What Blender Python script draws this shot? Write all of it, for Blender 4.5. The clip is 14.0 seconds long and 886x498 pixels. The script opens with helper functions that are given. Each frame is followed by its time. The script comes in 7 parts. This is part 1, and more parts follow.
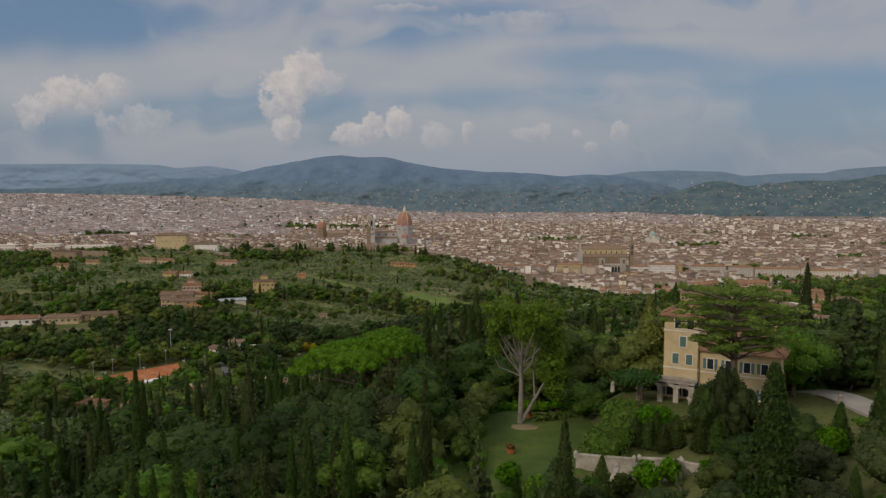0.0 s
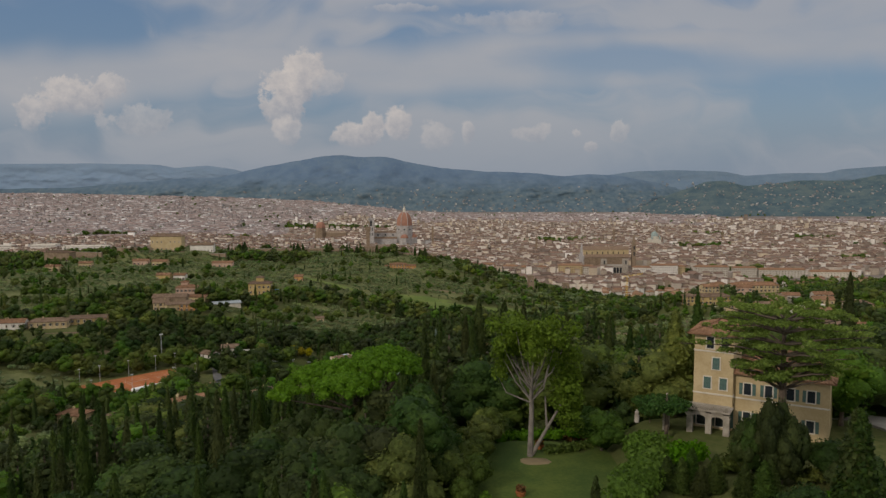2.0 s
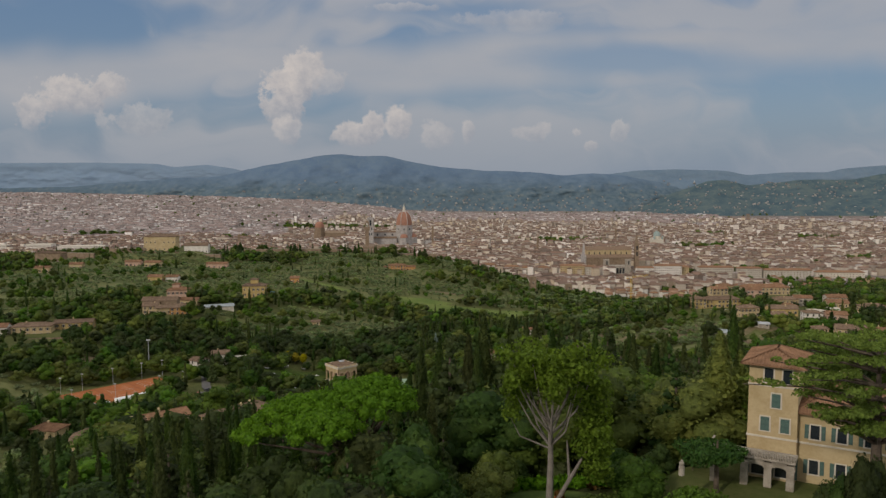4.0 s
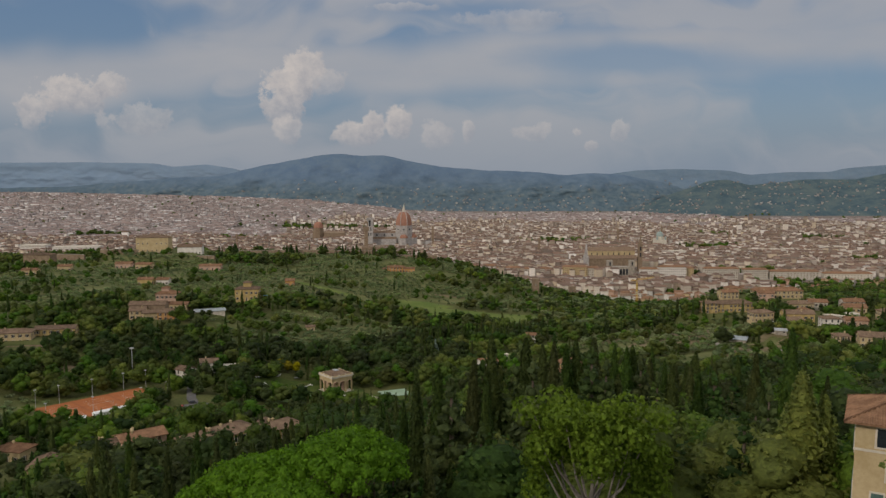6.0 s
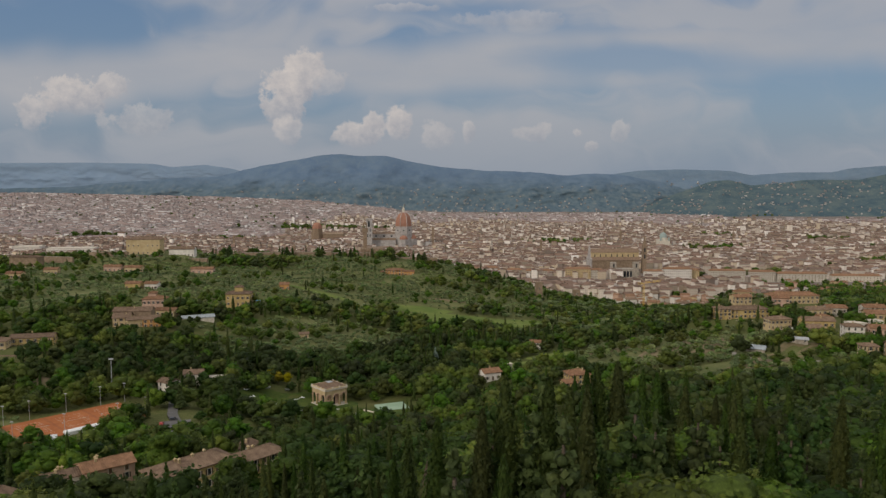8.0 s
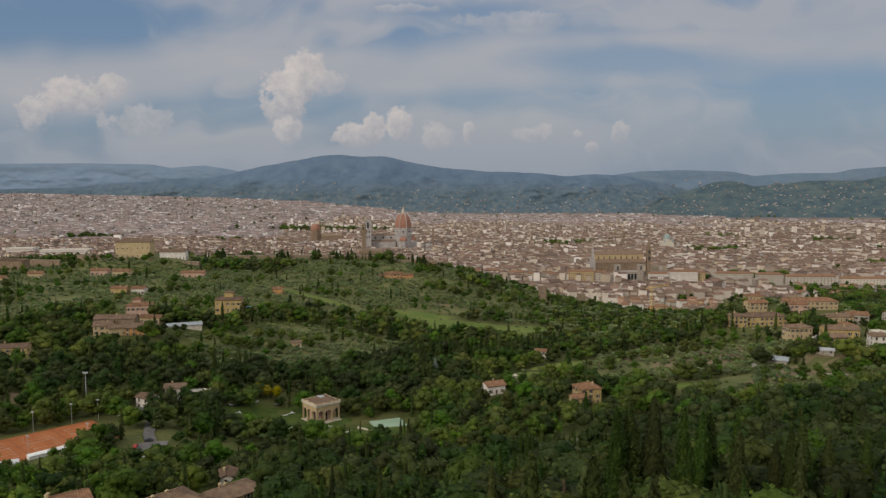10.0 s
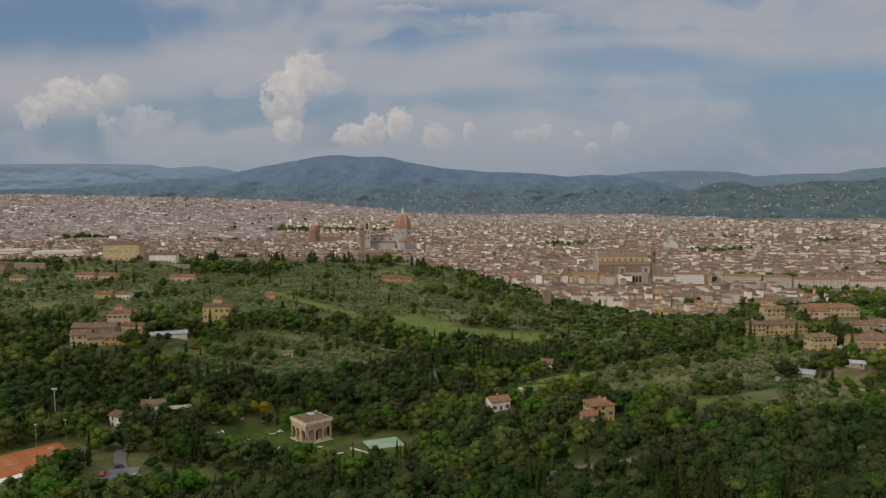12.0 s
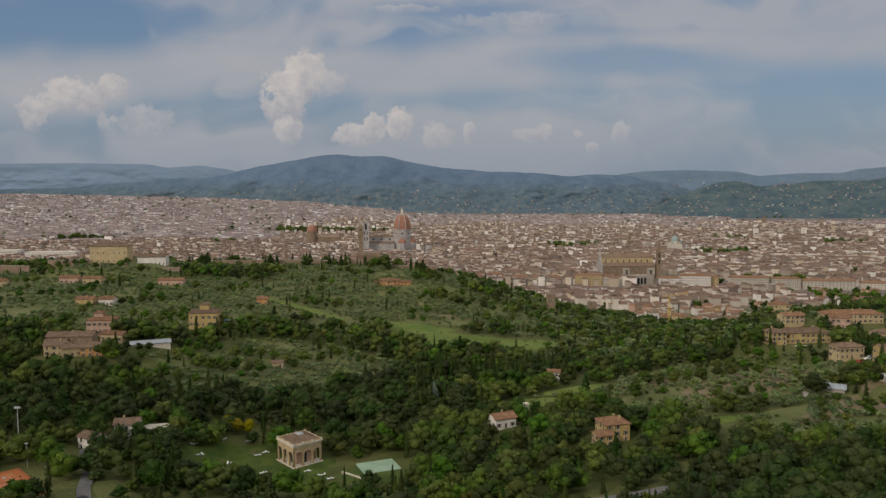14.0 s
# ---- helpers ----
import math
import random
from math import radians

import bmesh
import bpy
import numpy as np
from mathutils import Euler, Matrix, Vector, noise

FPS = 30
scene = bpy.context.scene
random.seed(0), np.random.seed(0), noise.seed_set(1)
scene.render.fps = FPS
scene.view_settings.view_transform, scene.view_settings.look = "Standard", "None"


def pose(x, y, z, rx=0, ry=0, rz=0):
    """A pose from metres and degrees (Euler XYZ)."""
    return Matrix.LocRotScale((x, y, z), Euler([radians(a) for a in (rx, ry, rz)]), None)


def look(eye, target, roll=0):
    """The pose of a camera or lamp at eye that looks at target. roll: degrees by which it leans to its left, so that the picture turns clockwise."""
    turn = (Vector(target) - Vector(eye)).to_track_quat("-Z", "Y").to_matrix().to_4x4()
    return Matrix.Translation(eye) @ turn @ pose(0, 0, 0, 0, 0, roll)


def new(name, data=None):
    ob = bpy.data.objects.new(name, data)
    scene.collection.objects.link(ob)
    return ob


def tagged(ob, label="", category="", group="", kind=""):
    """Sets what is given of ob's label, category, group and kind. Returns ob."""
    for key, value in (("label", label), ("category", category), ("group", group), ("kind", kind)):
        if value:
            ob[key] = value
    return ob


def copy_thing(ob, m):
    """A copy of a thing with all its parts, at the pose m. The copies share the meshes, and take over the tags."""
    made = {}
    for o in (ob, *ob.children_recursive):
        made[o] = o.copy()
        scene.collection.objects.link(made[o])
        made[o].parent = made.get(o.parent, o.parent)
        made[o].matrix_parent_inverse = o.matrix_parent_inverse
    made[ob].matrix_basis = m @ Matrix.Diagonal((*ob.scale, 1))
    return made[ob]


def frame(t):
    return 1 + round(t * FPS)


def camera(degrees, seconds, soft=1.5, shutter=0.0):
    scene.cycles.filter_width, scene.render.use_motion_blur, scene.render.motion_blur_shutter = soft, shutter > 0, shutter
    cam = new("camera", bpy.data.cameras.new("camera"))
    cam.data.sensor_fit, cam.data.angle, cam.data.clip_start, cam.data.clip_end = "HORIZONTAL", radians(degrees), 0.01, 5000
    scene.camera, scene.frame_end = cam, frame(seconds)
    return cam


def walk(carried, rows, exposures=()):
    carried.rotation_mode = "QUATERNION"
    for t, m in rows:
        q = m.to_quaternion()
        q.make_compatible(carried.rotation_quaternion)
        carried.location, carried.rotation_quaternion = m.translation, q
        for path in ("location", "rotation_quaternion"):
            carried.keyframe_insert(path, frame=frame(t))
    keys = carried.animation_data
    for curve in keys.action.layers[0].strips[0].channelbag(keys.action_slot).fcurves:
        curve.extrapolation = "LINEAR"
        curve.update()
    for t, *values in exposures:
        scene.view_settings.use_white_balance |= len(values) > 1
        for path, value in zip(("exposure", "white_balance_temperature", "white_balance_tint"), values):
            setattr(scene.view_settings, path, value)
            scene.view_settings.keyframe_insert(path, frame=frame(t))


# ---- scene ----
cam = camera(60.37, 14.0, soft=1.42)
PATH = [
    (0.0, pose(0.02, 0.08, 192.15, 84.777, 0.000, -0.166)),
    (1.0, pose(0.11, 8.21, 192.13, 84.784, 0.000, -0.167)),
    (2.0, pose(0.19, 17.74, 192.04, 84.764, 0.000, -0.164)),
    (3.0, pose(0.26, 28.54, 191.88, 84.736, 0.000, -0.159)),
    (4.0, pose(0.33, 40.48, 191.67, 84.710, 0.000, -0.152)),
    (5.0, pose(0.40, 53.43, 191.41, 84.696, 0.000, -0.143)),
    (6.0, pose(0.46, 67.28, 191.11, 84.697, 0.000, -0.133)),
    (7.0, pose(0.52, 81.89, 190.80, 84.711, 0.000, -0.122)),
    (8.0, pose(0.57, 97.14, 190.47, 84.736, 0.000, -0.111)),
    (9.0, pose(0.61, 112.90, 190.13, 84.768, 0.000, -0.100)),
    (10.0, pose(0.66, 129.05, 189.81, 84.801, 0.000, -0.090)),
    (11.0, pose(0.70, 145.47, 189.50, 84.828, 0.000, -0.080)),
    (12.0, pose(0.73, 162.02, 189.22, 84.843, 0.000, -0.071)),
    (13.0, pose(0.76, 178.58, 188.98, 84.841, 0.000, -0.064)),
    (14.0, pose(0.78, 195.03, 188.78, 84.821, 0.000, -0.060)),
]
walk(cam, PATH, [(0.0, -0.12), (1.0, -0.15), (2.5, -0.16), (3.0, -0.08), (5.3, -0.16), (6.5, -0.17), (8.0, -0.08), (10.5, -0.02), (11.0, 0.02), (12.0, -0.07), (14.0, -0.10)])


# ---- light ----
SUN_AZ, SUN_EL = radians(-136), radians(29)      # from north, clockwise; over the left shoulder
sun = new("sun", bpy.data.lights.new("sun", "SUN"))
sun.data.energy, sun.data.angle, sun.data.color = 1.65, radians(4.0), (1.0, 0.89, 0.77)
sun.matrix_world = look((0, 0, 0), (-math.sin(SUN_AZ) * math.cos(SUN_EL), -math.cos(SUN_AZ) * math.cos(SUN_EL), -math.sin(SUN_EL)))
sun.location = (-300, -200, 400)


class Nodes:
    """Short hand for building a node tree."""

    def __init__(self, tree):
        self.tree = tree
        tree.nodes.clear()

    def add(self, kind, values=(), operation="", clamp=False):
        n = self.tree.nodes.new(kind)
        if operation:
            n.operation = operation
        if clamp:
            n.use_clamp = True
        for key, value in dict(values).items():
            if isinstance(value, bpy.types.NodeSocket):
                self.tree.links.new(value, n.inputs[key])
            else:
                n.inputs[key].default_value = value
        return n

    def math(self, op, a, b=0.0, clamp=False):
        return self.add("ShaderNodeMath", {0: a, 1: b}, op, clamp).outputs[0]

    def ramp(self, fac, stops):
        n = self.add("ShaderNodeValToRGB", {0: fac})
        e = n.color_ramp.elements
        e[0].position, e[0].color = stops[0][0], (*stops[0][1], 1)
        e[1].position, e[1].color = stops[-1][0], (*stops[-1][1], 1)
        for p, c in stops[1:-1]:
            e.new(p).color = (*c, 1)
        return n.outputs[0]

    def step(self, value, a, b):
        n = self.add("ShaderNodeMapRange", {0: value, 1: a, 2: b, 3: 0.0, 4: 1.0})
        n.interpolation_type = "SMOOTHSTEP"
        return n.outputs[0]

    def mix(self, fac, a, b, kind="MIX"):
        n = self.add("ShaderNodeMixRGB", {0: fac, 1: a, 2: b})
        n.blend_type = kind
        return n.outputs[0]

    def noise(self, where, scale, detail=4.0, rough=0.55):
        return self.add("ShaderNodeTexNoise", {"Vector": where, "Scale": scale, "Detail": detail, "Roughness": rough}).outputs[0]


def sky():
    world = bpy.data.worlds.new("world")
    scene.world = world
    world.use_nodes = True
    n = Nodes(world.node_tree)
    air = n.add("ShaderNodeTexSky")
    air.sky_type, air.sun_disc, air.sun_elevation, air.sun_rotation, air.dust_density = "NISHITA", False, SUN_EL, SUN_AZ, 2.5
    blue = air.outputs[0]
    way = n.add("ShaderNodeTexCoord").outputs["Generated"]
    axis = n.add("ShaderNodeSeparateXYZ", {0: way})
    ahead = n.math("MAXIMUM", axis.outputs[1], 0.05)
    u, v = n.math("DIVIDE", axis.outputs[0], ahead), n.math("DIVIDE", axis.outputs[2], ahead)
    flat = n.add("ShaderNodeCombineXYZ", {0: u, 1: n.math("MULTIPLY", v, 3.4), 2: 0.0}).outputs[0]
    plane = n.add("ShaderNodeCombineXYZ", {0: u, 1: v, 2: 0.0}).outputs[0]
    # high thin layer, long streaks
    bend = n.noise(plane, 3.0, 3.0)
    streak = n.noise(n.add("ShaderNodeVectorMath", {0: flat, 1: n.add("ShaderNodeCombineXYZ", {0: bend, 1: n.math("MULTIPLY", bend, 1.2), 2: 3.7}).outputs[0]}, operation="ADD").outputs[0], 2.1, 7.0, 0.5)
    high = n.math("MULTIPLY", n.step(streak, 0.40, 0.62), 0.8)
    # the broad pale sheet across the middle of the sky
    sheet = n.math("ABSOLUTE", n.math("SUBTRACT", v, n.math("ADD", 0.150, n.math("ADD", n.math("MULTIPLY", u, 0.06), n.math("MULTIPLY", n.math("SUBTRACT", bend, 0.5), 0.14)))))
    sheet = n.math("MULTIPLY", n.math("SUBTRACT", 1.0, n.step(sheet, 0.008, 0.062)), n.math("ADD", 0.55, n.math("MULTIPLY", n.noise(flat, 5.0, 6.0), 0.5)))
    cover = n.math("MAXIMUM", high, sheet)

    def gap(cu, cv, w, h, amount):
        du, dv = n.math("DIVIDE", n.math("SUBTRACT", u, cu), w), n.math("DIVIDE", n.math("SUBTRACT", v, cv), h)
        r = n.math("ADD", n.math("SQRT", n.math("ADD", n.math("MULTIPLY", du, du), n.math("MULTIPLY", dv, dv))), n.math("MULTIPLY", n.math("SUBTRACT", streak, 0.5), 2.2))
        return n.math("SUBTRACT", 1.0, n.math("MULTIPLY", n.math("SUBTRACT", 1.0, n.step(r, 0.2, 1.2)), amount))
    for hole in ((0.26, 0.152, 0.16, 0.026, 0.75), (0.02, 0.215, 0.20, 0.026, 0.8), (-0.40, 0.205, 0.28, 0.028, 0.6), (0.42, 0.11, 0.15, 0.02, 0.4), (0.05, 0.10, 0.18, 0.02, 0.45)):
        cover = n.math("MULTIPLY", cover, gap(*hole))
    veil = n.mix(n.noise(flat, 2.3, 4.0), (2.75, 2.88, 3.2, 1), (3.85, 3.72, 3.74, 1))
    colour = n.mix(0.8, blue, n.mix(n.step(v, 0.02, 0.24), (1.5, 2.1, 2.9, 1), (0.95, 1.6, 2.65, 1)))
    colour = n.mix(cover, colour, veil)
    low = n.math("MULTIPLY", n.math("SUBTRACT", 1.0, n.step(v, -0.02, 0.12)), 0.7)
    colour = n.mix(low, colour, (2.1, 2.45, 2.95, 1))
    # heaped clouds: centre u, centre v, half width, half height
    edge = n.noise(plane, 20.0, 7.0, 0.66)
    fine = n.noise(plane, 60.0, 6.0, 0.65)
    for cu, cv, w, h, amount in ((-0.178, 0.142, 0.030, 0.026, .95), (-0.196, 0.122, 0.036, 0.030, .95), (-0.205, 0.098, 0.028, 0.035, .85), (-0.150, 0.122, 0.030, 0.020, .5), (-0.200, 0.060, 0.022, 0.02, .6), (-0.470, 0.106, 0.055, 0.024, .8), (-0.43, 0.116, 0.03, 0.02, .7),
                                 (-0.524, 0.086, 0.030, 0.026, .75), (-0.385, 0.075, 0.055, 0.022, .45), (-0.105, 0.060, 0.038, 0.020, .85), (-0.090, 0.074, 0.018, 0.014, .85), (-0.056, 0.070, 0.018, 0.024, .85), (-0.006, 0.055, 0.026, 0.02, .45),
                                 (0.034, 0.060, 0.009, 0.018, .5), (0.120, 0.059, 0.026, 0.014, .45), (0.177, 0.059, 0.008, 0.007, .5), (0.196, 0.042, 0.010, 0.008, .5), (0.232, 0.06, 0.012, 0.016, .4), (-0.048, 0.218, 0.045, 0.006, .35), (0.10, 0.205, 0.08, 0.012, .3)):
        du, dv = n.math("DIVIDE", n.math("SUBTRACT", u, cu), w), n.math("DIVIDE", n.math("SUBTRACT", v, cv), h)
        r = n.math("SQRT", n.math("ADD", n.math("MULTIPLY", du, du), n.math("MULTIPLY", dv, dv)))
        r = n.math("ADD", r, n.math("ADD", n.math("MULTIPLY", n.math("SUBTRACT", edge, 0.5), 2.5), n.math("MULTIPLY", n.math("SUBTRACT", fine, 0.5), 1.3)))
        inside = n.math("MULTIPLY", n.math("MULTIPLY", n.math("SUBTRACT", 1.0, n.step(r, 0.70, 1.05)), n.step(dv, -1.5, -0.2)), amount)
        light = n.math("ADD", 0.42, n.math("ADD", n.math("MULTIPLY", n.math("SUBTRACT", dv, n.math("MULTIPLY", du, 0.35)), 0.32), n.math("MULTIPLY", n.math("SUBTRACT", fine, 0.5), 1.4)), clamp=True)
        colour = n.mix(inside, colour, n.mix(light, (2.5, 2.6, 2.95, 1), (5.4, 4.85, 4.45, 1)))
    # unseen bright cloud overhead and behind, towards the sun, added to fill the shade
    above = n.step(n.math("SUBTRACT", axis.outputs[2], n.math("MULTIPLY", axis.outputs[1], 0.45)), -0.12, 0.42)
    colour = n.mix(above, colour, (6.4, 6.3, 6.4, 1))
    out = n.add("ShaderNodeBackground", {0: colour, 1: 0.128})
    n.tree.links.new(out.outputs[0], n.add("ShaderNodeOutputWorld").inputs[0])


sky()


# ---- materials ----
def surface(name, paint, rough=0.85, bump=None, gloss=0.25):
    """A principled material; paint(n) returns the colour, bump(n) the height and its depth in metres."""
    m = bpy.data.materials.new(name)
    m.use_nodes = True
    n = Nodes(m.node_tree)
    values = {"Base Color": paint(n), "Roughness": rough, "Specular IOR Level": gloss}
    if bump:
        height, depth = bump(n)
        values["Normal"] = n.add("ShaderNodeBump", {"Height": height, "Distance": depth, "Strength": 0.8}).outputs[0]
    b = n.add("ShaderNodeBsdfPrincipled", values)
    n.tree.links.new(b.outputs[0], n.add("ShaderNodeOutputMaterial").inputs[0])
    return m


def place(n):
    return n.add("ShaderNodeNewGeometry").outputs["Position"]


def local(n):
    return n.add("ShaderNodeTexCoord").outputs["Object"]


def plain(name, a, b, scale=1.5, fine=18.0, rough=0.85, depth=0.01, gloss=0.25, vary=0.0):
    """Two tones, large stains and fine grain; vary: how far single objects differ."""
    def paint(n):
        p = local(n)
        big, small = n.noise(p, scale), n.noise(p, fine, 6.0)
        f = n.math("ADD", n.math("MULTIPLY", big, 0.65), n.math("MULTIPLY", small, 0.35))
        c = n.mix(n.step(f, 0.35, 0.65), (*a, 1), (*b, 1))
        if vary:
            k = n.add("ShaderNodeObjectInfo").outputs["Random"]
            c = n.add("ShaderNodeHueSaturation", {"Value": n.math("ADD", 1 - vary, n.math("MULTIPLY", k, 2 * vary)), "Color": c}).outputs[0]
        return c
    return surface(name, paint, rough, (lambda n: (n.noise(local(n), fine * 2), depth)) if depth else None, gloss)


def foliage(name, dark, mid, light, vary=0.25, hue=0.03, stand=0.3):
    """Leaves: tone from clump to clump and from tree to tree; stand: how far whole stands differ."""
    dark, light = ([0.5 * a + 0.5 * b for a, b in zip(c, mid)] for c in (dark, light))
    m = bpy.data.materials.new(name)
    m.use_nodes = True
    n = Nodes(m.node_tree)
    k = n.add("ShaderNodeNewGeometry").outputs["Random Per Island"]
    c = n.ramp(k, [(0.0, dark), (0.55, mid), (1.0, light)])
    grain = n.noise(place(n), 1.7, 4.0, 0.7)
    c = n.mix(0.85, c, n.ramp(grain, [(0.33, (0.62, 0.62, 0.62)), (0.5, (0.97, 0.97, 0.97)), (0.66, (1.38, 1.38, 1.32))]), "MULTIPLY")
    single = n.add("ShaderNodeAttribute")
    single.attribute_name = "tone"
    tone = n.math("FRACT", n.math("ADD", n.add("ShaderNodeObjectInfo").outputs["Random"], single.outputs["Fac"]))
    other = n.math("FRACT", n.math("MULTIPLY", tone, 7.31))
    c = n.add("ShaderNodeHueSaturation", {"Hue": n.math("ADD", 0.5 - hue, n.math("MULTIPLY", other, 2 * hue)), "Saturation": n.math("ADD", 0.96, n.math("MULTIPLY", other, 0.22)), "Value": n.math("ADD", 1 - vary, n.math("MULTIPLY", tone, 2 * vary)), "Color": c}).outputs[0]
    kind = n.math("ADD", n.math("MULTIPLY", n.noise(place(n), 0.05, 1.0), 0.5), n.math("MULTIPLY", n.noise(place(n), 0.02, 2.0), 0.5))
    c = n.mix(stand, c, n.mix(1.0, c, n.ramp(kind, [(0.36, (0.62, 0.74, 0.68)), (0.46, (0.86, 0.90, 0.86)), (0.52, (1.0, 1.0, 0.95)), (0.58, (1.18, 1.15, 0.95)), (0.66, (1.32, 1.17, 0.85))]), "MULTIPLY"))
    b = n.add("ShaderNodeBsdfPrincipled", {"Base Color": c, "Roughness": 0.6, "Specular IOR Level": 0.14, "Normal": n.add("ShaderNodeBump", {"Height": grain, "Distance": 0.4, "Strength": 0.6}).outputs[0]})
    t = n.add("ShaderNodeBsdfTranslucent", {"Color": c})
    s = n.add("ShaderNodeMixShader", {0: 0.40, 1: b.outputs[0], 2: t.outputs[0]})
    n.tree.links.new(s.outputs[0], n.add("ShaderNodeOutputMaterial").inputs[0])
    return m


LEAF_CYPRESS = foliage("cypress_leaves", (0.024, 0.040, 0.012), (0.048, 0.072, 0.019), (0.092, 0.114, 0.027), 0.3, 0.03)
LEAF_BROAD = foliage("broad_leaves", (0.042, 0.068, 0.016), (0.084, 0.124, 0.027), (0.148, 0.182, 0.040), 0.42, 0.036, 0.8)
LEAF_HOLM = foliage("evergreen_oak_leaves", (0.026, 0.042, 0.014), (0.048, 0.072, 0.022), (0.086, 0.110, 0.032), 0.34, 0.028, 0.6)
LEAF_PINE = foliage("pine_needles", (0.050, 0.125, 0.008), (0.088, 0.195, 0.012), (0.135, 0.262, 0.020), 0.06, 0.01)
LEAF_CEDAR = foliage("cedar_needles", (0.085, 0.140, 0.030), (0.160, 0.235, 0.045), (0.240, 0.315, 0.065), 0.12, 0.01)
LEAF_CONIFER = foliage("conifer_needles", (0.028, 0.052, 0.018), (0.056, 0.088, 0.027), (0.098, 0.130, 0.040), 0.28, 0.03)
LEAF_LIME = foliage("fresh_leaves", (0.072, 0.118, 0.016), (0.118, 0.178, 0.026), (0.170, 0.230, 0.040), 0.05, 0.01)
LEAF_OLIVE = foliage("olive_leaves", (0.096, 0.130, 0.058), (0.172, 0.216, 0.102), (0.275, 0.325, 0.165), 0.25, 0.015, 0.7)
LEAF_YELLOW = foliage("yellow_leaves", (0.14, 0.13, 0.012), (0.26, 0.22, 0.02), (0.36, 0.30, 0.03), 0.1, 0.01)
LEAF_RUST = foliage("rust_leaves", (0.078, 0.050, 0.019), (0.155, 0.085, 0.028), (0.232, 0.132, 0.039), 0.15, 0.01)
LEAF_HEDGE = foliage("hedge_leaves", (0.050, 0.112, 0.013), (0.086, 0.170, 0.019), (0.128, 0.226, 0.029), 0.12, 0.015)
LEAF_DRY = foliage("dry_twigs", (0.078, 0.062, 0.043), (0.132, 0.105, 0.074), (0.202, 0.155, 0.109), 0.1, 0.01)
LEAF_BLUE = foliage("blue_cedar_needles", (0.109, 0.155, 0.139), (0.186, 0.248, 0.217), (0.279, 0.341, 0.295), 0.1, 0.01)
BARK = plain("bark", (0.06, 0.045, 0.032), (0.14, 0.11, 0.08), 0.8, 6.0, 0.9, 0.03)
BARK_PALE = plain("pale_bark", (0.12, 0.105, 0.088), (0.22, 0.195, 0.165), 0.8, 6.0, 0.85, 0.02)
TERRACOTTA = plain("roof_tiles", (0.15, 0.084, 0.048), (0.27, 0.155, 0.090), 0.5, 4.0, 0.9, 0.03, 0.15, 0.12)
TERRACOTTA_OLD = plain("weathered_roof_tiles", (0.125, 0.085, 0.058), (0.22, 0.155, 0.105), 0.5, 4.0, 0.9, 0.03, 0.15, 0.15)
STUCCO_CREAM = plain("cream_stucco", (0.37, 0.280, 0.145), (0.47, 0.370, 0.215), 0.25, 3.0, 0.9, 0.005)
STUCCO_YELLOW = plain("ochre_stucco", (0.35, 0.250, 0.095), (0.46, 0.345, 0.15), 0.25, 3.0, 0.9, 0.005)
STUCCO_ORANGE = plain("orange_stucco", (0.38, 0.19, 0.065), (0.48, 0.265, 0.10), 0.25, 3.0, 0.9, 0.005)
STUCCO_WHITE = plain("white_stucco", (0.50, 0.465, 0.41), (0.66, 0.62, 0.56), 0.25, 3.0, 0.9, 0.005)
STUCCO_GREY = plain("grey_cream_stucco", (0.36, 0.325, 0.265), (0.48, 0.44, 0.37), 0.25, 3.0, 0.9, 0.005)
STUCCO_PINK = plain("pink_stucco", (0.38, 0.25, 0.18), (0.50, 0.34, 0.255), 0.25, 3.0, 0.9, 0.005)
STONE = plain("grey_stone", (0.22, 0.19, 0.15), (0.38, 0.34, 0.28), 0.6, 6.0, 0.9, 0.02)
STONE_DARK = plain("brown_stone", (0.16, 0.115, 0.075), (0.27, 0.20, 0.135), 0.3, 3.0, 0.9, 0.02)
STONE_PALE = plain("pale_stone", (0.44, 0.39, 0.31), (0.60, 0.55, 0.46), 0.6, 6.0, 0.85, 0.01)
MARBLE = plain("banded_marble", (0.27, 0.25, 0.23), (0.42, 0.39, 0.36), 0.15, 1.2, 0.7, 0.0)
BRICK_DOME = plain("dome_tiles", (0.24, 0.115, 0.075), (0.33, 0.17, 0.115), 0.08, 0.8, 0.85, 0.0)
COPPER = plain("green_copper", (0.21, 0.27, 0.25), (0.30, 0.36, 0.33), 0.2, 1.0, 0.7, 0.0)
SHUTTER = plain("green_shutter_paint", (0.055, 0.10, 0.085), (0.085, 0.14, 0.12), 2.0, 20.0, 0.6, 0.0)
SHUTTER_BROWN = plain("brown_shutter_paint", (0.07, 0.045, 0.03), (0.11, 0.07, 0.045), 2.0, 20.0, 0.6, 0.0)
GLASS = plain("window_glass", (0.012, 0.016, 0.020), (0.03, 0.036, 0.042), 0.7, 4.0, 0.12, 0.0, 0.5)
CLAY = plain("red_clay", (0.28, 0.092, 0.030), (0.36, 0.128, 0.045), 0.12, 2.0, 0.95, 0.0)
CLAY_APRON = plain("red_clay_apron", (0.24, 0.082, 0.030), (0.31, 0.112, 0.044), 0.12, 2.0, 0.95, 0.0)
COURT_GREEN = plain("green_court", (0.21, 0.30, 0.20), (0.27, 0.36, 0.26), 0.12, 2.0, 0.9, 0.0)
WHITE_PAINT = plain("white_paint", (0.66, 0.66, 0.64), (0.78, 0.78, 0.76), 0.8, 9.0, 0.6, 0.0)
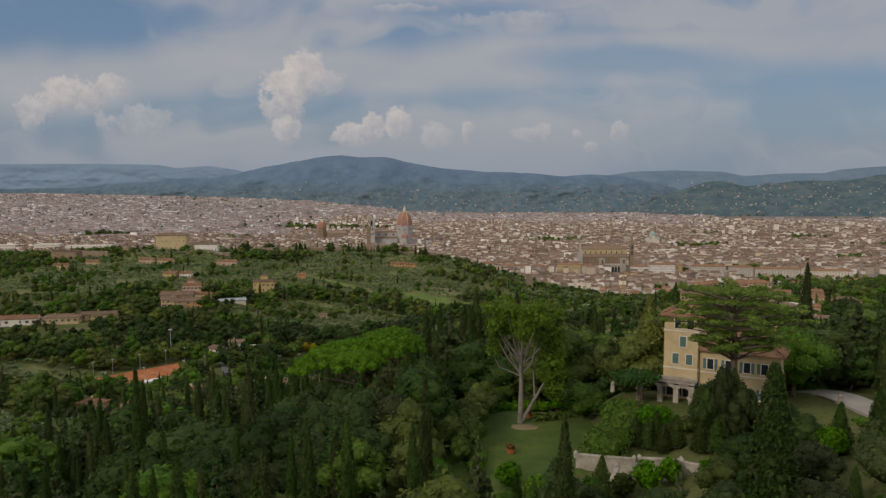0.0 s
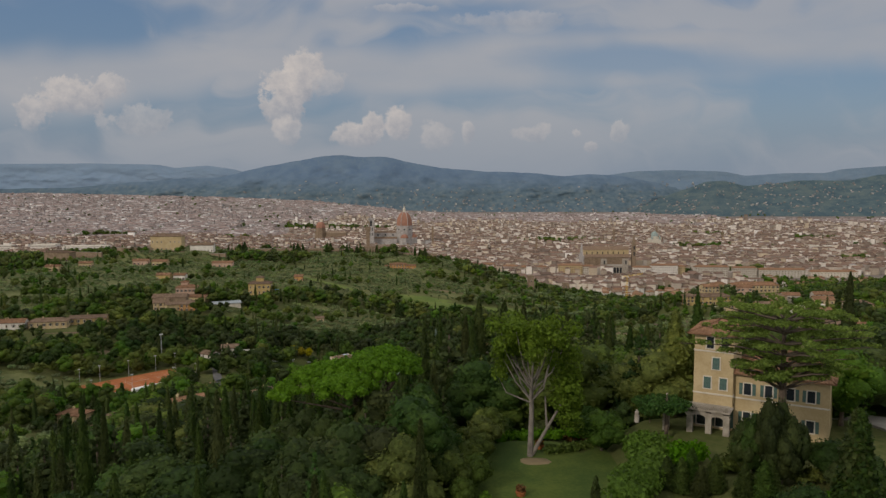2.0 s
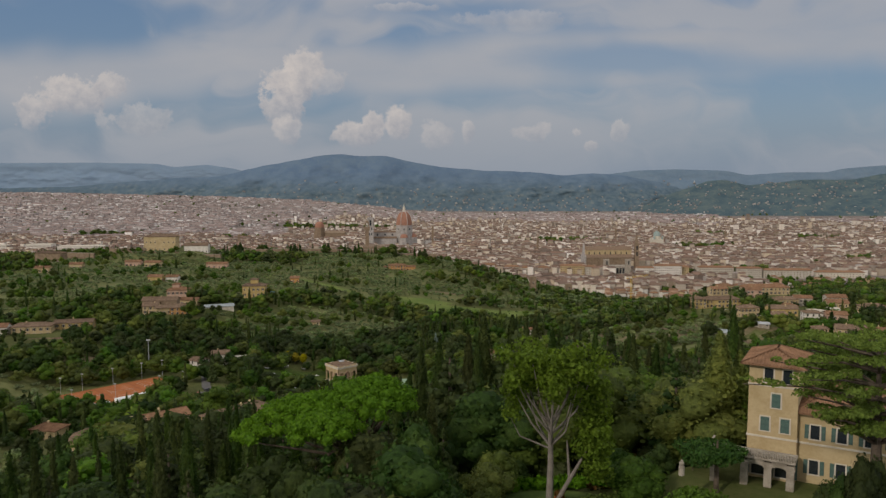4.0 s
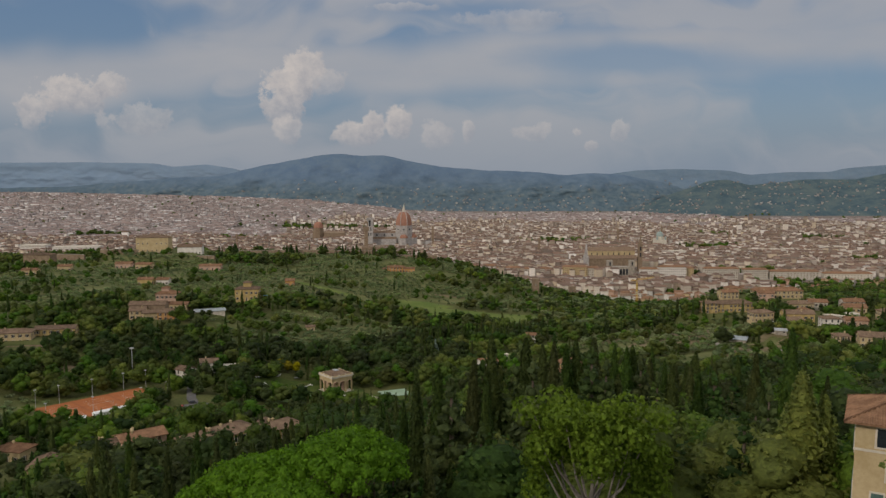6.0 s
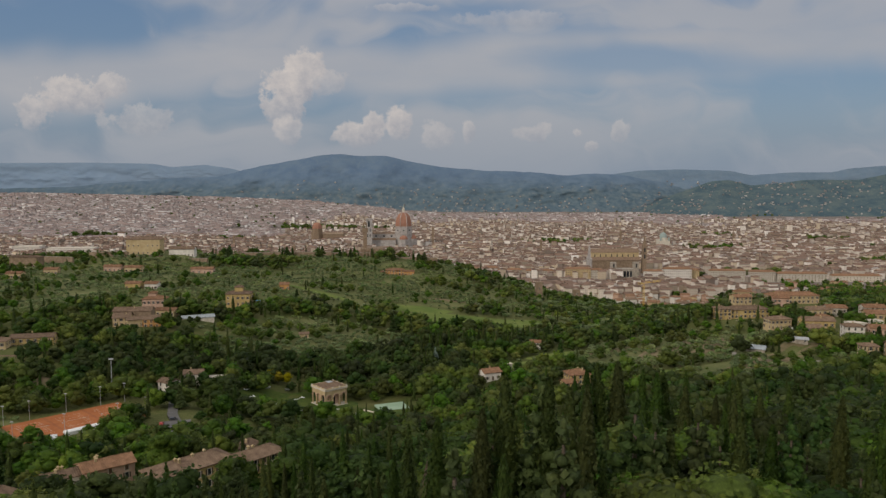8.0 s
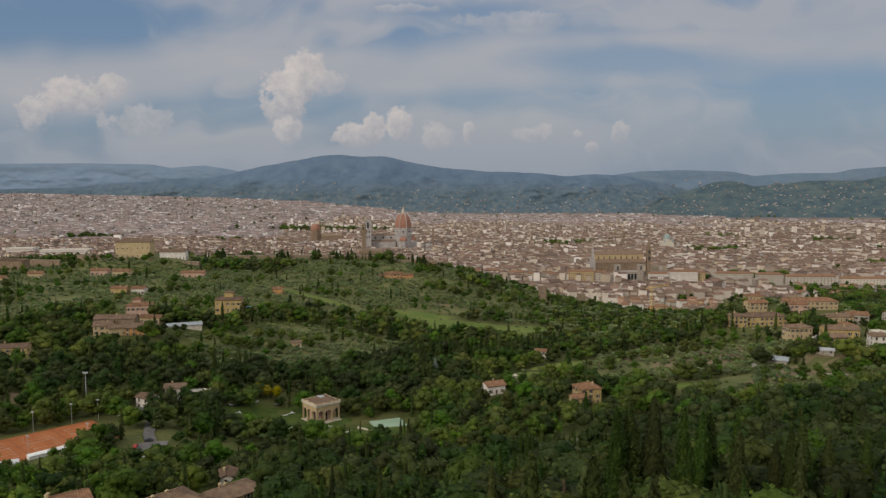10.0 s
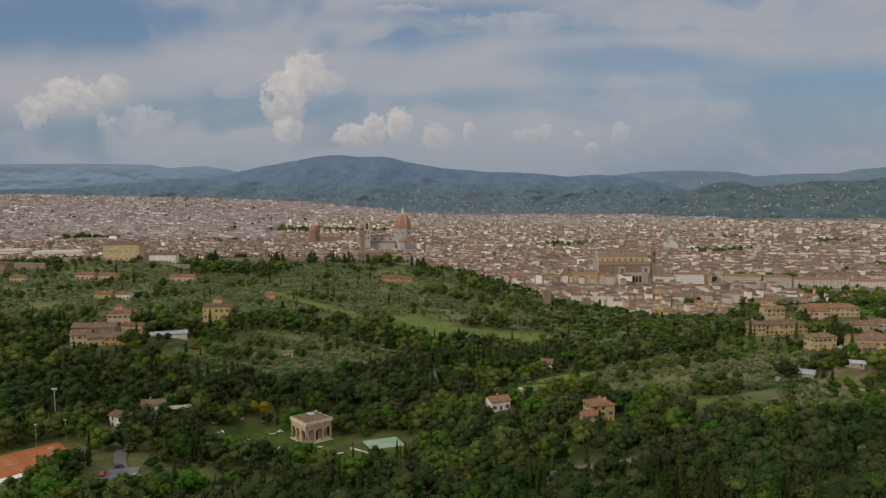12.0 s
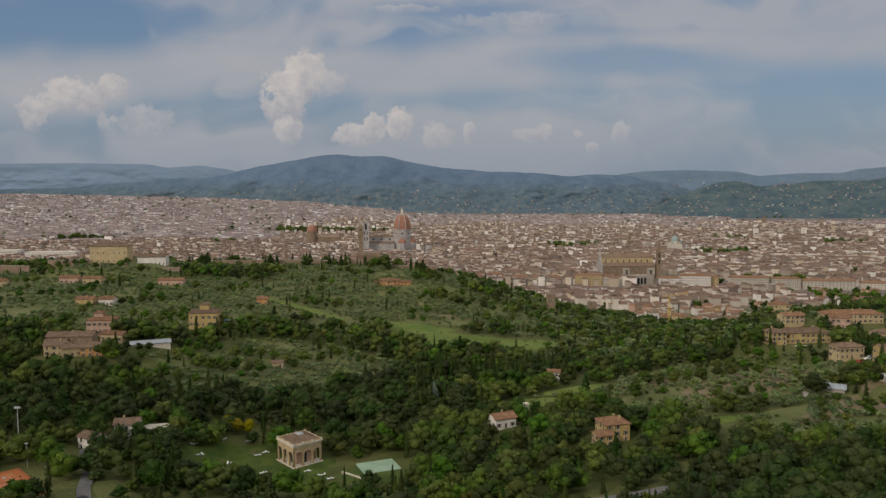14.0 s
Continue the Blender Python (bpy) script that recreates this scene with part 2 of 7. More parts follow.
METAL = plain("galvanised_metal", (0.30, 0.31, 0.31), (0.42, 0.43, 0.43), 2.0, 12.0, 0.45, 0.0)
ASPHALT = plain("asphalt", (0.10, 0.096, 0.090), (0.16, 0.154, 0.145), 0.15, 5.0, 0.95, 0.0)
GRAVEL = plain("pale_gravel", (0.24, 0.22, 0.19), (0.36, 0.33, 0.29), 0.15, 8.0, 0.95, 0.01)
LAWN = plain("lawn", (0.034, 0.062, 0.009), (0.072, 0.098, 0.015), 0.16, 2.0, 0.95, 0.02)
MEADOW = plain("meadow_grass", (0.076, 0.120, 0.018), (0.135, 0.165, 0.034), 0.035, 0.5, 0.95, 0.05)
MEADOW_DRY = plain("dry_grass", (0.074, 0.090, 0.024), (0.136, 0.140, 0.050), 0.03, 0.3, 0.95, 0.05)
SOIL = plain("dry_terraced_soil", (0.095, 0.088, 0.034), (0.210, 0.158, 0.092), 0.045, 0.4, 0.95, 0.05)
WATER = plain("pool_water", (0.02, 0.22, 0.38), (0.04, 0.30, 0.46), 0.5, 4.0, 0.08, 0.0, 0.5)
CRANE_PAINT = plain("yellow_paint", (0.55, 0.36, 0.05), (0.65, 0.45, 0.08), 0.5, 4.0, 0.6, 0.0)
GLASSHOUSE = plain("greenhouse_glass", (0.24, 0.27, 0.28), (0.34, 0.37, 0.38), 0.4, 3.0, 0.35, 0.0, 0.5)
PARASOL_BLUE = plain("blue_canvas", (0.08, 0.24, 0.34), (0.11, 0.30, 0.42), 0.5, 4.0, 0.8, 0.0)


def town_walls(n):
    k = n.add("ShaderNodeNewGeometry").outputs["Random Per Island"]
    c = n.ramp(k, [(0.0, (0.16, 0.13, 0.11)), (0.18, (0.66, 0.61, 0.54)), (0.36, (0.30, 0.25, 0.19)), (0.52, (0.86, 0.83, 0.78)), (0.68, (0.20, 0.17, 0.14)), (0.84, (0.58, 0.50, 0.38)), (1.0, (0.86, 0.85, 0.83))])
    # rows of windows too far off to tell apart: only a broken texture of storeys
    p = place(n)
    a = n.add("ShaderNodeTexBrick", {"Vector": n.add("ShaderNodeMapping", {0: n.add("ShaderNodeCombineXYZ", {0: n.math("ADD", n.add("ShaderNodeSeparateXYZ", {0: p}).outputs[0], n.add("ShaderNodeSeparateXYZ", {0: p}).outputs[1]), 1: n.add("ShaderNodeSeparateXYZ", {0: p}).outputs[2], 2: 0.0}).outputs[0]}).outputs[0], "Scale": 1.0, "Mortar Size": 1.0, "Brick Width": 3.2, "Row Height": 3.6, "Mortar Smooth": 0.1, "Color1": (0.24, 0.21, 0.18, 1), "Color2": (0.34, 0.30, 0.26, 1), "Mortar": (1, 1, 1, 1)})
    a.offset = 0.0
    return n.mix(1.0, n.mix(0.30, c, a.outputs[0], "MULTIPLY"), (1.0, 0.96, 0.92, 1), "MULTIPLY")


def town_roofs(n):
    k = n.add("ShaderNodeNewGeometry").outputs["Random Per Island"]
    c = n.ramp(k, [(0.0, (0.100, 0.062, 0.046)), (0.3, (0.165, 0.103, 0.076)), (0.55, (0.225, 0.138, 0.098)), (0.8, (0.140, 0.096, 0.076)), (0.93, (0.28, 0.18, 0.13)), (1.0, (0.36, 0.34, 0.32))])
    return n.mix(n.math("MULTIPLY", n.noise(place(n), 0.35, 5.0), 0.6), c, (0.16, 0.12, 0.09, 1))


# modern roofs are greyer; distance haze is put into the colour as well
def hazed_suburb_roofs(n):
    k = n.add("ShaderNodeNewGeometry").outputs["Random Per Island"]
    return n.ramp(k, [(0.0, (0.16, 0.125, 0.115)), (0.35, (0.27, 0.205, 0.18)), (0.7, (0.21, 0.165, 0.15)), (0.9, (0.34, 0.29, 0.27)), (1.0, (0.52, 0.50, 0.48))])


def villa_walls(n):
    k = n.add("ShaderNodeNewGeometry").outputs["Random Per Island"]
    return n.ramp(k, [(0.0, (0.14, 0.15, 0.15)), (0.6, (0.22, 0.22, 0.21)), (1.0, (0.40, 0.39, 0.36))])


# modern plaster, muted further to carry the haze over the plain
def hazed_suburb_walls(n):
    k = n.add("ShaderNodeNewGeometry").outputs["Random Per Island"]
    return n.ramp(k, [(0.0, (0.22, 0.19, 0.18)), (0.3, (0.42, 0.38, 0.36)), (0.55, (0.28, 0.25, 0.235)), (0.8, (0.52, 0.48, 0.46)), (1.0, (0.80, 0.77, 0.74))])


HAZED_SUBURB_WALL = surface("hazed_suburb_walls", hazed_suburb_walls, 0.9)
HAZED_SUBURB_ROOF, VILLA_WALL = surface("hazed_suburb_roofs", hazed_suburb_roofs, 0.9), surface("far_villa_walls", villa_walls, 0.9)
TOWN_WALL, TOWN_ROOF = surface("town_walls", town_walls, 0.9), surface("town_roofs", town_roofs, 0.9)


def ground_paint(n):
    p = place(n)
    big, mid, fine = n.noise(p, 0.006, 5.0), n.noise(p, 0.05, 6.0), n.noise(p, 0.9, 6.0)
    c = n.ramp(mid, [(0.3, (0.036, 0.046, 0.013)), (0.5, (0.064, 0.078, 0.021)), (0.7, (0.105, 0.102, 0.040))])
    c = n.mix(n.step(big, 0.42, 0.62), c, n.ramp(fine, [(0.3, (0.062, 0.082, 0.020)), (0.7, (0.140, 0.135, 0.056))]))
    y = n.add("ShaderNodeSeparateXYZ", {0: p}).outputs[1]
    town = n.ramp(fine, [(0.3, (0.12, 0.10, 0.085)), (0.7, (0.22, 0.19, 0.165))])
    return n.mix(n.step(y, 1290, 1340), c, town)


GROUND = surface("ground", ground_paint, 0.95, lambda n: (n.noise(place(n), 0.7, 6.0), 0.25), 0.1)


def hazed_far_wood(name, a, b, c, field, foot=False):
    """Wooded slopes so far off that single trees are lost: dark woods, paler fields; the air's haze is mixed into the
    colours.
    """
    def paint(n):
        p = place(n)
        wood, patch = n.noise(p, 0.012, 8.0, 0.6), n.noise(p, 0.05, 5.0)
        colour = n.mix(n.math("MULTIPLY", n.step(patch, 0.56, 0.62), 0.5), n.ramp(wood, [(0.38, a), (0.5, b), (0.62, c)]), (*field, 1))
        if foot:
            # the lower slopes: hedges and copses between pale fields, blued by painted haze
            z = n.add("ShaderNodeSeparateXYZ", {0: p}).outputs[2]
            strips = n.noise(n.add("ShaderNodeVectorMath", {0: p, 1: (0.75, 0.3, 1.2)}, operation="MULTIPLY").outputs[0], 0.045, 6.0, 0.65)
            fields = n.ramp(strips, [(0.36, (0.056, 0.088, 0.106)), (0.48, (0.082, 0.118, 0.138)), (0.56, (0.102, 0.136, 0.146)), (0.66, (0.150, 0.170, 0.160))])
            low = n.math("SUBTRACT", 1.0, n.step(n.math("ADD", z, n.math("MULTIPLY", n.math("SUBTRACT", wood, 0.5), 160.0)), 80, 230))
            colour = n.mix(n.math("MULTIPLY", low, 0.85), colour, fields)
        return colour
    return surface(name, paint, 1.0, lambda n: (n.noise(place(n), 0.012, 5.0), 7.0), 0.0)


# haze is painted: bluer, paler colours the farther the range
FAR_MAIN = hazed_far_wood("hazed_mountain_woods", (0.094, 0.140, 0.205), (0.104, 0.152, 0.214), (0.116, 0.164, 0.220), (0.128, 0.174, 0.216), True)
FAR_PALE = hazed_far_wood("hazed_west_range_woods", (0.165, 0.228, 0.305), (0.173, 0.237, 0.312), (0.180, 0.243, 0.316), (0.186, 0.248, 0.316))
FAR_EAST = hazed_far_wood("hazed_east_range_woods", (0.120, 0.170, 0.225), (0.130, 0.182, 0.236), (0.142, 0.192, 0.242), (0.148, 0.196, 0.240))
FAR_VILLAGE = hazed_far_wood("hazed_village_hill_woods", (0.056, 0.088, 0.106), (0.074, 0.108, 0.120), (0.096, 0.126, 0.128), (0.122, 0.146, 0.136))


# ---- building helpers ----
def link(name, data, parent=None, label=""):
    ob = new(name, data)
    if parent:
        ob.parent = parent
    if label:
        ob["label"] = label
    return ob


def part(name, bm, material, parent=None, label=""):
    """A bmesh as ONE mesh object under a thing or a part."""
    me = bpy.data.meshes.new(name)
    bm.to_mesh(me)
    bm.free()
    me.materials.append(material)
    return link(name, me, parent, label)


def raw(name, verts, faces, materials, which=None, smooth=False):
    """A mesh from arrays of corners and faces."""
    me = bpy.data.meshes.new(name)
    me.from_pydata([tuple(v) for v in verts], [], [tuple(f) for f in faces])
    for m in materials:
        me.materials.append(m)
    if which is not None:
        me.polygons.foreach_set("material_index", np.asarray(which, dtype=np.int32))
    if smooth:
        me.polygons.foreach_set("use_smooth", np.ones(len(me.polygons), dtype=bool))
    me.update()
    return me


def thing(name, m, label, category, group="", kind=""):
    e = new(name)
    e.matrix_world = m
    return tagged(e, label, category, group, kind)


def box(bm, x0, x1, y0, y1, z0, z1):
    v = [bm.verts.new(c) for c in ((x0, y0, z0), (x1, y0, z0), (x1, y1, z0), (x0, y1, z0), (x0, y0, z1), (x1, y0, z1), (x1, y1, z1), (x0, y1, z1))]
    for f in ((3, 2, 1, 0), (4, 5, 6, 7), (0, 1, 5, 4), (1, 2, 6, 5), (2, 3, 7, 6), (3, 0, 4, 7)):
        bm.faces.new([v[i] for i in f])


def ring(bm, centre, radius, sides, turn=0.0, squash=1.0):
    return [bm.verts.new((centre[0] + radius * math.cos(turn + 2 * math.pi * i / sides), centre[1] + radius * squash * math.sin(turn + 2 * math.pi * i / sides), centre[2])) for i in range(sides)]


def tube(bm, rows, sides=8, turn=0.0):
    """A closed, turned body through rows of (x, y, z, radius)."""
    last = None
    for x, y, z, r in rows:
        now = ring(bm, (x, y, z), max(r, 1e-3), sides, turn)
        if last:
            for i in range(sides):
                bm.faces.new((last[i], last[(i + 1) % sides], now[(i + 1) % sides], now[i]))
        else:
            bm.faces.new(now[::-1])
        last = now
    bm.faces.new(last)


def bar(bm, a, b, ra, rb, sides=6):
    """A tapered bar from a to b."""
    a, b = Vector(a), Vector(b)
    q = (b - a).to_track_quat("Z", "Y")
    ends = []
    for c, r in ((a, ra), (b, rb)):
        ends.append([bm.verts.new(c + q @ Vector((r * math.cos(2 * math.pi * i / sides), r * math.sin(2 * math.pi * i / sides), 0))) for i in range(sides)])
    for i in range(sides):
        bm.faces.new((ends[0][i], ends[0][(i + 1) % sides], ends[1][(i + 1) % sides], ends[1][i]))
    bm.faces.new(ends[0][::-1])
    bm.faces.new(ends[1])


# ---- the lie of the land ----
HILLS = np.array([
    [138, 141, 144, 148, 150, 158, 171, 181, 190],
    [122, 121, 120, 128, 155, 164, 163, 166, 171],
    [106, 103, 98, 105, 152, 159, 146, 149, 154],
    [90, 89, 86, 85, 102, 114, 121, 131, 138],
    [78, 81, 80, 60, 54, 77, 95, 109, 118],
    [75, 83, 90, 70, 45, 68, 88, 92, 97],
    [79, 85, 90, 79, 48, 50, 74, 80, 81],
    [83, 92, 90, 78, 64, 35, 46, 56, 58],
    [79, 90, 93, 94, 96, 43, 12, 22, 34],
    [67, 66, 72, 77, 56, 14, -25, -8, 18]], dtype=float)
# levelled places: x, y, radius, height
PADS = ((45, 132, 15, 150.9), (60, 132, 14, 150.9), (14, 134, 13, 146.0), (28, 108, 8, 148.6), (-179, 468, 40, 69.7), (-66, 541, 27, 54.2), (-28, 528, 16, 55.0), (82, 556, 12, 62.0), (-76, 322, 16, 96.5), (-118, 330, 18, 90.0), (-360, 1030, 45, 98.0), (-53, 1015, 14, 74.0), (231, 580, 9, 85.2), (207, 588, 8, 78.4), (243, 712, 26, 77.5), (312, 772, 30, 80.0), (315, 648, 26, 82.5), (32, 584, 9, 60.5), (367, 1016, 24, 46.0), (-222, 675, 30, 82.0), (-290, 575, 30, 82.5))


def smooth(a, b, v):
    t = np.clip((v - a) / (b - a), 0, 1)
    return t * t * (3 - 2 * t)


def land(x, y):
    """Height of the ground, for arrays."""
    x, y = np.asarray(x, float), np.asarray(y, float)
    u, v = np.clip((x + 600) / 150, 0, 7.999), np.clip((y + 150) / 155, 0, 8.999)
    i, j = np.floor(u).astype(int), np.floor(v).astype(int)
    f, g = u - i, v - j
    wu = ((1 - f) ** 3 / 6, (3 * f ** 3 - 6 * f ** 2 + 4) / 6, (-3 * f ** 3 + 3 * f ** 2 + 3 * f + 1) / 6, f ** 3 / 6)
    wv = ((1 - g) ** 3 / 6, (3 * g ** 3 - 6 * g ** 2 + 4) / 6, (-3 * g ** 3 + 3 * g ** 2 + 3 * g + 1) / 6, g ** 3 / 6)
    z = sum(wu[a] * wv[b] * HILLS[np.clip(j + b - 1, 0, 9), np.clip(i + a - 1, 0, 8)] for a in range(4) for b in range(4))
    for px, py, r, h in PADS:
        k = 1 - smooth(r, r * 1.9, np.hypot(x - px, y - py))
        z = z + (h - z) * k
    # the river plain, and its slow rise far off to the north-west
    far = np.interp(x / np.maximum(y, 1), (-0.52, -0.285, -0.174, -0.06, 0.0), (103, 80, 60, 13, 0)) * smooth(2400, 4500, y)
    edge = 1230 - 60 * smooth(50, 200, x) + 130 * smooth(420, 620, x)
    k = smooth(edge - 110, edge + 70, y)
    return z * (1 - k) + far * k


GRID_X, GRID_Y = np.arange(-800, 801, 4.0), np.arange(-300, 1541, 4.0)
GRID_Z = land(GRID_X[None, :], GRID_Y[:, None])


def level(x, y):
    """Height of the ground at one place."""
    if y > 1530:
        t = min(max((y - 2400) / 2100, 0), 1)
        return float(np.interp(x / y, (-0.52, -0.285, -0.174, -0.06, 0.0), (103, 80, 60, 13, 0))) * t * t * (3 - 2 * t)
    u, v = (x + 800) / 4, (y + 300) / 4
    if not (0 <= u < 399 and 0 <= v < 459):
        return float(land(x, y))
    i, j = int(u), int(v)
    f, g = u - i, v - j
    a, b = GRID_Z[j], GRID_Z[j + 1]
    return float((a[i] * (1 - f) + a[i + 1] * f) * (1 - g) + (b[i] * (1 - f) + b[i + 1] * f) * g)


def build_ground():
    ys = np.r_[-700, -500, -350, np.arange(-250, 340, 6.0), np.arange(340, 800, 10), np.arange(800, 1400, 16), np.arange(1400, 2600, 80), np.arange(2600, 4951, 150)]
    us = np.r_[-1.6, -1.2, -0.95, np.arange(-0.8, 0.801, 0.0125), 0.95, 1.2, 1.6]
    yy = np.repeat(ys[:, None], len(us), 1)
    xx = us[None, :] * (np.maximum(yy, -100) + 420)
    zz = land(xx, yy)
    near = (yy < 1250)
    rough = np.array([noise.noise((a / 14, b / 14, 0)) for a, b in zip(xx.ravel(), yy.ravel())]).reshape(xx.shape)
    zz = zz + near * rough * 0.25
    n, m = xx.shape
    ids = np.arange(n * m).reshape(n, m)
    faces = np.stack([ids[:-1, :-1], ids[:-1, 1:], ids[1:, 1:], ids[1:, :-1]], -1).reshape(-1, 4)
    me = raw("ground", np.stack([xx, yy, zz], -1).reshape(-1, 3).tolist(), faces.tolist(), [GROUND], smooth=True)
    tagged(new("ground", me), "green and brown hillside falling to a wide river plain", "ground", kind="structure")


build_ground()


def build_ridge(name, label, material, cols, rows, crest, foot, low, seed, wave=1.0):
    """A chain of far hills: the sky line's heights across the view, the crest's and the foot's distance."""
    c = np.linspace(cols[0], cols[-1], 260)
    top = np.interp(c, cols, rows)
    kern = np.hanning(9) / np.hanning(9).sum()
    top = np.convolve(np.pad(top, 4, mode="edge"), kern, "valid")
    n = 46
    verts = []
    for i in range(n):
        s = i / (n - 1)
        for cc, tt in zip(c, top):
            d = foot + (crest - foot) * s
            r = low + (tt - low) * s ** 0.9
            k = noise.fractal((cc / 70 + seed, s * 2.2, seed), 0.8, 2.1, 6) * wave
            x = (cc - 784) / 1348 * d
            z = 190.8 + (316.2 - r) / 1348 * d
            bulge = 40 * k * math.sin(math.pi * min(1, s * 1.02)) if i < n - 1 else 0
            verts.append((x, 82 + d - bulge, z + k * (4.0 if i == n - 1 else 5.0 * s)))
    m = len(c)
    ids = np.arange(n * m).reshape(n, m)
    faces = np.stack([ids[:-1, :-1], ids[:-1, 1:], ids[1:, 1:], ids[1:, :-1]], -1).reshape(-1, 4)
    ob = new(name, raw(name, verts, faces.tolist(), [material], smooth=True))
    return tagged(ob, label, "mountain", kind="structure")


build_ridge("backdrop_west_range", "hazy pale blue distant mountain range on the horizon", FAR_PALE, (-300, 0, 150, 280, 310, 370, 420, 520), (290, 289, 288, 290, 296, 292, 299, 330), 4860, 4780, 352, 3.0, 0.5)
build_ridge("backdrop_east_range", "hazy blue wooded far ridge on the horizon", FAR_EAST, (1000, 1080, 1130, 1200, 1290, 1330, 1400, 1470, 1500, 1568, 1750, 1900), (325, 309, 302, 300, 302, 310, 305, 305, 298, 293, 284, 280), 4860, 4700, 360, 9.0, 0.5)
build_ridge("backdrop_main_mountain", "long hazy blue-green wooded mountain with twin summits", FAR_MAIN, (-250, 130, 250, 400, 430, 480, 540, 575, 605, 640, 690, 730, 800, 870, 940, 1000, 1060, 1100, 1160, 1230, 1400), (338, 330, 320, 311, 303, 292, 281, 274, 271, 277, 276, 287, 298, 302, 306, 310, 306, 309, 320, 332, 350), 4800, 4380, 384, 5.0, 1.7)
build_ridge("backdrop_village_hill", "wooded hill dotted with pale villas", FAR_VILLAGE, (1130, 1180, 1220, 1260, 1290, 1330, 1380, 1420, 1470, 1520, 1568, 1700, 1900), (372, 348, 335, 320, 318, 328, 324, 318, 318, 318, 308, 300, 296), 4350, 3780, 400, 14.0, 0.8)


# ---- the town ----
class Heap:
    """Collects corners and faces of many small buildings into one mesh."""

    def __init__(self):
        self.v, self.f, self.k = [], [], []

    def house(self, x, y, z, w, d, h, turn, roof, rise=None):
        """A block with a gabled (1), hipped (2) or flat (0) roof; walls and roof are separate islands."""
        c, s = math.cos(turn), math.sin(turn)

        def at(a, b, e):
            return (x + a * c - b * s, y + a * s + b * c, z + e)
        o = len(self.v)
        w, d = w / 2, d / 2
        self.v += [at(a, b, e) for e in (-3, h) for a, b in ((-w, -d), (w, -d), (w, d), (-w, d))]
        for f in ((0, 1, 5, 4), (1, 2, 6, 5), (2, 3, 7, 6), (3, 0, 4, 7)):
            self.f.append(tuple(o + i for i in f))
            self.k.append(0)
        e = 0.6
        rise = rise or min(w, d) * 0.62
        o = len(self.v)
        self.v += [at(a, b, h) for a, b in ((-w - e, -d - e), (w + e, -d - e), (w + e, d + e), (-w - e, d + e))]
        if roof == 0:
            self.v += [at(a, b, h + 0.8) for a, b in ((-w, -d), (w, -d), (w, d), (-w, d))]
            faces = ((0, 1, 5, 4), (1, 2, 6, 5), (2, 3, 7, 6), (3, 0, 4, 7), (4, 5, 6, 7))
        else:
            long = w >= d
            q = (0 if roof == 1 else min(w, d) * 0.8)
            if long:
                self.v += [at(-w - e + q, 0, h + rise), at(w + e - q, 0, h + rise)]
                faces = ((0, 1, 5, 4), (2, 3, 4, 5), (1, 2, 5), (3, 0, 4))
            else:
                self.v += [at(0, -d - e + q, h + rise), at(0, d + e - q, h + rise)]
                faces = ((1, 2, 5, 4), (3, 0, 4, 5), (0, 1, 4), (2, 3, 5))
        for f in faces:
            self.f.append(tuple(o + i for i in f))
            self.k.append(1)

    def mesh(self, name, materials):
        return raw(name, self.v, self.f, materials, self.k)


# places kept free of common houses: x, y, radius
SQUARES = [(-103, 2167, 78), (-190, 2130, 60), (-165, 1738, 45), (-372, 2375, 48), (380, 1640, 75), (350, 1595, 45), (400, 1595, 45), (445, 1640, 50), (600, 2160, 38), (-20, 2167, 30)]
PARKS = [(330, 2330, 85), (430, 2350, 60), (560, 1560, 60), (620, 1585, 55), (700, 2130, 70), (760, 2150, 60), (-520, 2900, 120), (-400, 2900, 120), (-250, 2920, 90), (-1150, 2600, 90), (1250, 2150, 90), (1180, 2450, 80), (1500, 2300, 100), (-640, 2450, 60), (980, 1800, 60), (900, 2600, 70)]


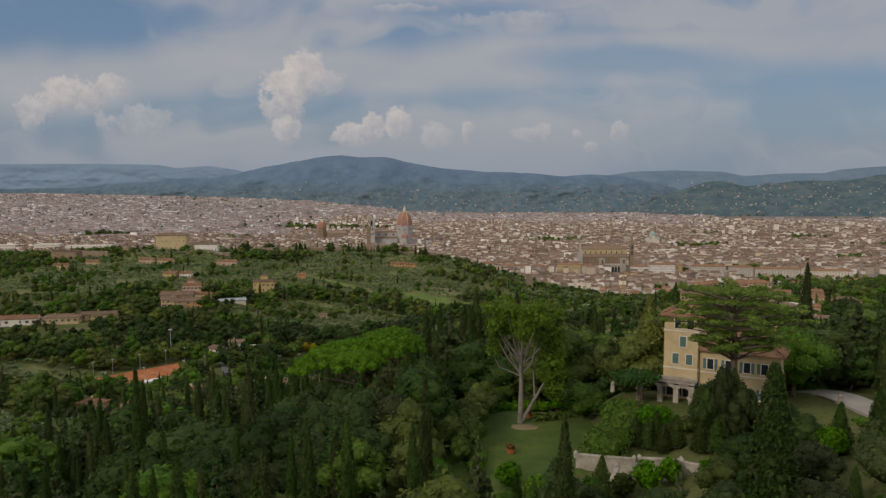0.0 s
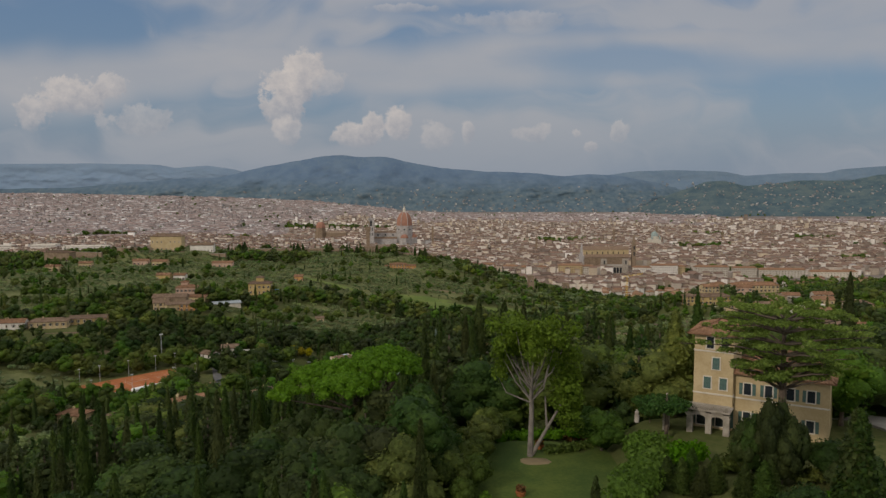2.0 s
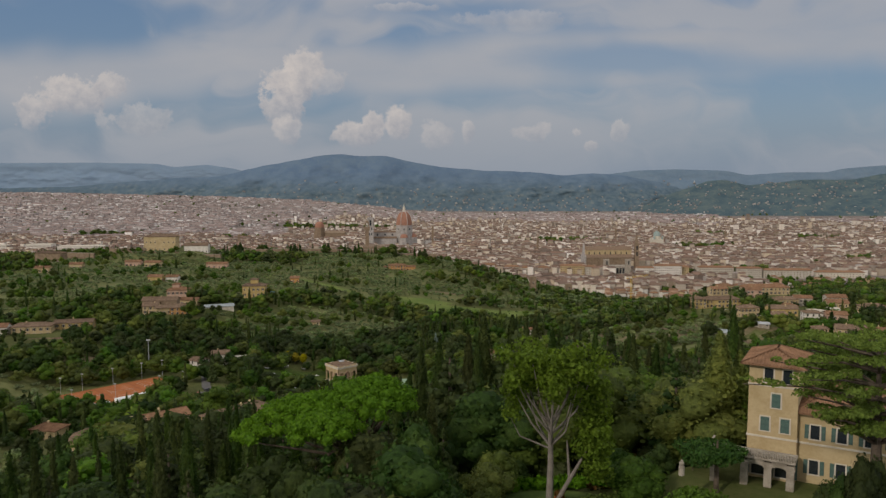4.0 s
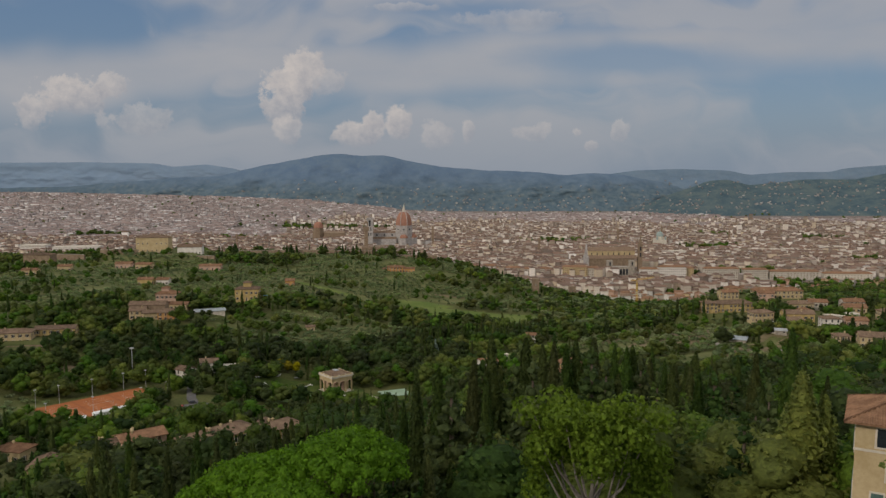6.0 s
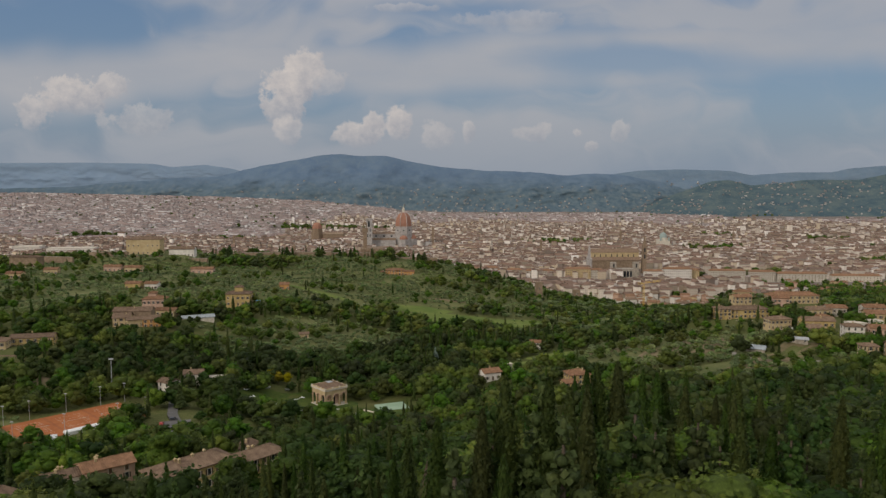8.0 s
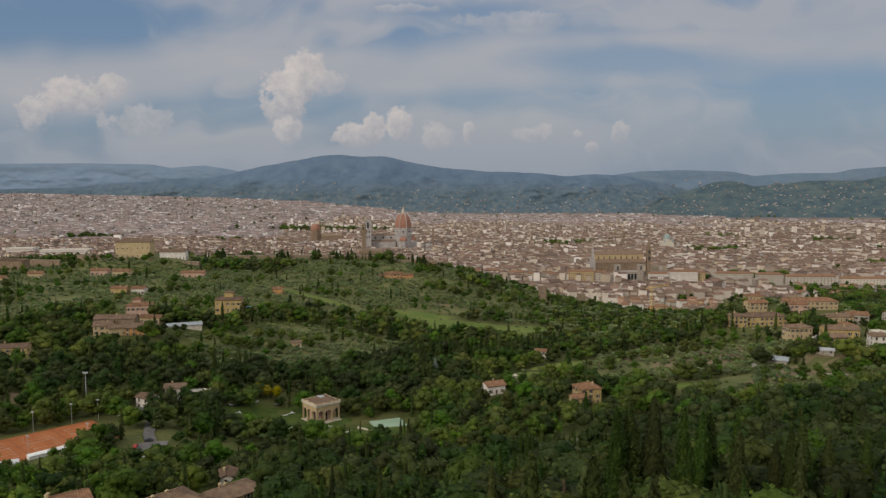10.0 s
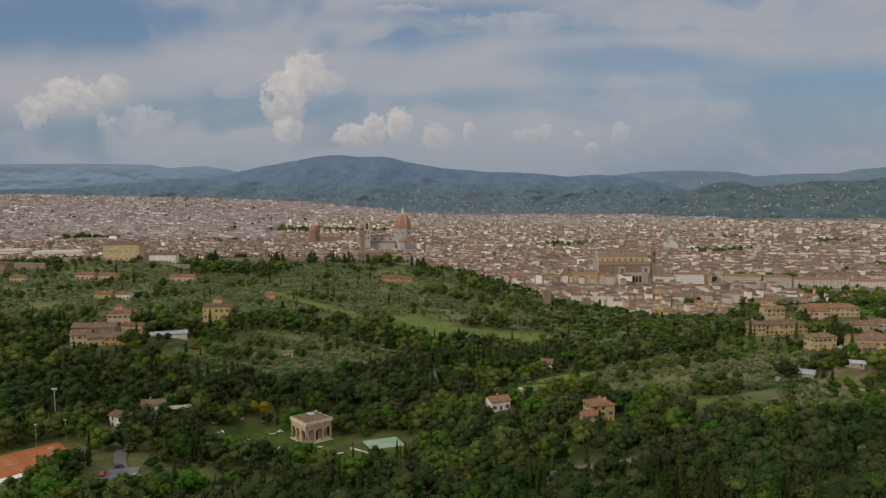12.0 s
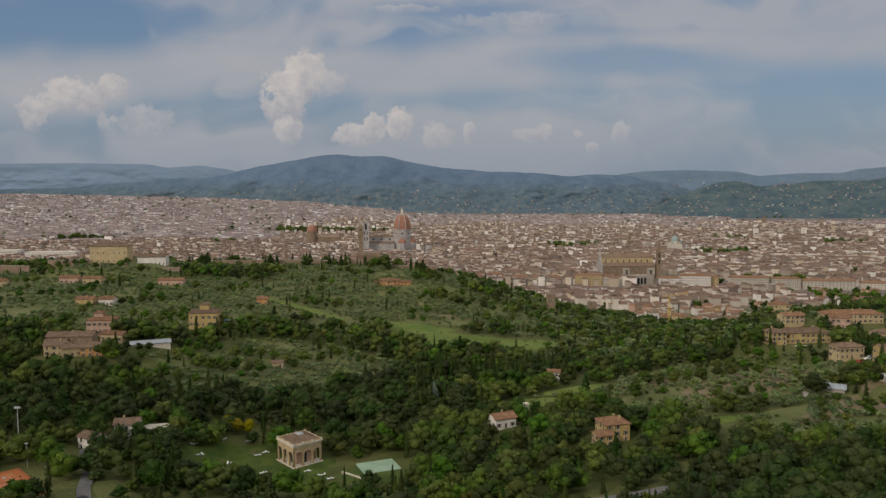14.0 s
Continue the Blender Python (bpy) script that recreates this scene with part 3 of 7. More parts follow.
def build_town():
    rng = random.Random(4)
    y = 1300.0
    number = 0
    heaps = [Heap() for _ in range(5)]
    while y < 4500:
        step = 12.0 + (y - 1400) * 0.0045
        half = 0.66 * y + 60
        x = -half + rng.uniform(0, 20)
        turn_row = 0.18 * math.sin(y / 190)
        while x < half:
            w, d = rng.uniform(6, 15), rng.uniform(7, 12)
            if rng.random() < 0.05:
                w *= rng.uniform(1.6, 3.4)
            wide = w + rng.uniform(-1.5, 2.5) + (y - 1400) * 0.004
            px, py = x + w / 2, y + rng.uniform(-4, 4)
            turn = turn_row + 0.35 * noise.noise((px / 260, py / 260, 0)) + (math.pi / 2 if rng.random() < 0.3 else 0)
            if py < 1540 and (px < 95 or px > 560 or py > 1450):
                x += wide
                continue
            street = abs(noise.noise((px / 150, py / 150, 7))) < 0.045 or rng.random() < 0.05
            right = px > 0.36 * py          # the village hill stands in front of the plain here
            gone = (right and py > 3650 + rng.uniform(-200, 100)) or (px > -0.06 * py and py > 4250 + rng.uniform(-250, 100))
            if not (street or gone or any(math.hypot(px - a, py - b) < r for a, b, r in SQUARES + PARKS)):
                old = 1 - smooth(2500, 3300, np.array(py + abs(px) * 0.2))
                h = rng.gauss(12.5, 3.6) + (rng.random() < 0.05 * (1 - old)) * rng.uniform(6, 16)
                roof = 0 if rng.random() > 0.55 + 0.37 * old else rng.choice((1, 1, 2))
                # outer quarters: modern blocks, in the materials with painted haze
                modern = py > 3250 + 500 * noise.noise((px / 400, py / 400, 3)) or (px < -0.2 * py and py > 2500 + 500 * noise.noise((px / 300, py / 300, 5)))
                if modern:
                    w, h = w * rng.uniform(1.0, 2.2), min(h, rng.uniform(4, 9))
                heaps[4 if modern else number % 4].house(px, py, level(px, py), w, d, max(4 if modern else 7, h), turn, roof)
                number += 1
            x += wide
        y += step
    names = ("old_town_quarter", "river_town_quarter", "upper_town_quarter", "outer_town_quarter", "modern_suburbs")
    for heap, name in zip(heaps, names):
        tagged(new(name, heap.mesh(name, [HAZED_SUBURB_WALL if name == "modern_suburbs" else TOWN_WALL, HAZED_SUBURB_ROOF if name == "modern_suburbs" else TOWN_ROOF])), "pale grey modern blocks in haze-muted colours spreading over the plain" if name == "modern_suburbs" else "crowded old town of pale stucco houses with terracotta roofs", "town", kind="stuff")


build_town()


def build_hill_villas():
    """Pale houses strewn over the far slopes."""
    rng = random.Random(8)
    heap = Heap()
    deps = bpy.context.evaluated_depsgraph_get()
    for i in range(720):
        if rng.random() < 0.4:
            c, r = rng.gauss(1400, 130), rng.uniform(322, 392)
        else:
            c, r = rng.uniform(420, 1250), 384 - abs(rng.gauss(0, 24))
        way = Vector(((c - 784) / 1348, 1, (316.2 - r) / 1348)).normalized()
        hit, where, _, _, ob, _ = scene.ray_cast(deps, Vector((0.5, 82, 190.8)) + way * 3300, way)
        if hit and ob.name.startswith("backdrop"):
            heap.house(where.x, where.y, where.z, rng.uniform(5, 13), rng.uniform(4, 6), rng.uniform(2.5, 5.5), rng.uniform(-0.6, 0.6), 2)
    tagged(new("hillside_villas", heap.mesh("hillside_villas", [VILLA_WALL, HAZED_SUBURB_ROOF])), "scattered pale villas among trees on far slopes", "houses", kind="stuff")


# ---- landmarks of the town ----
def dome_rows(radius, height, n, pointed=0.8):
    """Profile of a pointed dome: (z, radius)."""
    rows = []
    for i in range(n + 1):
        a = i / n
        rows.append((height * math.sin(a * math.pi / 2 * 0.94) / math.sin(math.pi / 2 * 0.94), radius * (math.cos(a * math.pi / 2 * 0.94) ** pointed)))
    return rows


def build_cathedral():
    x, y = -103, 2167
    e = thing("cathedral", pose(x, y, 0, 0, 0, 3), "marble cathedral with a huge ribbed red-tiled dome", "church")
    t = math.pi / 8
    bm = bmesh.new()
    tube(bm, [(0, 0, -3, 24.5), (0, 0, 42, 24.5), (0, 0, 42, 25.8), (0, 0, 44, 25.8), (0, 0, 44, 24), (0, 0, 60, 24), (0, 0, 60, 25.4), (0, 0, 62.5, 25.4)], 8, t)
    drum = part("drum", bm, MARBLE, e, "white and green marble drum")
    bm = bmesh.new()
    rows = dome_rows(24.2, 38.0, 10, 0.76)
    tube(bm, [(0, 0, 62 + z, r) for z, r in rows], 8, t)
    dome = part("dome", bm, BRICK_DOME, e, "red-tiled octagonal dome")
    for i in range(8):
        bm = bmesh.new()
        a = t + i * math.pi / 4
        for (z0, r0), (z1, r1) in zip(rows, rows[1:]):
            bar(bm, ((r0 + .2) * math.cos(a), (r0 + .2) * math.sin(a), 62 + z0), ((r1 + .2) * math.cos(a), (r1 + .2) * math.sin(a), 62 + z1), 1.0, 0.9, 4)
        part("rib", bm, MARBLE, dome, "white marble rib")
        b = a + math.pi / 8
        bm = bmesh.new()
        tube(bm, [(21.9 * math.cos(b), 21.9 * math.sin(b), 49.6, 0.5), (21.9 * math.cos(b), 21.9 * math.sin(b), 52, 2.6), (21.9 * math.cos(b), 21.9 * math.sin(b), 54.4, 0.5)], 10)
        part("round_window", bm, GLASS, drum)
    bm = bmesh.new()
    tube(bm, [(0, 0, 97, 5.8), (0, 0, 99.5, 5.8), (0, 0, 99.5, 4.4), (0, 0, 108, 4.1), (0, 0, 108, 4.8), (0, 0, 109, 4.6), (0, 0, 109.5, 3.4), (0, 0, 115.5, 1.0)], 8, t)
    lantern = part("lantern", bm, STONE_PALE, e, "white marble lantern")
    bm = bmesh.new()
    tube(bm, [(0, 0, 115.2, 0.6), (0, 0, 115.9, 1.5), (0, 0, 117.3, 1.5), (0, 0, 118, 0.5), (0, 0, 121, 0.3)], 8)
    part("gilded_ball", bm, COPPER, lantern)
    for a in (-90, 0, 90):
        c, s = math.cos(radians(a)), math.sin(radians(a))
        bm = bmesh.new()
        tube(bm, [(25 * c, 25 * s, -3, 12.5), (25 * c, 25 * s, 27, 12.5), (25 * c, 25 * s, 27, 13.3), (25 * c, 25 * s, 28.5, 13.3)], 8, t)
        apse = part("apse", bm, MARBLE, e)
        bm = bmesh.new()
        tube(bm, [(25 * c, 25 * s, 28.5 + z, r) for z, r in dome_rows(12, 10, 5)], 8, t)
        part("half_dome", bm, BRICK_DOME, apse, "red-tiled half dome")
    bm = bmesh.new()
    box(bm, -105, -20, -21, 21, -3, 26)
    part("aisle", bm, MARBLE, e)
    bm = bmesh.new()
    box(bm, -106, -18, -10.5, 10.5, 26.0, 42)
    nave = part("nave", bm, MARBLE, e, "pale marble upper nave wall")
    bm = bmesh.new()
    for s in (-1, 1):
        v = [bm.verts.new(c) for c in ((-107, s * 11.5, 42), (-17, s * 11.5, 42), (-17, 0, 46.5), (-107, 0, 46.5))]
        bm.faces.new(v if s < 0 else v[::-1])
        v = [bm.verts.new(c) for c in ((-106, s * 22, 26.4), (-20, s * 22, 26.4), (-20, s * 10.6, 31), (-106, s * 10.6, 31))]
        bm.faces.new(v if s < 0 else v[::-1])
    part("nave_roof", bm, TERRACOTTA_OLD, e)
    for i in range(4):
        for z, r in ((36, 2.2),):
            bm = bmesh.new()
            xx = -95 + i * 21
            box(bm, xx - r, xx + r, -10.7, -10.4, z - r, z + r)
            part("round_window", bm, GLASS, nave)
    # the bell tower beside it
    e = thing("bell_tower", pose(-193, 2128, 0, 0, 0, 3), "slender square marble bell tower", "tower")
    bm = bmesh.new()
    box(bm, -7, 7, -7, 7, -3, 82)
    shaft = part("shaft", bm, MARBLE, e)
    bm = bmesh.new()
    box(bm, -8.3, 8.3, -8.3, 8.3, 82, 85)
    part("parapet", bm, MARBLE, e)
    for z, h, n in ((36, 8, 2), (50, 9, 2), (63, 15, 1)):
        for k in range(n):
            bm = bmesh.new()
            c = 0 if n == 1 else (-3 + 6 * k)
            box(bm, c - (2.4 if n == 1 else 1.1), c + (2.4 if n == 1 else 1.1), -7.06, -6.9, z, z + h)
            part("belfry_window", bm, GLASS, shaft)
    for sx in (-7, 7):
        for sy in (-7, 7):
            bm = bmesh.new()
            tube(bm, [(sx, sy, -3, 1.5), (sx, sy, 84, 1.5)], 8)
            part("buttress", bm, MARBLE, e)


def build_palace_tower():
    e = thing("town_hall", pose(-150, 1745, 0, 0, 0, 3), "brown stone town hall with a crenellated tower", "palace")
    bm = bmesh.new()
    box(bm, -22, 22, -30, 30, -3, 36)
    part("body", bm, STONE_DARK, e)
    bm = bmesh.new()
    box(bm, -24, 24, -32, 32, 36, 42)
    part("gallery", bm, STONE_DARK, e)
    bm = bmesh.new()
    box(bm, -19, -11, -8, 0, 42, 76)
    tower = part("tower", bm, STONE_DARK, e)
    bm = bmesh.new()
    box(bm, -21, -9, -10, 2, 76, 84)
    part("tower_gallery", bm, STONE_DARK, tower)
    for i in range(4):
        bm = bmesh.new()
        tube(bm, [(-18 + 6 * (i % 2), -7 + 6 * (i // 2), 84, 1.1), (-18 + 6 * (i % 2), -7 + 6 * (i // 2), 92, 1.1)], 8)
        part("column", bm, STONE_DARK, tower)
    bm = bmesh.new()
    box(bm, -19.5, -10.5, -8.5, 0.5, 92, 95)
    tube(bm, [(-15, -4, 95, 5), (-15, -4, 100, 0.3)], 4, math.pi / 4)
    part("belfry_roof", bm, STONE_DARK, tower)
    for i in range(12):
        bm = bmesh.new()
        box(bm, -23.5 + i * 4, -21.5 + i * 4, -32, -31, 42.0, 44)
        part("merlon", bm, STONE_DARK, e)


def build_small_domes():
    e = thing("chapel_dome", pose(-372, 2375, 0), "red-tiled octagonal chapel dome", "church")
    t = math.pi / 8
    bm = bmesh.new()
    tube(bm, [(0, 0, -3, 18), (0, 0, 30, 18), (0, 0, 30, 15), (0, 0, 41, 15), (0, 0, 41, 16), (0, 0, 42.5, 16)], 8, t)
    part("drum", bm, STONE_DARK, e)
    bm = bmesh.new()
    tube(bm, [(0, 0, 42.5 + z, r) for z, r in dome_rows(15, 18, 7, 0.8)], 8, t)
    dome = part("dome", bm, BRICK_DOME, e)
    bm = bmesh.new()
    tube(bm, [(0, 0, 59, 2.0), (0, 0, 63, 1.8), (0, 0, 65, 0.3)], 8, t)
    part("lantern", bm, STONE_PALE, dome)
    bm = bmesh.new()
    box(bm, 18, 80, -14, 14, -3, 26)
    v = [bm.verts.new(c) for c in ((18, -15, 26), (80, -15, 26), (80, 0, 31), (18, 0, 31), (80, 15, 26), (18, 15, 26))]
    bm.faces.new((v[0], v[1], v[2], v[3]))
    bm.faces.new((v[3], v[2], v[4], v[5]))
    part("nave", bm, STONE_DARK, e)
    e = thing("synagogue", pose(603, 2160, 0), "pale building with a green copper dome", "synagogue")
    bm = bmesh.new()
    box(bm, -14, 14, -18, 18, -3, 24)
    tube(bm, [(0, 0, 24, 9.5), (0, 0, 32, 9.5)], 12)
    part("body", bm, STONE_PALE, e)
    bm = bmesh.new()
    tube(bm, [(0, 0, 32 + z, r) for z, r in dome_rows(9.8, 13, 7, 0.7)] + [(0, 0, 48, 0.3)], 14)
    part("dome", bm, COPPER, e, "green copper dome")
    for s in (-11, 11):
        bm = bmesh.new()
        tube(bm, [(s, -15, 24, 2.6), (s, -15, 31, 2.6), (s, -15, 34, 0.4)], 10)
        part("corner_turret", bm, COPPER, e)


def build_great_church():
    """The long gabled church with its pointed bell tower."""
    e = thing("friars_church", pose(352, 1640, 0, 0, 0, 3) @ Matrix.Diagonal((0.86, 1.0, 1.28, 1.0)), "long brown stone church with a gabled tile roof", "church")
    bm = bmesh.new()
    box(bm, -58, 52, -19, 19, -3, 21)
    part("aisle", bm, STONE_DARK, e)
    bm = bmesh.new()
    box(bm, -58, 56, -10, 10, 21, 33)
    nave = part("nave", bm, STUCCO_CREAM, e, "ochre plastered upper nave wall")
    bm = bmesh.new()
    for s in (-1, 1):
        for a, b in (((s * 11, 33), (0, 38.5)), ((s * 20, 21.3), (s * 10.1, 26))):
            v = [bm.verts.new(c) for c in ((-58, a[0], a[1]), (57, a[0], a[1]), (57, b[0], b[1]), (-58, b[0], b[1]))]
            bm.faces.new(v if s < 0 else v[::-1])
    part("roof", bm, TERRACOTTA_OLD, e)
    for i in range(8):
        bm = bmesh.new()
        xx = -49 + i * 13.2
        box(bm, xx - 1.2, xx + 1.2, -10.2, -9.9, 23, 30)
        part("lancet_window", bm, GLASS, nave)
        bm = bmesh.new()
        box(bm, xx - 6.8, xx - 5.6, -20.2, -18.8, -3, 20)
        part("buttress", bm, STONE_DARK, e)
    bm = bmesh.new()
    box(bm, -61, -58, -20, 20, -3, 24)
    v = [bm.verts.new(c) for c in ((-61, -12, 24), (-61, 12, 24), (-61, 0, 44), (-58, -12, 24), (-58, 12, 24), (-58, 0, 44))]
    bm.faces.new((v[0], v[2], v[1]))
    bm.faces.new((v[3], v[4], v[5]))
    bm.faces.new((v[0], v[3], v[5], v[2]))
    bm.faces.new((v[1], v[2], v[5], v[4]))
    part("facade", bm, MARBLE, e, "pale marble gabled facade")
    e = thing("church_bell_tower", pose(411, 1632, 0), "slim stone bell tower with a pointed spire", "tower")
    bm = bmesh.new()
    box(bm, -4.2, 4.2, -4.2, 4.2, -3, 55)
    shaft = part("shaft", bm, STONE_DARK, e)
    bm = bmesh.new()
    tube(bm, [(0, 0, 55, 5.6), (0, 0, 57, 5.6), (0, 0, 57, 4.6), (0, 0, 78, 0.2)], 4, math.pi / 4)
    part("spire", bm, STONE_DARK, e)
    for z in (30, 43):
        bm = bmesh.new()
        box(bm, -1.5, 1.5, -4.3, -4.1, z, z + 8)
        part("belfry_window", bm, GLASS, shaft)
    # the library with its two turrets by the river
    e = thing("library", pose(352, 1556, 0, 0, 0, 3), "grey stone library with twin turrets", "palace")
    bm = bmesh.new()
    box(bm, -22, 22, -8, 14, -3, 18)
    body = part("body", bm, STONE, e)
    for s in (-22, 22):
        bm = bmesh.new()
        box(bm, s - 5, s + 5, -9, 1, -3, 31)
        tower = part("turret", bm, STONE, e)
        bm = bmesh.new()
        box(bm, s - 1.4, s + 1.4, -9.1, -8.9, 21, 28)
        part("window", bm, GLASS, tower)
    for i in range(5):
        bm = bmesh.new()
        box(bm, -14 + i * 6, -10 + i * 6, -8.12, -7.9, 3, 14)
        part("archway", bm, GLASS, body)


def build_river_front():
    """Palaces along the far bank, with their rows of windows."""
    pane = raw("window", [(-.6, 0, -1), (.6, 0, -1), (.6, 0, 1), (-.6, 0, 1), (-.6, -.06, -1), (.6, -.06, -1), (.6, -.06, 1), (-.6, -.06, 1)], [(4, 5, 6, 7), (0, 1, 5, 4), (1, 2, 6, 5), (2, 3, 7, 6), (3, 0, 4, 7)], [SHUTTER_BROWN])
    fronts = ((66, 1580, 24, 14, STUCCO_GREY), (95, 1585, 30, 15, STUCCO_WHITE), (118, 1570, 16, 13, STUCCO_WHITE), (142, 1560, 28, 14, STONE), (176, 1560, 26, 12, STUCCO_GREY), (206, 1555, 22, 13, STUCCO_GREY), (262, 1550, 48, 17, STUCCO_CREAM), (298, 1550, 22, 15, STUCCO_GREY), (400, 1522, 34, 16, STUCCO_WHITE), (444, 1522, 52, 20, STUCCO_WHITE), (480, 1530, 14, 17, STUCCO_CREAM), (535, 1512, 66, 18, STUCCO_GREY), (597, 1505, 46, 17, STUCCO_GREY), (668, 1500, 90, 14, STUCCO_GREY), (770, 1500, 90, 10, STONE_PALE), (28, 1600, 30, 14, STUCCO_CREAM), (-8, 1605, 34, 15, STUCCO_GREY))
    for x, y, w, h, m in fronts:
        e = thing("river_palace", pose(x, y, 1.5, 0, 0, -3), "long stucco palace with rows of shuttered windows by the river", "palace", "palaces on the river bank")
        bm = bmesh.new()
        box(bm, -w / 2, w / 2, -7, 7, -3, h)
        wall = part("wall", bm, m, e)
        bm = bmesh.new()
        box(bm, -w / 2 - .8, w / 2 + .8, -7.8, 7.8, h, h + .6)
        v = [bm.verts.new(c) for c in ((-w / 2 - .8, -7.8, h + .6), (w / 2 + .8, -7.8, h + .6), (w / 2 + .8, 7.8, h + .6), (-w / 2 - .8, 7.8, h + .6), (-w / 2 + 5, 0, h + 3.6), (w / 2 - 5, 0, h + 3.6))]
        for f in ((0, 1, 5, 4), (2, 3, 4, 5), (1, 2, 5), (3, 0, 4)):
            bm.faces.new([v[i] for i in f])
        part("roof", bm, TERRACOTTA, e)
        n, k = max(3, int(w / 3.6)), max(2, int(h / 4.2))
        if w > 80:
            n = int(w / 6)
        for i in range(n):
            for j in range(k):
                o = link("window", pane, wall)
                o.location = (-w / 2 + (i + 0.5) * w / n, -7.0, 2.2 + j * (h - 1.6) / k)
    # embankment wall and river
    bm = bmesh.new()
    box(bm, -60, 900, -1, 1, -6, 1.0)
    w = part("embankment_wall", bm, STONE, None)
    w.matrix_world = pose(0, 1500, 0, 0, 0, -0.6)
    tagged(w, "long grey stone embankment wall along the river", "wall", kind="structure")


def build_station_blocks():
    """Big pale modern blocks at the western edge of the old town, and other large roofs."""
    rows = ((-1155, 1950, 130, 30, 24), (-1010, 1960, 60, 34, 26), (-905, 1960, 110, 34, 22), (-1000, 1900, 140, 24, 12), (560, 1900, 60, 20, 16), (850, 1950, 70, 22, 16), (1000, 2000, 60, 26, 18))
    for x, y, w, d, h in rows:
        e = thing("office_block", pose(x, y, 0, 0, 0, 6), "large pale flat-roofed block in the town", "building")
        bm = bmesh.new()
        box(bm, -w / 2, w / 2, -d / 2, d / 2, -3, h)
        wall = part("wall", bm, STUCCO_WHITE, e)
        bm = bmesh.new()
        box(bm, -w / 2 - .5, w / 2 + .5, -d / 2 - .5, d / 2 + .5, h, h + 1)
        part("roof", bm, STONE_PALE, e)
        for j in range(int(h / 6)):
            bm = bmesh.new()
            box(bm, -w / 2 + 2, w / 2 - 2, -d / 2 - .08, -d / 2 + .1, 4 + j * 6, 5.6 + j * 6)
            part("window_band", bm, STONE, wall)
    for x, y, h in ((-1095, 1880, 42), (-750, 2000, 40), (-22, 2100, 60), (250, 2000, 36), (520, 2300, 38), (700, 2480, 36), (-560, 2150, 34), (-330, 1800, 38), (840, 2280, 34)):
        bm = bmesh.new()
        tube(bm, [(0, 0, -3, 3.6), (0, 0, h, 3.6), (0, 0, h, 4.4), (0, 0, h + 1.4, 4.4), (0, 0, h + 7, 0.2)], 4, math.pi / 4)
        t = part("church_tower", bm, STONE_DARK)
        t.matrix_world = pose(x, y, 0)
        tagged(t, "square brown stone church tower with a low spire", "tower")


build_cathedral()
build_palace_tower()
build_small_domes()
build_great_church()
build_river_front()
build_station_blocks()
build_hill_villas()


# ---- plants ----
def quads(c, n, w, h, rng, droop=0.0, loose=0.6):
    """Small leaf clumps: arrays of centres, facing directions, widths and heights."""
    k = len(c)
    n = n + rng.normal(0, loose, (k, 3))
    n /= np.linalg.norm(n, axis=1)[:, None] + 1e-9
    up = rng.normal(0, 0.6, (k, 3)) + np.array([0, 0, 1.0 - droop])
    a = np.cross(up, n)
    a /= np.linalg.norm(a, axis=1)[:, None] + 1e-9
    b = np.cross(n, a)
    a, b = a * (w / 2)[:, None], b * (h / 2)[:, None]
    v = np.stack([c - a - b * 0.6, c + a * 0.7 - b, c + a + b * 0.7, c - a * 0.6 + b], 1).reshape(-1, 3)
    f = np.arange(4 * k).reshape(k, 4)
    return v, f


def ball(cuts):
    bm = bmesh.new()
    bmesh.ops.create_icosphere(bm, subdivisions=cuts, radius=1.0)
    bm.verts.ensure_lookup_table()
    v, f = np.array([v.co[:] for v in bm.verts]), np.array([[v.index for v in f.verts] for f in bm.faces])
    bm.free()
    return v, f


BALLS = {1: ball(1), 2: ball(2)}


def on_ball(k, rng):
    d = rng.normal(0, 1, (k, 3))
    return d / np.linalg.norm(d, axis=1)[:, None]


def crown_lobes(lobes, count, size, seed, low=-0.5, core=1, heart=0.8):
    """Leaf clumps over a set of lobes (x, y, z, radius, height radius), each round a loose core."""
    rng = np.random.default_rng(seed)
    vs, fs, o = [], [], 0
    area = np.array([l[3] * (l[3] + l[4]) for l in lobes])
    for l, share in zip(lobes, area / area.sum()):
        c, r = np.array(l[:3]), np.array([l[3], l[3], l[4]])
        ball_v, ball_f = BALLS[core]
        if heart:
            inner = ball_v * (r * heart) * (1 + rng.normal(0, 0.09, (len(ball_v), 1))) + c
            vs.append(inner)
            fs += (ball_f + o).tolist()
            o += len(inner)
        k = max(6, int(count * share))
        d = on_ball(k * 2, rng)
        d = d[d[:, 2] > low][:k]
        p = c + d * r * (rng.uniform(0.74, 1.12, (len(d), 1)))
        s = size * rng.uniform(0.6, 1.4, len(d))
        v, f = quads(p, d, s, s * rng.uniform(0.7, 1.2, len(d)), rng)
        vs.append(v)
        fs += (f + o).tolist()
        o += len(v)
    return np.concatenate(vs), fs


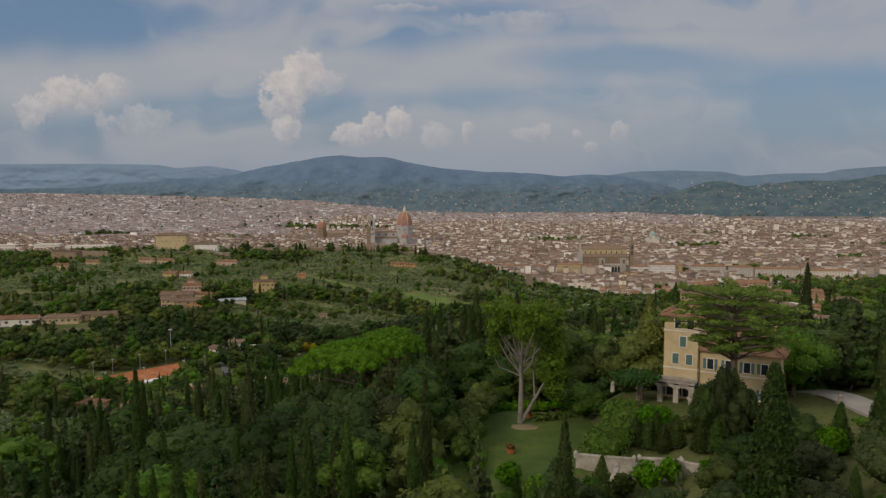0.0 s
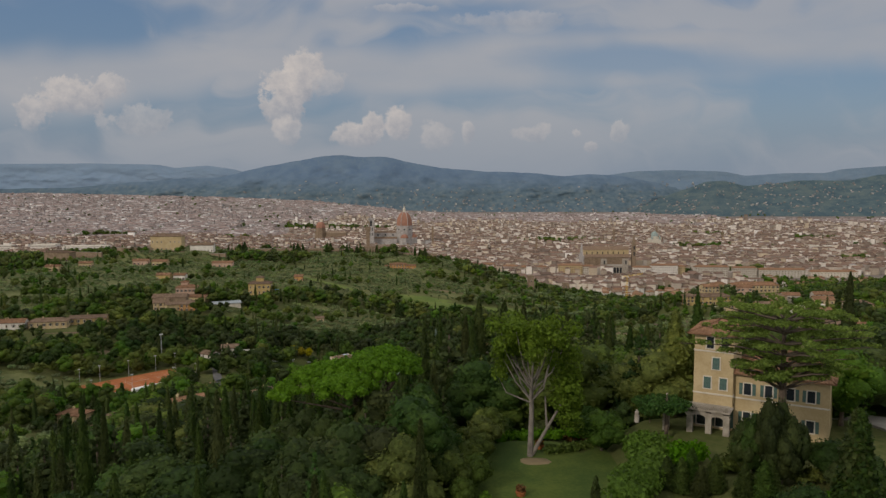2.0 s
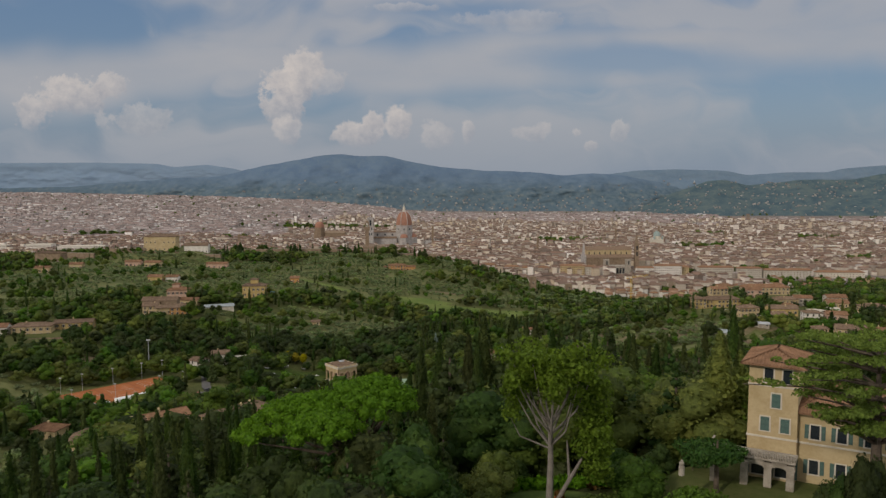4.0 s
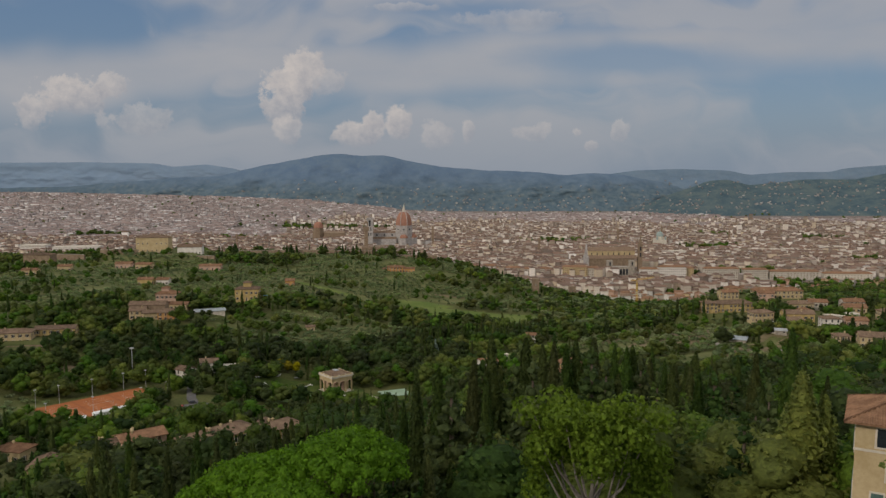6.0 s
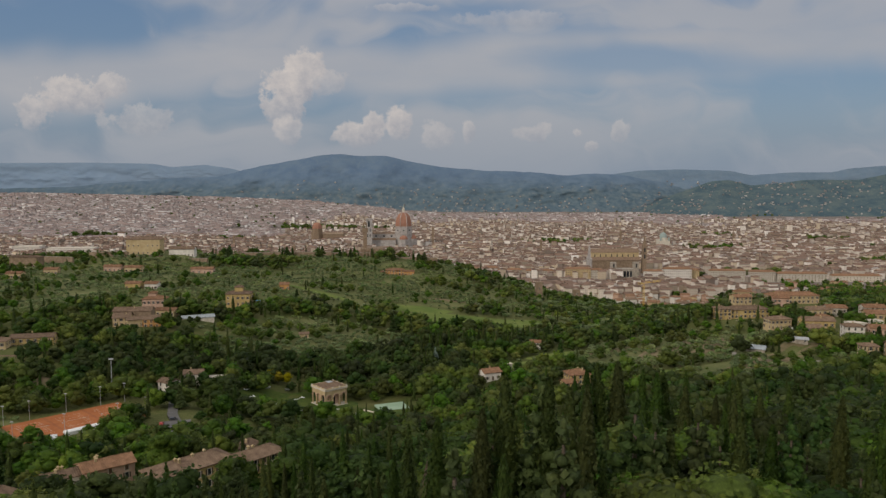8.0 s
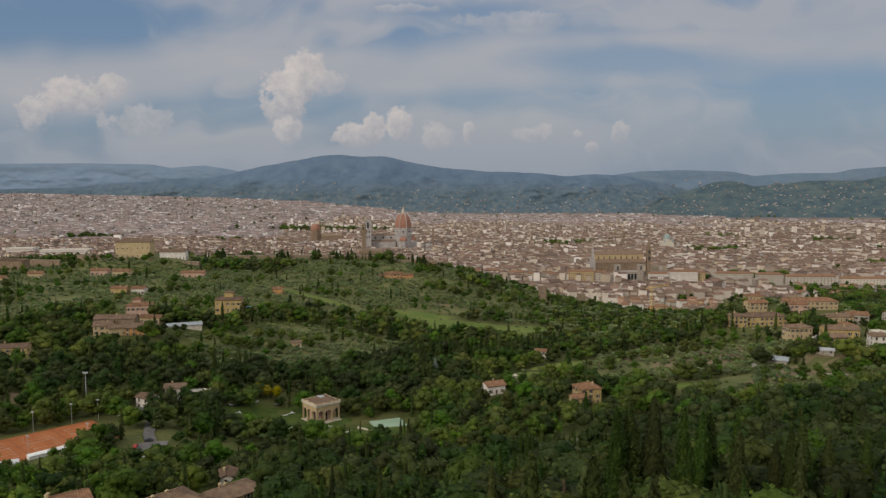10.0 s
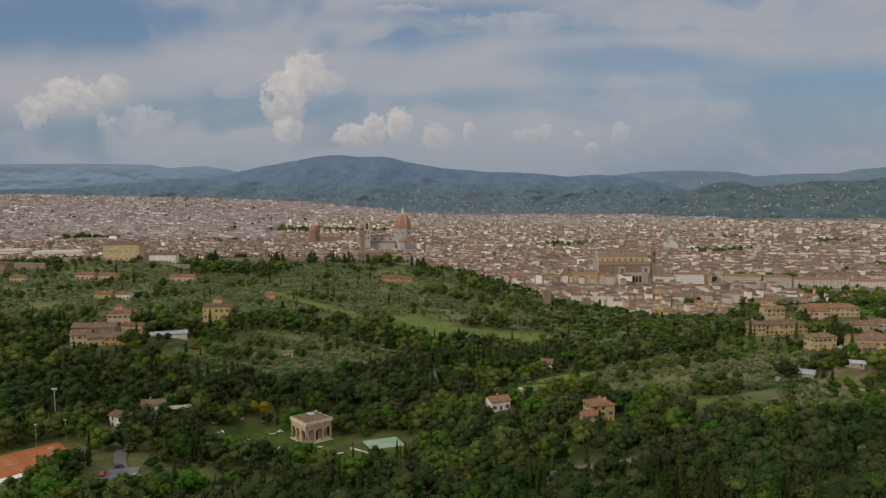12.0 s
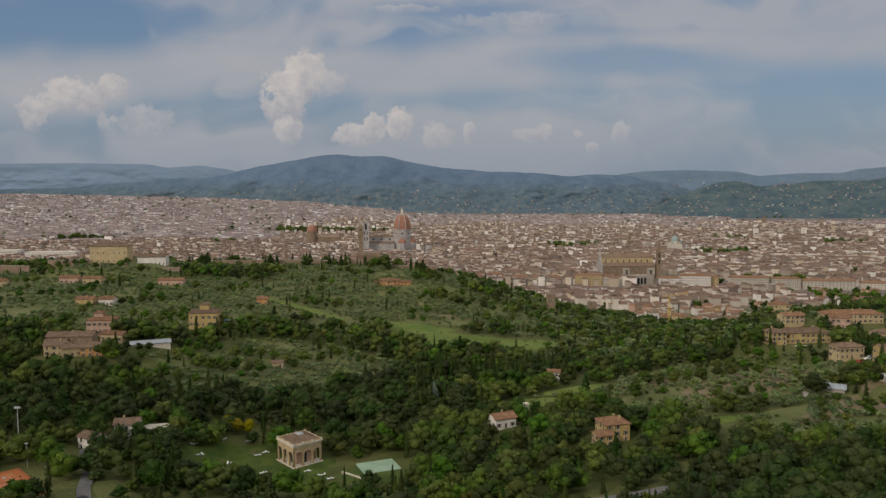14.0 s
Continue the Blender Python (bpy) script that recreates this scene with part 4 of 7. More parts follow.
def broad_shape(seed, lobes, count, size, core=1):
    """A round-headed tree of unit height 1 (times 12 m when built)."""
    rng = random.Random(seed)
    out = []
    for i in range(lobes):
        a = i * 2.4 + rng.uniform(-0.6, 0.6)
        q = math.sqrt((i + 0.5) / lobes)
        r = rng.uniform(1.6, 2.6) * (1.25 if lobes < 5 else 1.08 if lobes < 8 else 0.95)
        out.append((3.2 * q * math.cos(a), 3.2 * q * math.sin(a), 5.6 + 4.4 * (1 - q ** 1.7) + rng.uniform(-1.0, 0.9), r, r * rng.uniform(0.85, 1.2)))
    out.append((0, 0, 5.0, 3.3, 3.6))
    return crown_lobes(out, count, size, seed, -0.5, core)


def cypress_shape(seed, count, size, rings=7, sides=8):
    """A narrow spindle, 16 m high."""
    rng = np.random.default_rng(seed)
    lean = rng.uniform(-0.25, 0.25, 2)
    fat = rng.uniform(0.85, 1.2)

    def radius(u):
        return fat * 1.55 * np.minimum(1, (u / 0.10) ** 0.6 + 0.15) * np.clip(1 - u, 0, 1) ** 0.62 * (1 + 0.09 * np.sin(u * 17 + seed))
    vs, fs = [], []
    for j in range(rings):
        u = j / (rings - 1) * 0.97
        for i in range(sides):
            a = 2 * math.pi * i / sides
            r = radius(np.array(u)) * 0.78 * (1 + rng.normal(0, 0.08))
            vs.append((r * math.cos(a) + lean[0] * u, r * math.sin(a) + lean[1] * u, 0.7 + 15.3 * u))
    for j in range(rings - 1):
        for i in range(sides):
            fs.append((j * sides + i, j * sides + (i + 1) % sides, (j + 1) * sides + (i + 1) % sides, (j + 1) * sides + i))
    vs = np.array(vs)
    u = rng.uniform(0, 1, count) ** 1.25 * 0.995
    a = rng.uniform(0, 2 * math.pi, count)
    r = radius(u) * rng.uniform(0.75, 1.12, count)
    p = np.stack([r * np.cos(a) + lean[0] * u, r * np.sin(a) + lean[1] * u, 0.6 + 15.5 * u], 1)
    n = np.stack([np.cos(a), np.sin(a), np.full(count, 0.25)], 1)
    s = size * rng.uniform(0.6, 1.3, count) * (1 - 0.45 * u)
    v, f = quads(p, n, s * 0.75, s * 1.7, rng, -1.0)
    return np.concatenate([vs, v]), fs + (f + len(vs)).tolist()


def conifer_shape(seed, count, size):
    """A ragged, open cone of drooping tiers, 16 m high."""
    rng = np.random.default_rng(seed)
    lobes = []
    for j in range(9):
        u = j / 8
        k = 5 if u < 0.6 else 3
        for i in range(k):
            a = i * 2 * math.pi / k + j * 1.1 + rng.uniform(-0.4, 0.4)
            r = (3.5 * (1 - u) ** 0.75) * rng.uniform(0.45, 0.8)
            lobes.append((r * math.cos(a), r * math.sin(a), 2.5 + 12.2 * u + rng.uniform(-0.5, 0.5), 1.5 * (1 - u) + 0.45, 0.9 * (1 - u) + 0.5))
    lobes.append((0, 0, 15.4, 0.35, 0.9))
    return crown_lobes(lobes, count, size, seed)


def olive_shape(seed, count, size):
    rng = random.Random(seed)
    lobes = [(1.1 * math.cos(i * 2.1), 1.1 * math.sin(i * 2.1), 2.5 + rng.uniform(-0.3, 0.7), rng.uniform(1.0, 1.4), rng.uniform(0.9, 1.2)) for i in range(3)]
    return crown_lobes(lobes, count, size, seed)


def trunk_mesh(name, height, radius, limbs, seed, material, sides=6):
    rng = random.Random(seed)
    bm = bmesh.new()
    tube(bm, [(0, 0, -1.0, radius * 1.35), (0, 0, height * 0.1, radius), (rng.uniform(-.15, .15), rng.uniform(-.15, .15), height * 0.55, radius * 0.75), (0, 0, height, radius * 0.3)], sides)
    for i in range(limbs):
        a, z = i * 2.4, height * rng.uniform(0.35, 0.75)
        bar(bm, (0, 0, z), (2.4 * math.cos(a), 2.4 * math.sin(a), z + height * 0.3), radius * 0.45, radius * 0.12, 4)
    me = bpy.data.meshes.new(name)
    bm.to_mesh(me)
    bm.free()
    me.materials.append(material)
    return me


class Species:
    """Shapes of a kind of tree at three levels of detail, shared by all that grow."""

    def __init__(self, name, label, tall, trunk, leaf, near, mid, far, dot=None):
        self.name, self.label, self.tall, self.leaf = name, label, tall, leaf
        self.trunk = trunk
        self.data = {"near": near, "mid": mid, "far": far, "dot": dot or far}
        self.meshes = {k: [raw("crown", v, f, [leaf], smooth=True) for v, f in shapes] for k, shapes in self.data.items()}
        self.flat = {k: [(np.array([i for face in f for i in face]), np.array([len(face) for face in f])) for _, f in shapes] for k, shapes in self.data.items()}
        self.heaps = {}

    def grow(self, x, y, height, detail, pick, turn, wide=1.0, label="", leaf=None, z=None):
        """One tree as a thing of its own."""
        z = level(x, y) if z is None else z
        s = height / self.tall
        e = new(self.name)
        e.location, e.rotation_euler, e.scale = (x, y, z - 0.2), (0, 0, turn), (s * wide, s * wide, s)
        tagged(e, label or self.label, "tree", self.name.replace("_", " ") + "s on the hillside")
        link("trunk", self.trunk, e)
        me = self.meshes[detail][pick % len(self.meshes[detail])]
        c = link("crown", me, e)
        if leaf:
            c.material_slots[0].link = "OBJECT"
            c.material_slots[0].material = leaf
        return e

    def strew(self, x, y, height, pick, turn, wide=1.0, detail="far"):
        """One tree of a wood that nobody could count."""
        shapes = self.data[detail]
        v, f = shapes[pick % len(shapes)]
        s = height / self.tall
        c, q = math.cos(turn), math.sin(turn)
        w = np.stack([(v[:, 0] * c - v[:, 1] * q) * s * wide + x, (v[:, 0] * q + v[:, 1] * c) * s * wide + y, v[:, 2] * s + level(x, y) - 0.6], 1)
        heap = self.heaps.setdefault("all", [[], [], [], 0, []])
        flat, sizes = self.flat[detail][pick % len(shapes)]
        heap[0].append(w)
        heap[1].append(flat + heap[3])
        heap[2].append(sizes)
        heap[3] += len(w)
        heap[4].append(np.full(len(w), (x * 12.9898 + y * 78.233) % 1.0, dtype=np.float32))

    def finish(self, name, label, category="woodland"):
        """Joins the strewn trees into one mesh."""
        if "all" not in self.heaps:
            return
        vs, loops, sizes = (np.concatenate(a) for a in self.heaps["all"][:3])
        me = bpy.data.meshes.new(name)
        me.vertices.add(len(vs))
        me.vertices.foreach_set("co", vs.astype(np.float32).ravel())
        me.loops.add(len(loops))
        me.loops.foreach_set("vertex_index", loops.astype(np.int32))
        me.polygons.add(len(sizes))
        me.polygons.foreach_set("loop_start", (np.cumsum(sizes) - sizes).astype(np.int32))
        me.polygons.foreach_set("loop_total", sizes.astype(np.int32))
        me.polygons.foreach_set("use_smooth", np.ones(len(sizes), dtype=bool))
        me.attributes.new("tone", "FLOAT", "POINT").data.foreach_set("value", np.concatenate(self.heaps["all"][4]))
        me.materials.append(self.leaf)
        me.update(calc_edges=True)
        tagged(new(name, me), label, category, kind="stuff")


BROAD = Species("broadleaf_tree", "leafy green broadleaf tree on the hillside", 12.0, trunk_mesh("trunk", 8.0, 0.28, 5, 1, BARK), LEAF_BROAD,
                [broad_shape(s, 16, 2300, 0.36, 2) for s in (1, 2, 3, 4, 5)], [broad_shape(s, 10, 620, 0.58) for s in (6, 7, 8, 9, 10)], [broad_shape(s, 6, 200, 0.78) for s in (11, 12, 13, 14, 15)],
                [broad_shape(s, 3, 36, 1.35) for s in (16, 17, 18, 19, 20)])
CYPRESS = Species("cypress", "tall dark green columnar cypress tree", 16.0, trunk_mesh("trunk", 10.0, 0.25, 0, 2, BARK), LEAF_CYPRESS,
                  [cypress_shape(s, 1900, 0.33, 12, 10) for s in (1, 2, 3, 4)], [cypress_shape(s, 560, 0.50) for s in (5, 6, 7, 8)], [cypress_shape(s, 90, 0.9, 5, 6) for s in (9, 10, 11)])
CONIFER = Species("conifer", "ragged dark green conifer among the woods", 16.0, trunk_mesh("trunk", 15.0, 0.30, 0, 3, BARK), LEAF_CONIFER,
                  [conifer_shape(s, 1700, 0.48) for s in (1, 2, 3)], [conifer_shape(s, 480, 0.85) for s in (4, 5, 6)], [conifer_shape(s, 70, 1.4) for s in (7, 8)])
OLIVE = Species("olive_tree", "small silvery green olive tree", 4.5, trunk_mesh("trunk", 2.6, 0.2, 3, 4, BARK), LEAF_OLIVE,
                [olive_shape(1, 260, 0.5)], [olive_shape(s, 110, 0.75) for s in (2, 3, 4)], [olive_shape(s, 34, 0.9) for s in (5, 6, 7)])


HOLM = Species("holm_oak", "dark evergreen oak in the woods", 12.0, BROAD.trunk, LEAF_HOLM, BROAD.data["near"], BROAD.data["mid"], BROAD.data["far"], BROAD.data["dot"])


# ---- where things grow: x, y, half length, half width, turn in degrees ----
FREE = [(14, 128, 14, 25, -8), (30, 116, 16, 20, 0), (49, 136, 19, 15, -20), (68, 122, 22, 9, -25), (-181, 468, 36, 23, 46), (-66, 541, 24, 22, 0), (-92, 540, 22, 18, 0), (-29, 534, 20, 16, 20), (84, 556, 12, 10, 0), (-76, 320, 20, 17, 48), (-118, 330, 20, 24, 0), (-14, 150, 13, 9, 0),
        (-131, 464, 12, 25, 15), (-53, 1015, 20, 10, 0), (-360, 1035, 60, 30, 0), 
        (290, 1190, 115, 150, 0), (32, 582, 10, 7, 0), (76, 699, 7, 6, 0), (-168, 360, 8, 7, 0), (-80, 410, 6, 6, 0), (-144, 274, 7, 5, 0), (48, 616, 4, 4, 0), (-160, 520, 5, 22, 20), (70, 470, 5, 24, 70), (-100, 528, 26, 24, 0), (-62, 512, 20, 14, 0), (62, 487, 14, 4, -15), (-55, 995, 24, 12, 0), (303, 622, 30, 14, 0), (260, 640, 26, 20, 0), (266, 506, 28, 22, 0), (81, 540, 12, 14, 0), (75, 134, 7, 18, 0), (71, 112, 9, 14, 0), (276, 588, 14, 12, 0), (228, 566, 12, 10, 0)]
FIELDS = [(25, 820, 78, 30, 4), (-25, 850, 45, 18, 8), (95, 835, 34, 14, -10), (-122, 868, 66, 8, -32), (85, 668, 26, 9, 18), (132, 565, 20, 8, 12), (60, 640, 26, 16, 0)]
GROVES = [(-70, 980, 110, 90, 0), (-330, 820, 190, 120, 0), (-420, 660, 120, 90, 0), (165, 640, 80, 62, 20), (-180, 1090, 270, 70, 0), (40, 940, 60, 60, 0), (-90, 720, 60, 40, 0), (190, 540, 60, 40, 0), (-110, 860, 60, 60, 0), (-150, 640, 30, 25, 0), (-230, 440, 50, 40, 0), (-210, 290, 60, 60, 0), (-125, 675, 60, 45, 0), (-400, 985, 130, 80, 0), (-250, 900, 130, 80, 0), (-20, 905, 90, 45, 0)]

# stands of dark trees: the belt of cypresses in the valley, and the evergreen woods
BELT = [(20, 706, 72, 24, 12), (78, 748, 26, 14, 30), (-150, 610, 26, 14, 20)]
DUSKY = [(110, 425, 90, 75, 0), (105, 225, 65, 95, 0), (-5, 270, 45, 110, 0), (-70, 620, 90, 50, 15), (-60, 190, 80, 95, 0), (-40, 420, 50, 50, 0), (-200, 560, 60, 30, 20)]


SHAPES = {}


def within(spots, x, y):
    """Whether a place lies in one of the ellipses."""
    key = id(spots), len(spots)
    if key not in SHAPES:
        a = np.array(spots, float)
        SHAPES[key] = (a[:, 0], a[:, 1], a[:, 2], a[:, 3], np.cos(np.radians(a[:, 4])), np.sin(np.radians(a[:, 4])), spots)
    a, b, l, w, c, q, _ = SHAPES[key]
    dx, dy = x - a, y - b
    return bool(((((dx * c + dy * q) / l) ** 2 + ((dy * c - dx * q) / w) ** 2) < 1).any())


# clearings round the houses, and low growth before them; filled as they are built
CLEAR, LOW = [], [(52, 92, 38, 24, 0), (10, 101, 17, 15, 0), (18, 152, 16, 9, 0), (-150, 318, 30, 36, 0), (-128, 258, 26, 26, 0), (62, 462, 30, 18, 0), (-90, 470, 44, 22, 0), (-30, 500, 26, 16, 0), (-176, 428, 34, 18, 0)]


# ---- houses ----
def window_mesh(w, h, glass=GLASS):
    """A pane on a wall that faces -y."""
    bm = bmesh.new()
    box(bm, -w / 2, w / 2, -0.03, 0.05, 0, h)
    me = bpy.data.meshes.new("window")
    bm.to_mesh(me)
    bm.free()
    me.materials.append(glass)
    return me


def frame_mesh(w, h, t=0.16):
    """A stone surround in one piece round a pane of w x h, a little wider at the sill."""
    v = []
    for y in (-0.10, 0.05):
        v += [(-w / 2 - t - .06, y, -t), (w / 2 + t + .06, y, -t), (w / 2 + t, y, h + t), (-w / 2 - t, y, h + t), (-w / 2, y, 0), (w / 2, y, 0), (w / 2, y, h), (-w / 2, y, h)]
    f = []
    for i in range(4):
        j = (i + 1) % 4
        f += [(i, j, 4 + j, 4 + i), (8 + j, 8 + i, 12 + i, 12 + j), (i, 8 + i, 8 + j, j), (4 + i, 4 + j, 12 + j, 12 + i)]
    return raw("frame", v, f, [STONE_PALE])


def shutter_mesh(w, h, paint):
    bm = bmesh.new()
    box(bm, 0, w / 2, -0.06, 0.0, 0, h)
    for i in range(5):
        box(bm, 0.05, w / 2 - 0.05, -0.085, -0.06, h * (0.08 + i * 0.18), h * (0.19 + i * 0.18))
    me = bpy.data.meshes.new("shutter")
    bm.to_mesh(me)
    bm.free()
    me.materials.append(paint)
    return me


WINDOW, FRAME = window_mesh(1.1, 1.9), frame_mesh(1.1, 1.9)
SHUTTERS = {"green": shutter_mesh(1.1, 1.9, SHUTTER), "brown": shutter_mesh(1.1, 1.9, SHUTTER_BROWN)}
DOOR, DOOR_FRAME = window_mesh(1.3, 2.6, SHUTTER_BROWN), frame_mesh(1.3, 2.6)


def roof_faces(w, d, rise, kind, over):
    """Sloping faces of a roof over a block of w x d, as lists of corners; z = 0 at the eaves."""
    a, b = w / 2 + over, d / 2 + over
    if kind == "flat":
        return [[(-a, -b, 0), (a, -b, 0), (a, b, 0), (-a, b, 0)]]
    if w >= d:
        q = b * 0.95 if kind == "hip" else 0
        p0, p1 = (-a + q, 0, rise), (a - q, 0, rise)
        faces = [[(-a, -b, 0), (a, -b, 0), p1, p0], [(a, b, 0), (-a, b, 0), p0, p1]]
        if kind == "hip":
            faces += [[(a, -b, 0), (a, b, 0), p1], [(-a, b, 0), (-a, -b, 0), p0]]
    else:
        q = a * 0.95 if kind == "hip" else 0
        p0, p1 = (0, -b + q, rise), (0, b - q, rise)
        faces = [[(a, -b, 0), (a, b, 0), p1, p0], [(-a, b, 0), (-a, -b, 0), p0, p1]]
        if kind == "hip":
            faces += [[(-a, -b, 0), (a, -b, 0), p0], [(a, b, 0), (-a, b, 0), p1]]
    return faces


def build_roof(name, w, d, z, rise, kind, over, material, parent, gap):
    """A tiled roof: slab, soffit, rows of half-round tiles and ridge tiles."""
    bm = bmesh.new()
    faces = roof_faces(w, d, rise, kind, over)
    thick = 0.22
    for face in faces:
        top = [bm.verts.new((x, y, z + c + thick)) for x, y, c in face]
        low = [bm.verts.new((x, y, z + c)) for x, y, c in face]
        bm.faces.new(top)
        bm.faces.new(low[::-1])
        for i in range(len(face)):
            j = (i + 1) % len(face)
            bm.faces.new((low[i], low[j], top[j], top[i]))
        if kind == "flat" or not gap:
            continue
        e0, e1 = Vector(face[0]), Vector(face[1])
        along = (e1 - e0).normalized()
        normal = along.cross(Vector(face[2]) - e1).normalized()
        if normal.z < 0:
            normal = -normal
        length = (e1 - e0).length
        down = normal.cross(along)
        n = int(length / gap)
        for i in range(n):
            s = (i + 0.5) * length / n
            start = e0 + along * s
            # how far up the slope this row runs
            best = 0.0
            for k in range(1, len(face)):
                p, q = Vector(face[k]) - e0, Vector(face[(k + 1) % len(face)]) - e0
                u0, u1 = p.dot(along), q.dot(along)
                if abs(u1 - u0) > 1e-6 and min(u0, u1) - 1e-6 <= s <= max(u0, u1) + 1e-6:
                    t = (s - u0) / (u1 - u0)
                    best = max(best, abs((p + (q - p) * t).dot(down)))
                elif abs(u1 - u0) <= 1e-6 and abs(s - u0) < 1e-3:
                    best = max(best, abs(p.dot(down)))
            up = down if (Vector(face[2]) - e1).dot(down) > 0 else -down
            if best > 0.3:
                lift = Vector((0, 0, z + thick - 0.02))
                r = gap * 0.30
                a, b = start + lift, start + up * best + lift
                ends = [[bm.verts.new(c + along * (r * math.cos(g)) + normal * (r * math.sin(g))) for g in (0, math.pi / 3, 2 * math.pi / 3, math.pi)] for c in (a, b)]
                for g in range(3):
                    bm.faces.new((ends[0][g], ends[0][g + 1], ends[1][g + 1], ends[1][g]))
                bm.faces.new(ends[0])
        # ridge and hip tiles
        for i in range(1, len(face)):
            p, q = Vector(face[i]), Vector(face[(i + 1) % len(face)])
            if max(p.z, q.z) > 0.1:
                bar(bm, p + Vector((0, 0, z + thick)), q + Vector((0, 0, z + thick)), 0.16, 0.16, 6)
    return part(name, bm, material, parent)


def gable_wall(bm, w, d, h, rise, kind):
    box(bm, -w / 2, w / 2, -d / 2, d / 2, -4, h)
    if kind == "gable":
        if w >= d:
            for s in (-1, 1):
                v = [bm.verts.new(c) for c in ((s * w / 2, -d / 2, h), (s * w / 2, d / 2, h), (s * w / 2, 0, h + rise * 0.93))]
                bm.faces.new(v if s > 0 else v[::-1])
        else:
            for s in (-1, 1):
                v = [bm.verts.new(c) for c in ((-w / 2, s * d / 2, h), (w / 2, s * d / 2, h), (0, s * d / 2, h + rise * 0.93))]
                bm.faces.new(v if s < 0 else v[::-1])


def put_windows(wall, w, d, h, floors, cols, side_cols, shutters, seed, z0=0.0, front=True):
    rng = random.Random(seed)
    sides = (((0, -d / 2), 0, cols, w), ((-w / 2, 0), -90, side_cols, d), ((w / 2, 0), 90, side_cols, d))
    for (cx, cy), turn, n, span in sides:
        for j in range(floors):
            for i in range(n):
                if rng.random() < 0.08:
                    continue
                s = (i + 0.5) * span / n - span / 2
                c, q = math.cos(radians(turn)), math.sin(radians(turn))
                door = j == 0 and front and turn == 0 and i == n // 2
                o = link("door" if door else "window", DOOR if door else WINDOW, wall.parent)
                link("frame", DOOR_FRAME if door else FRAME, o)
                zz = z0 + (0.15 if door else 1.0) + j * (h - 0.2) / floors
                o.matrix_basis = pose(cx + s * c, cy + s * q, zz, 0, 0, turn)
                if shutters and not door:
                    shut = rng.random() < 0.25
                    for k in (-1, 1):
                        t = link("shutter", SHUTTERS[shutters], o)
                        if shut:
                            t.location = (-0.55 if k < 0 else 0.0, -0.09, 0)
                        else:
                            t.location = (-1.26 if k < 0 else 0.71, -0.03, 0)


def chimney(parent, x, y, z, tall=1.6):
    bm = bmesh.new()
    box(bm, x - .35, x + .35, y - .3, y + .3, z - 1.0, z + tall)
    box(bm, x - .5, x + .5, y - .45, y + .45, z + tall, z + tall + .15)
    tube(bm, [(x, y, z + tall + .15, .55), (x, y, z + tall + .55, .1)], 4, math.pi / 4)
    part("chimney", bm, STUCCO_CREAM, parent)


def house(name, label, x, y, w, d, h, turn, walls, roof, kind="hip", floors=2, cols=3, side=2, shutters="brown", rise=None, chimneys=1, gap=0.8, z=None, category="house", group="", over=0.6):
    z = (min(level(x + a, y + b) for a in (-w / 3, 0, w / 3) for b in (-d / 3, 0, d / 3)) if z is None else z)
    e = thing(name, pose(x, y, z, 0, 0, turn), label, category, group)
    rise = rise or min(w, d) * 0.22
    r = 0.48 * max(w, d) + 2.5
    CLEAR.append((x, y - 3, r, r, 0))
    LOW.append((x, y - r - 5, r, r + 8, 0))
    bm = bmesh.new()
    gable_wall(bm, w, d, h, rise, kind)
    wall = part("wall", bm, walls, e)
    if kind == "flat":
        bm = bmesh.new()
        box(bm, -w / 2 - .1, w / 2 + .1, -d / 2 - .1, d / 2 + .1, h, h + .5)
        part("roof", bm, roof, e)
    else:
        build_roof("roof", w, d, h, rise, kind, over, roof, e, gap)
    put_windows(wall, w, d, h, floors, cols, side, shutters, int(abs(x * 7 + y)))
    rng = random.Random(int(abs(x * 3 + y)))
    for i in range(chimneys):
        chimney(e, rng.uniform(-w / 4, w / 4), rng.uniform(-d / 5, d / 5), h + rise * 0.6)
    return e


def drape(name, spots, material, label, category, lift=0.4, cell=3.0, rim=0.25):
    """A sheet of turf, soil or paving laid over the land: ellipses of x, y, half length, half width, turn."""
    v, f = [], []
    for a, b, l, w, t in spots:
        c, s = math.cos(radians(t)), math.sin(radians(t))
        n, m = max(3, int(w / cell)), 40
        o = len(v)
        for i in range(n + 1):
            q = i / n
            for j in range(m):
                g = 2 * math.pi * j / m
                k = q * (1 + rim * noise.noise((a + 2 * math.cos(g), b + 2 * math.sin(g), 1.0)))
                px, py = a + l * k * math.cos(g) * c - w * k * math.sin(g) * s, b + l * k * math.cos(g) * s + w * k * math.sin(g) * c
                v.append((px, py, level(px, py) + lift * (1 if q < 0.99 else -1.0)))
        for i in range(n):
            for j in range(m):
                f.append((o + i * m + j, o + (i + 1) * m + j, o + (i + 1) * m + (j + 1) % m, o + i * m + (j + 1) % m))
    ob = new(name, raw(name, v, f, [material], smooth=True))
    return tagged(ob, label, category, kind="structure")


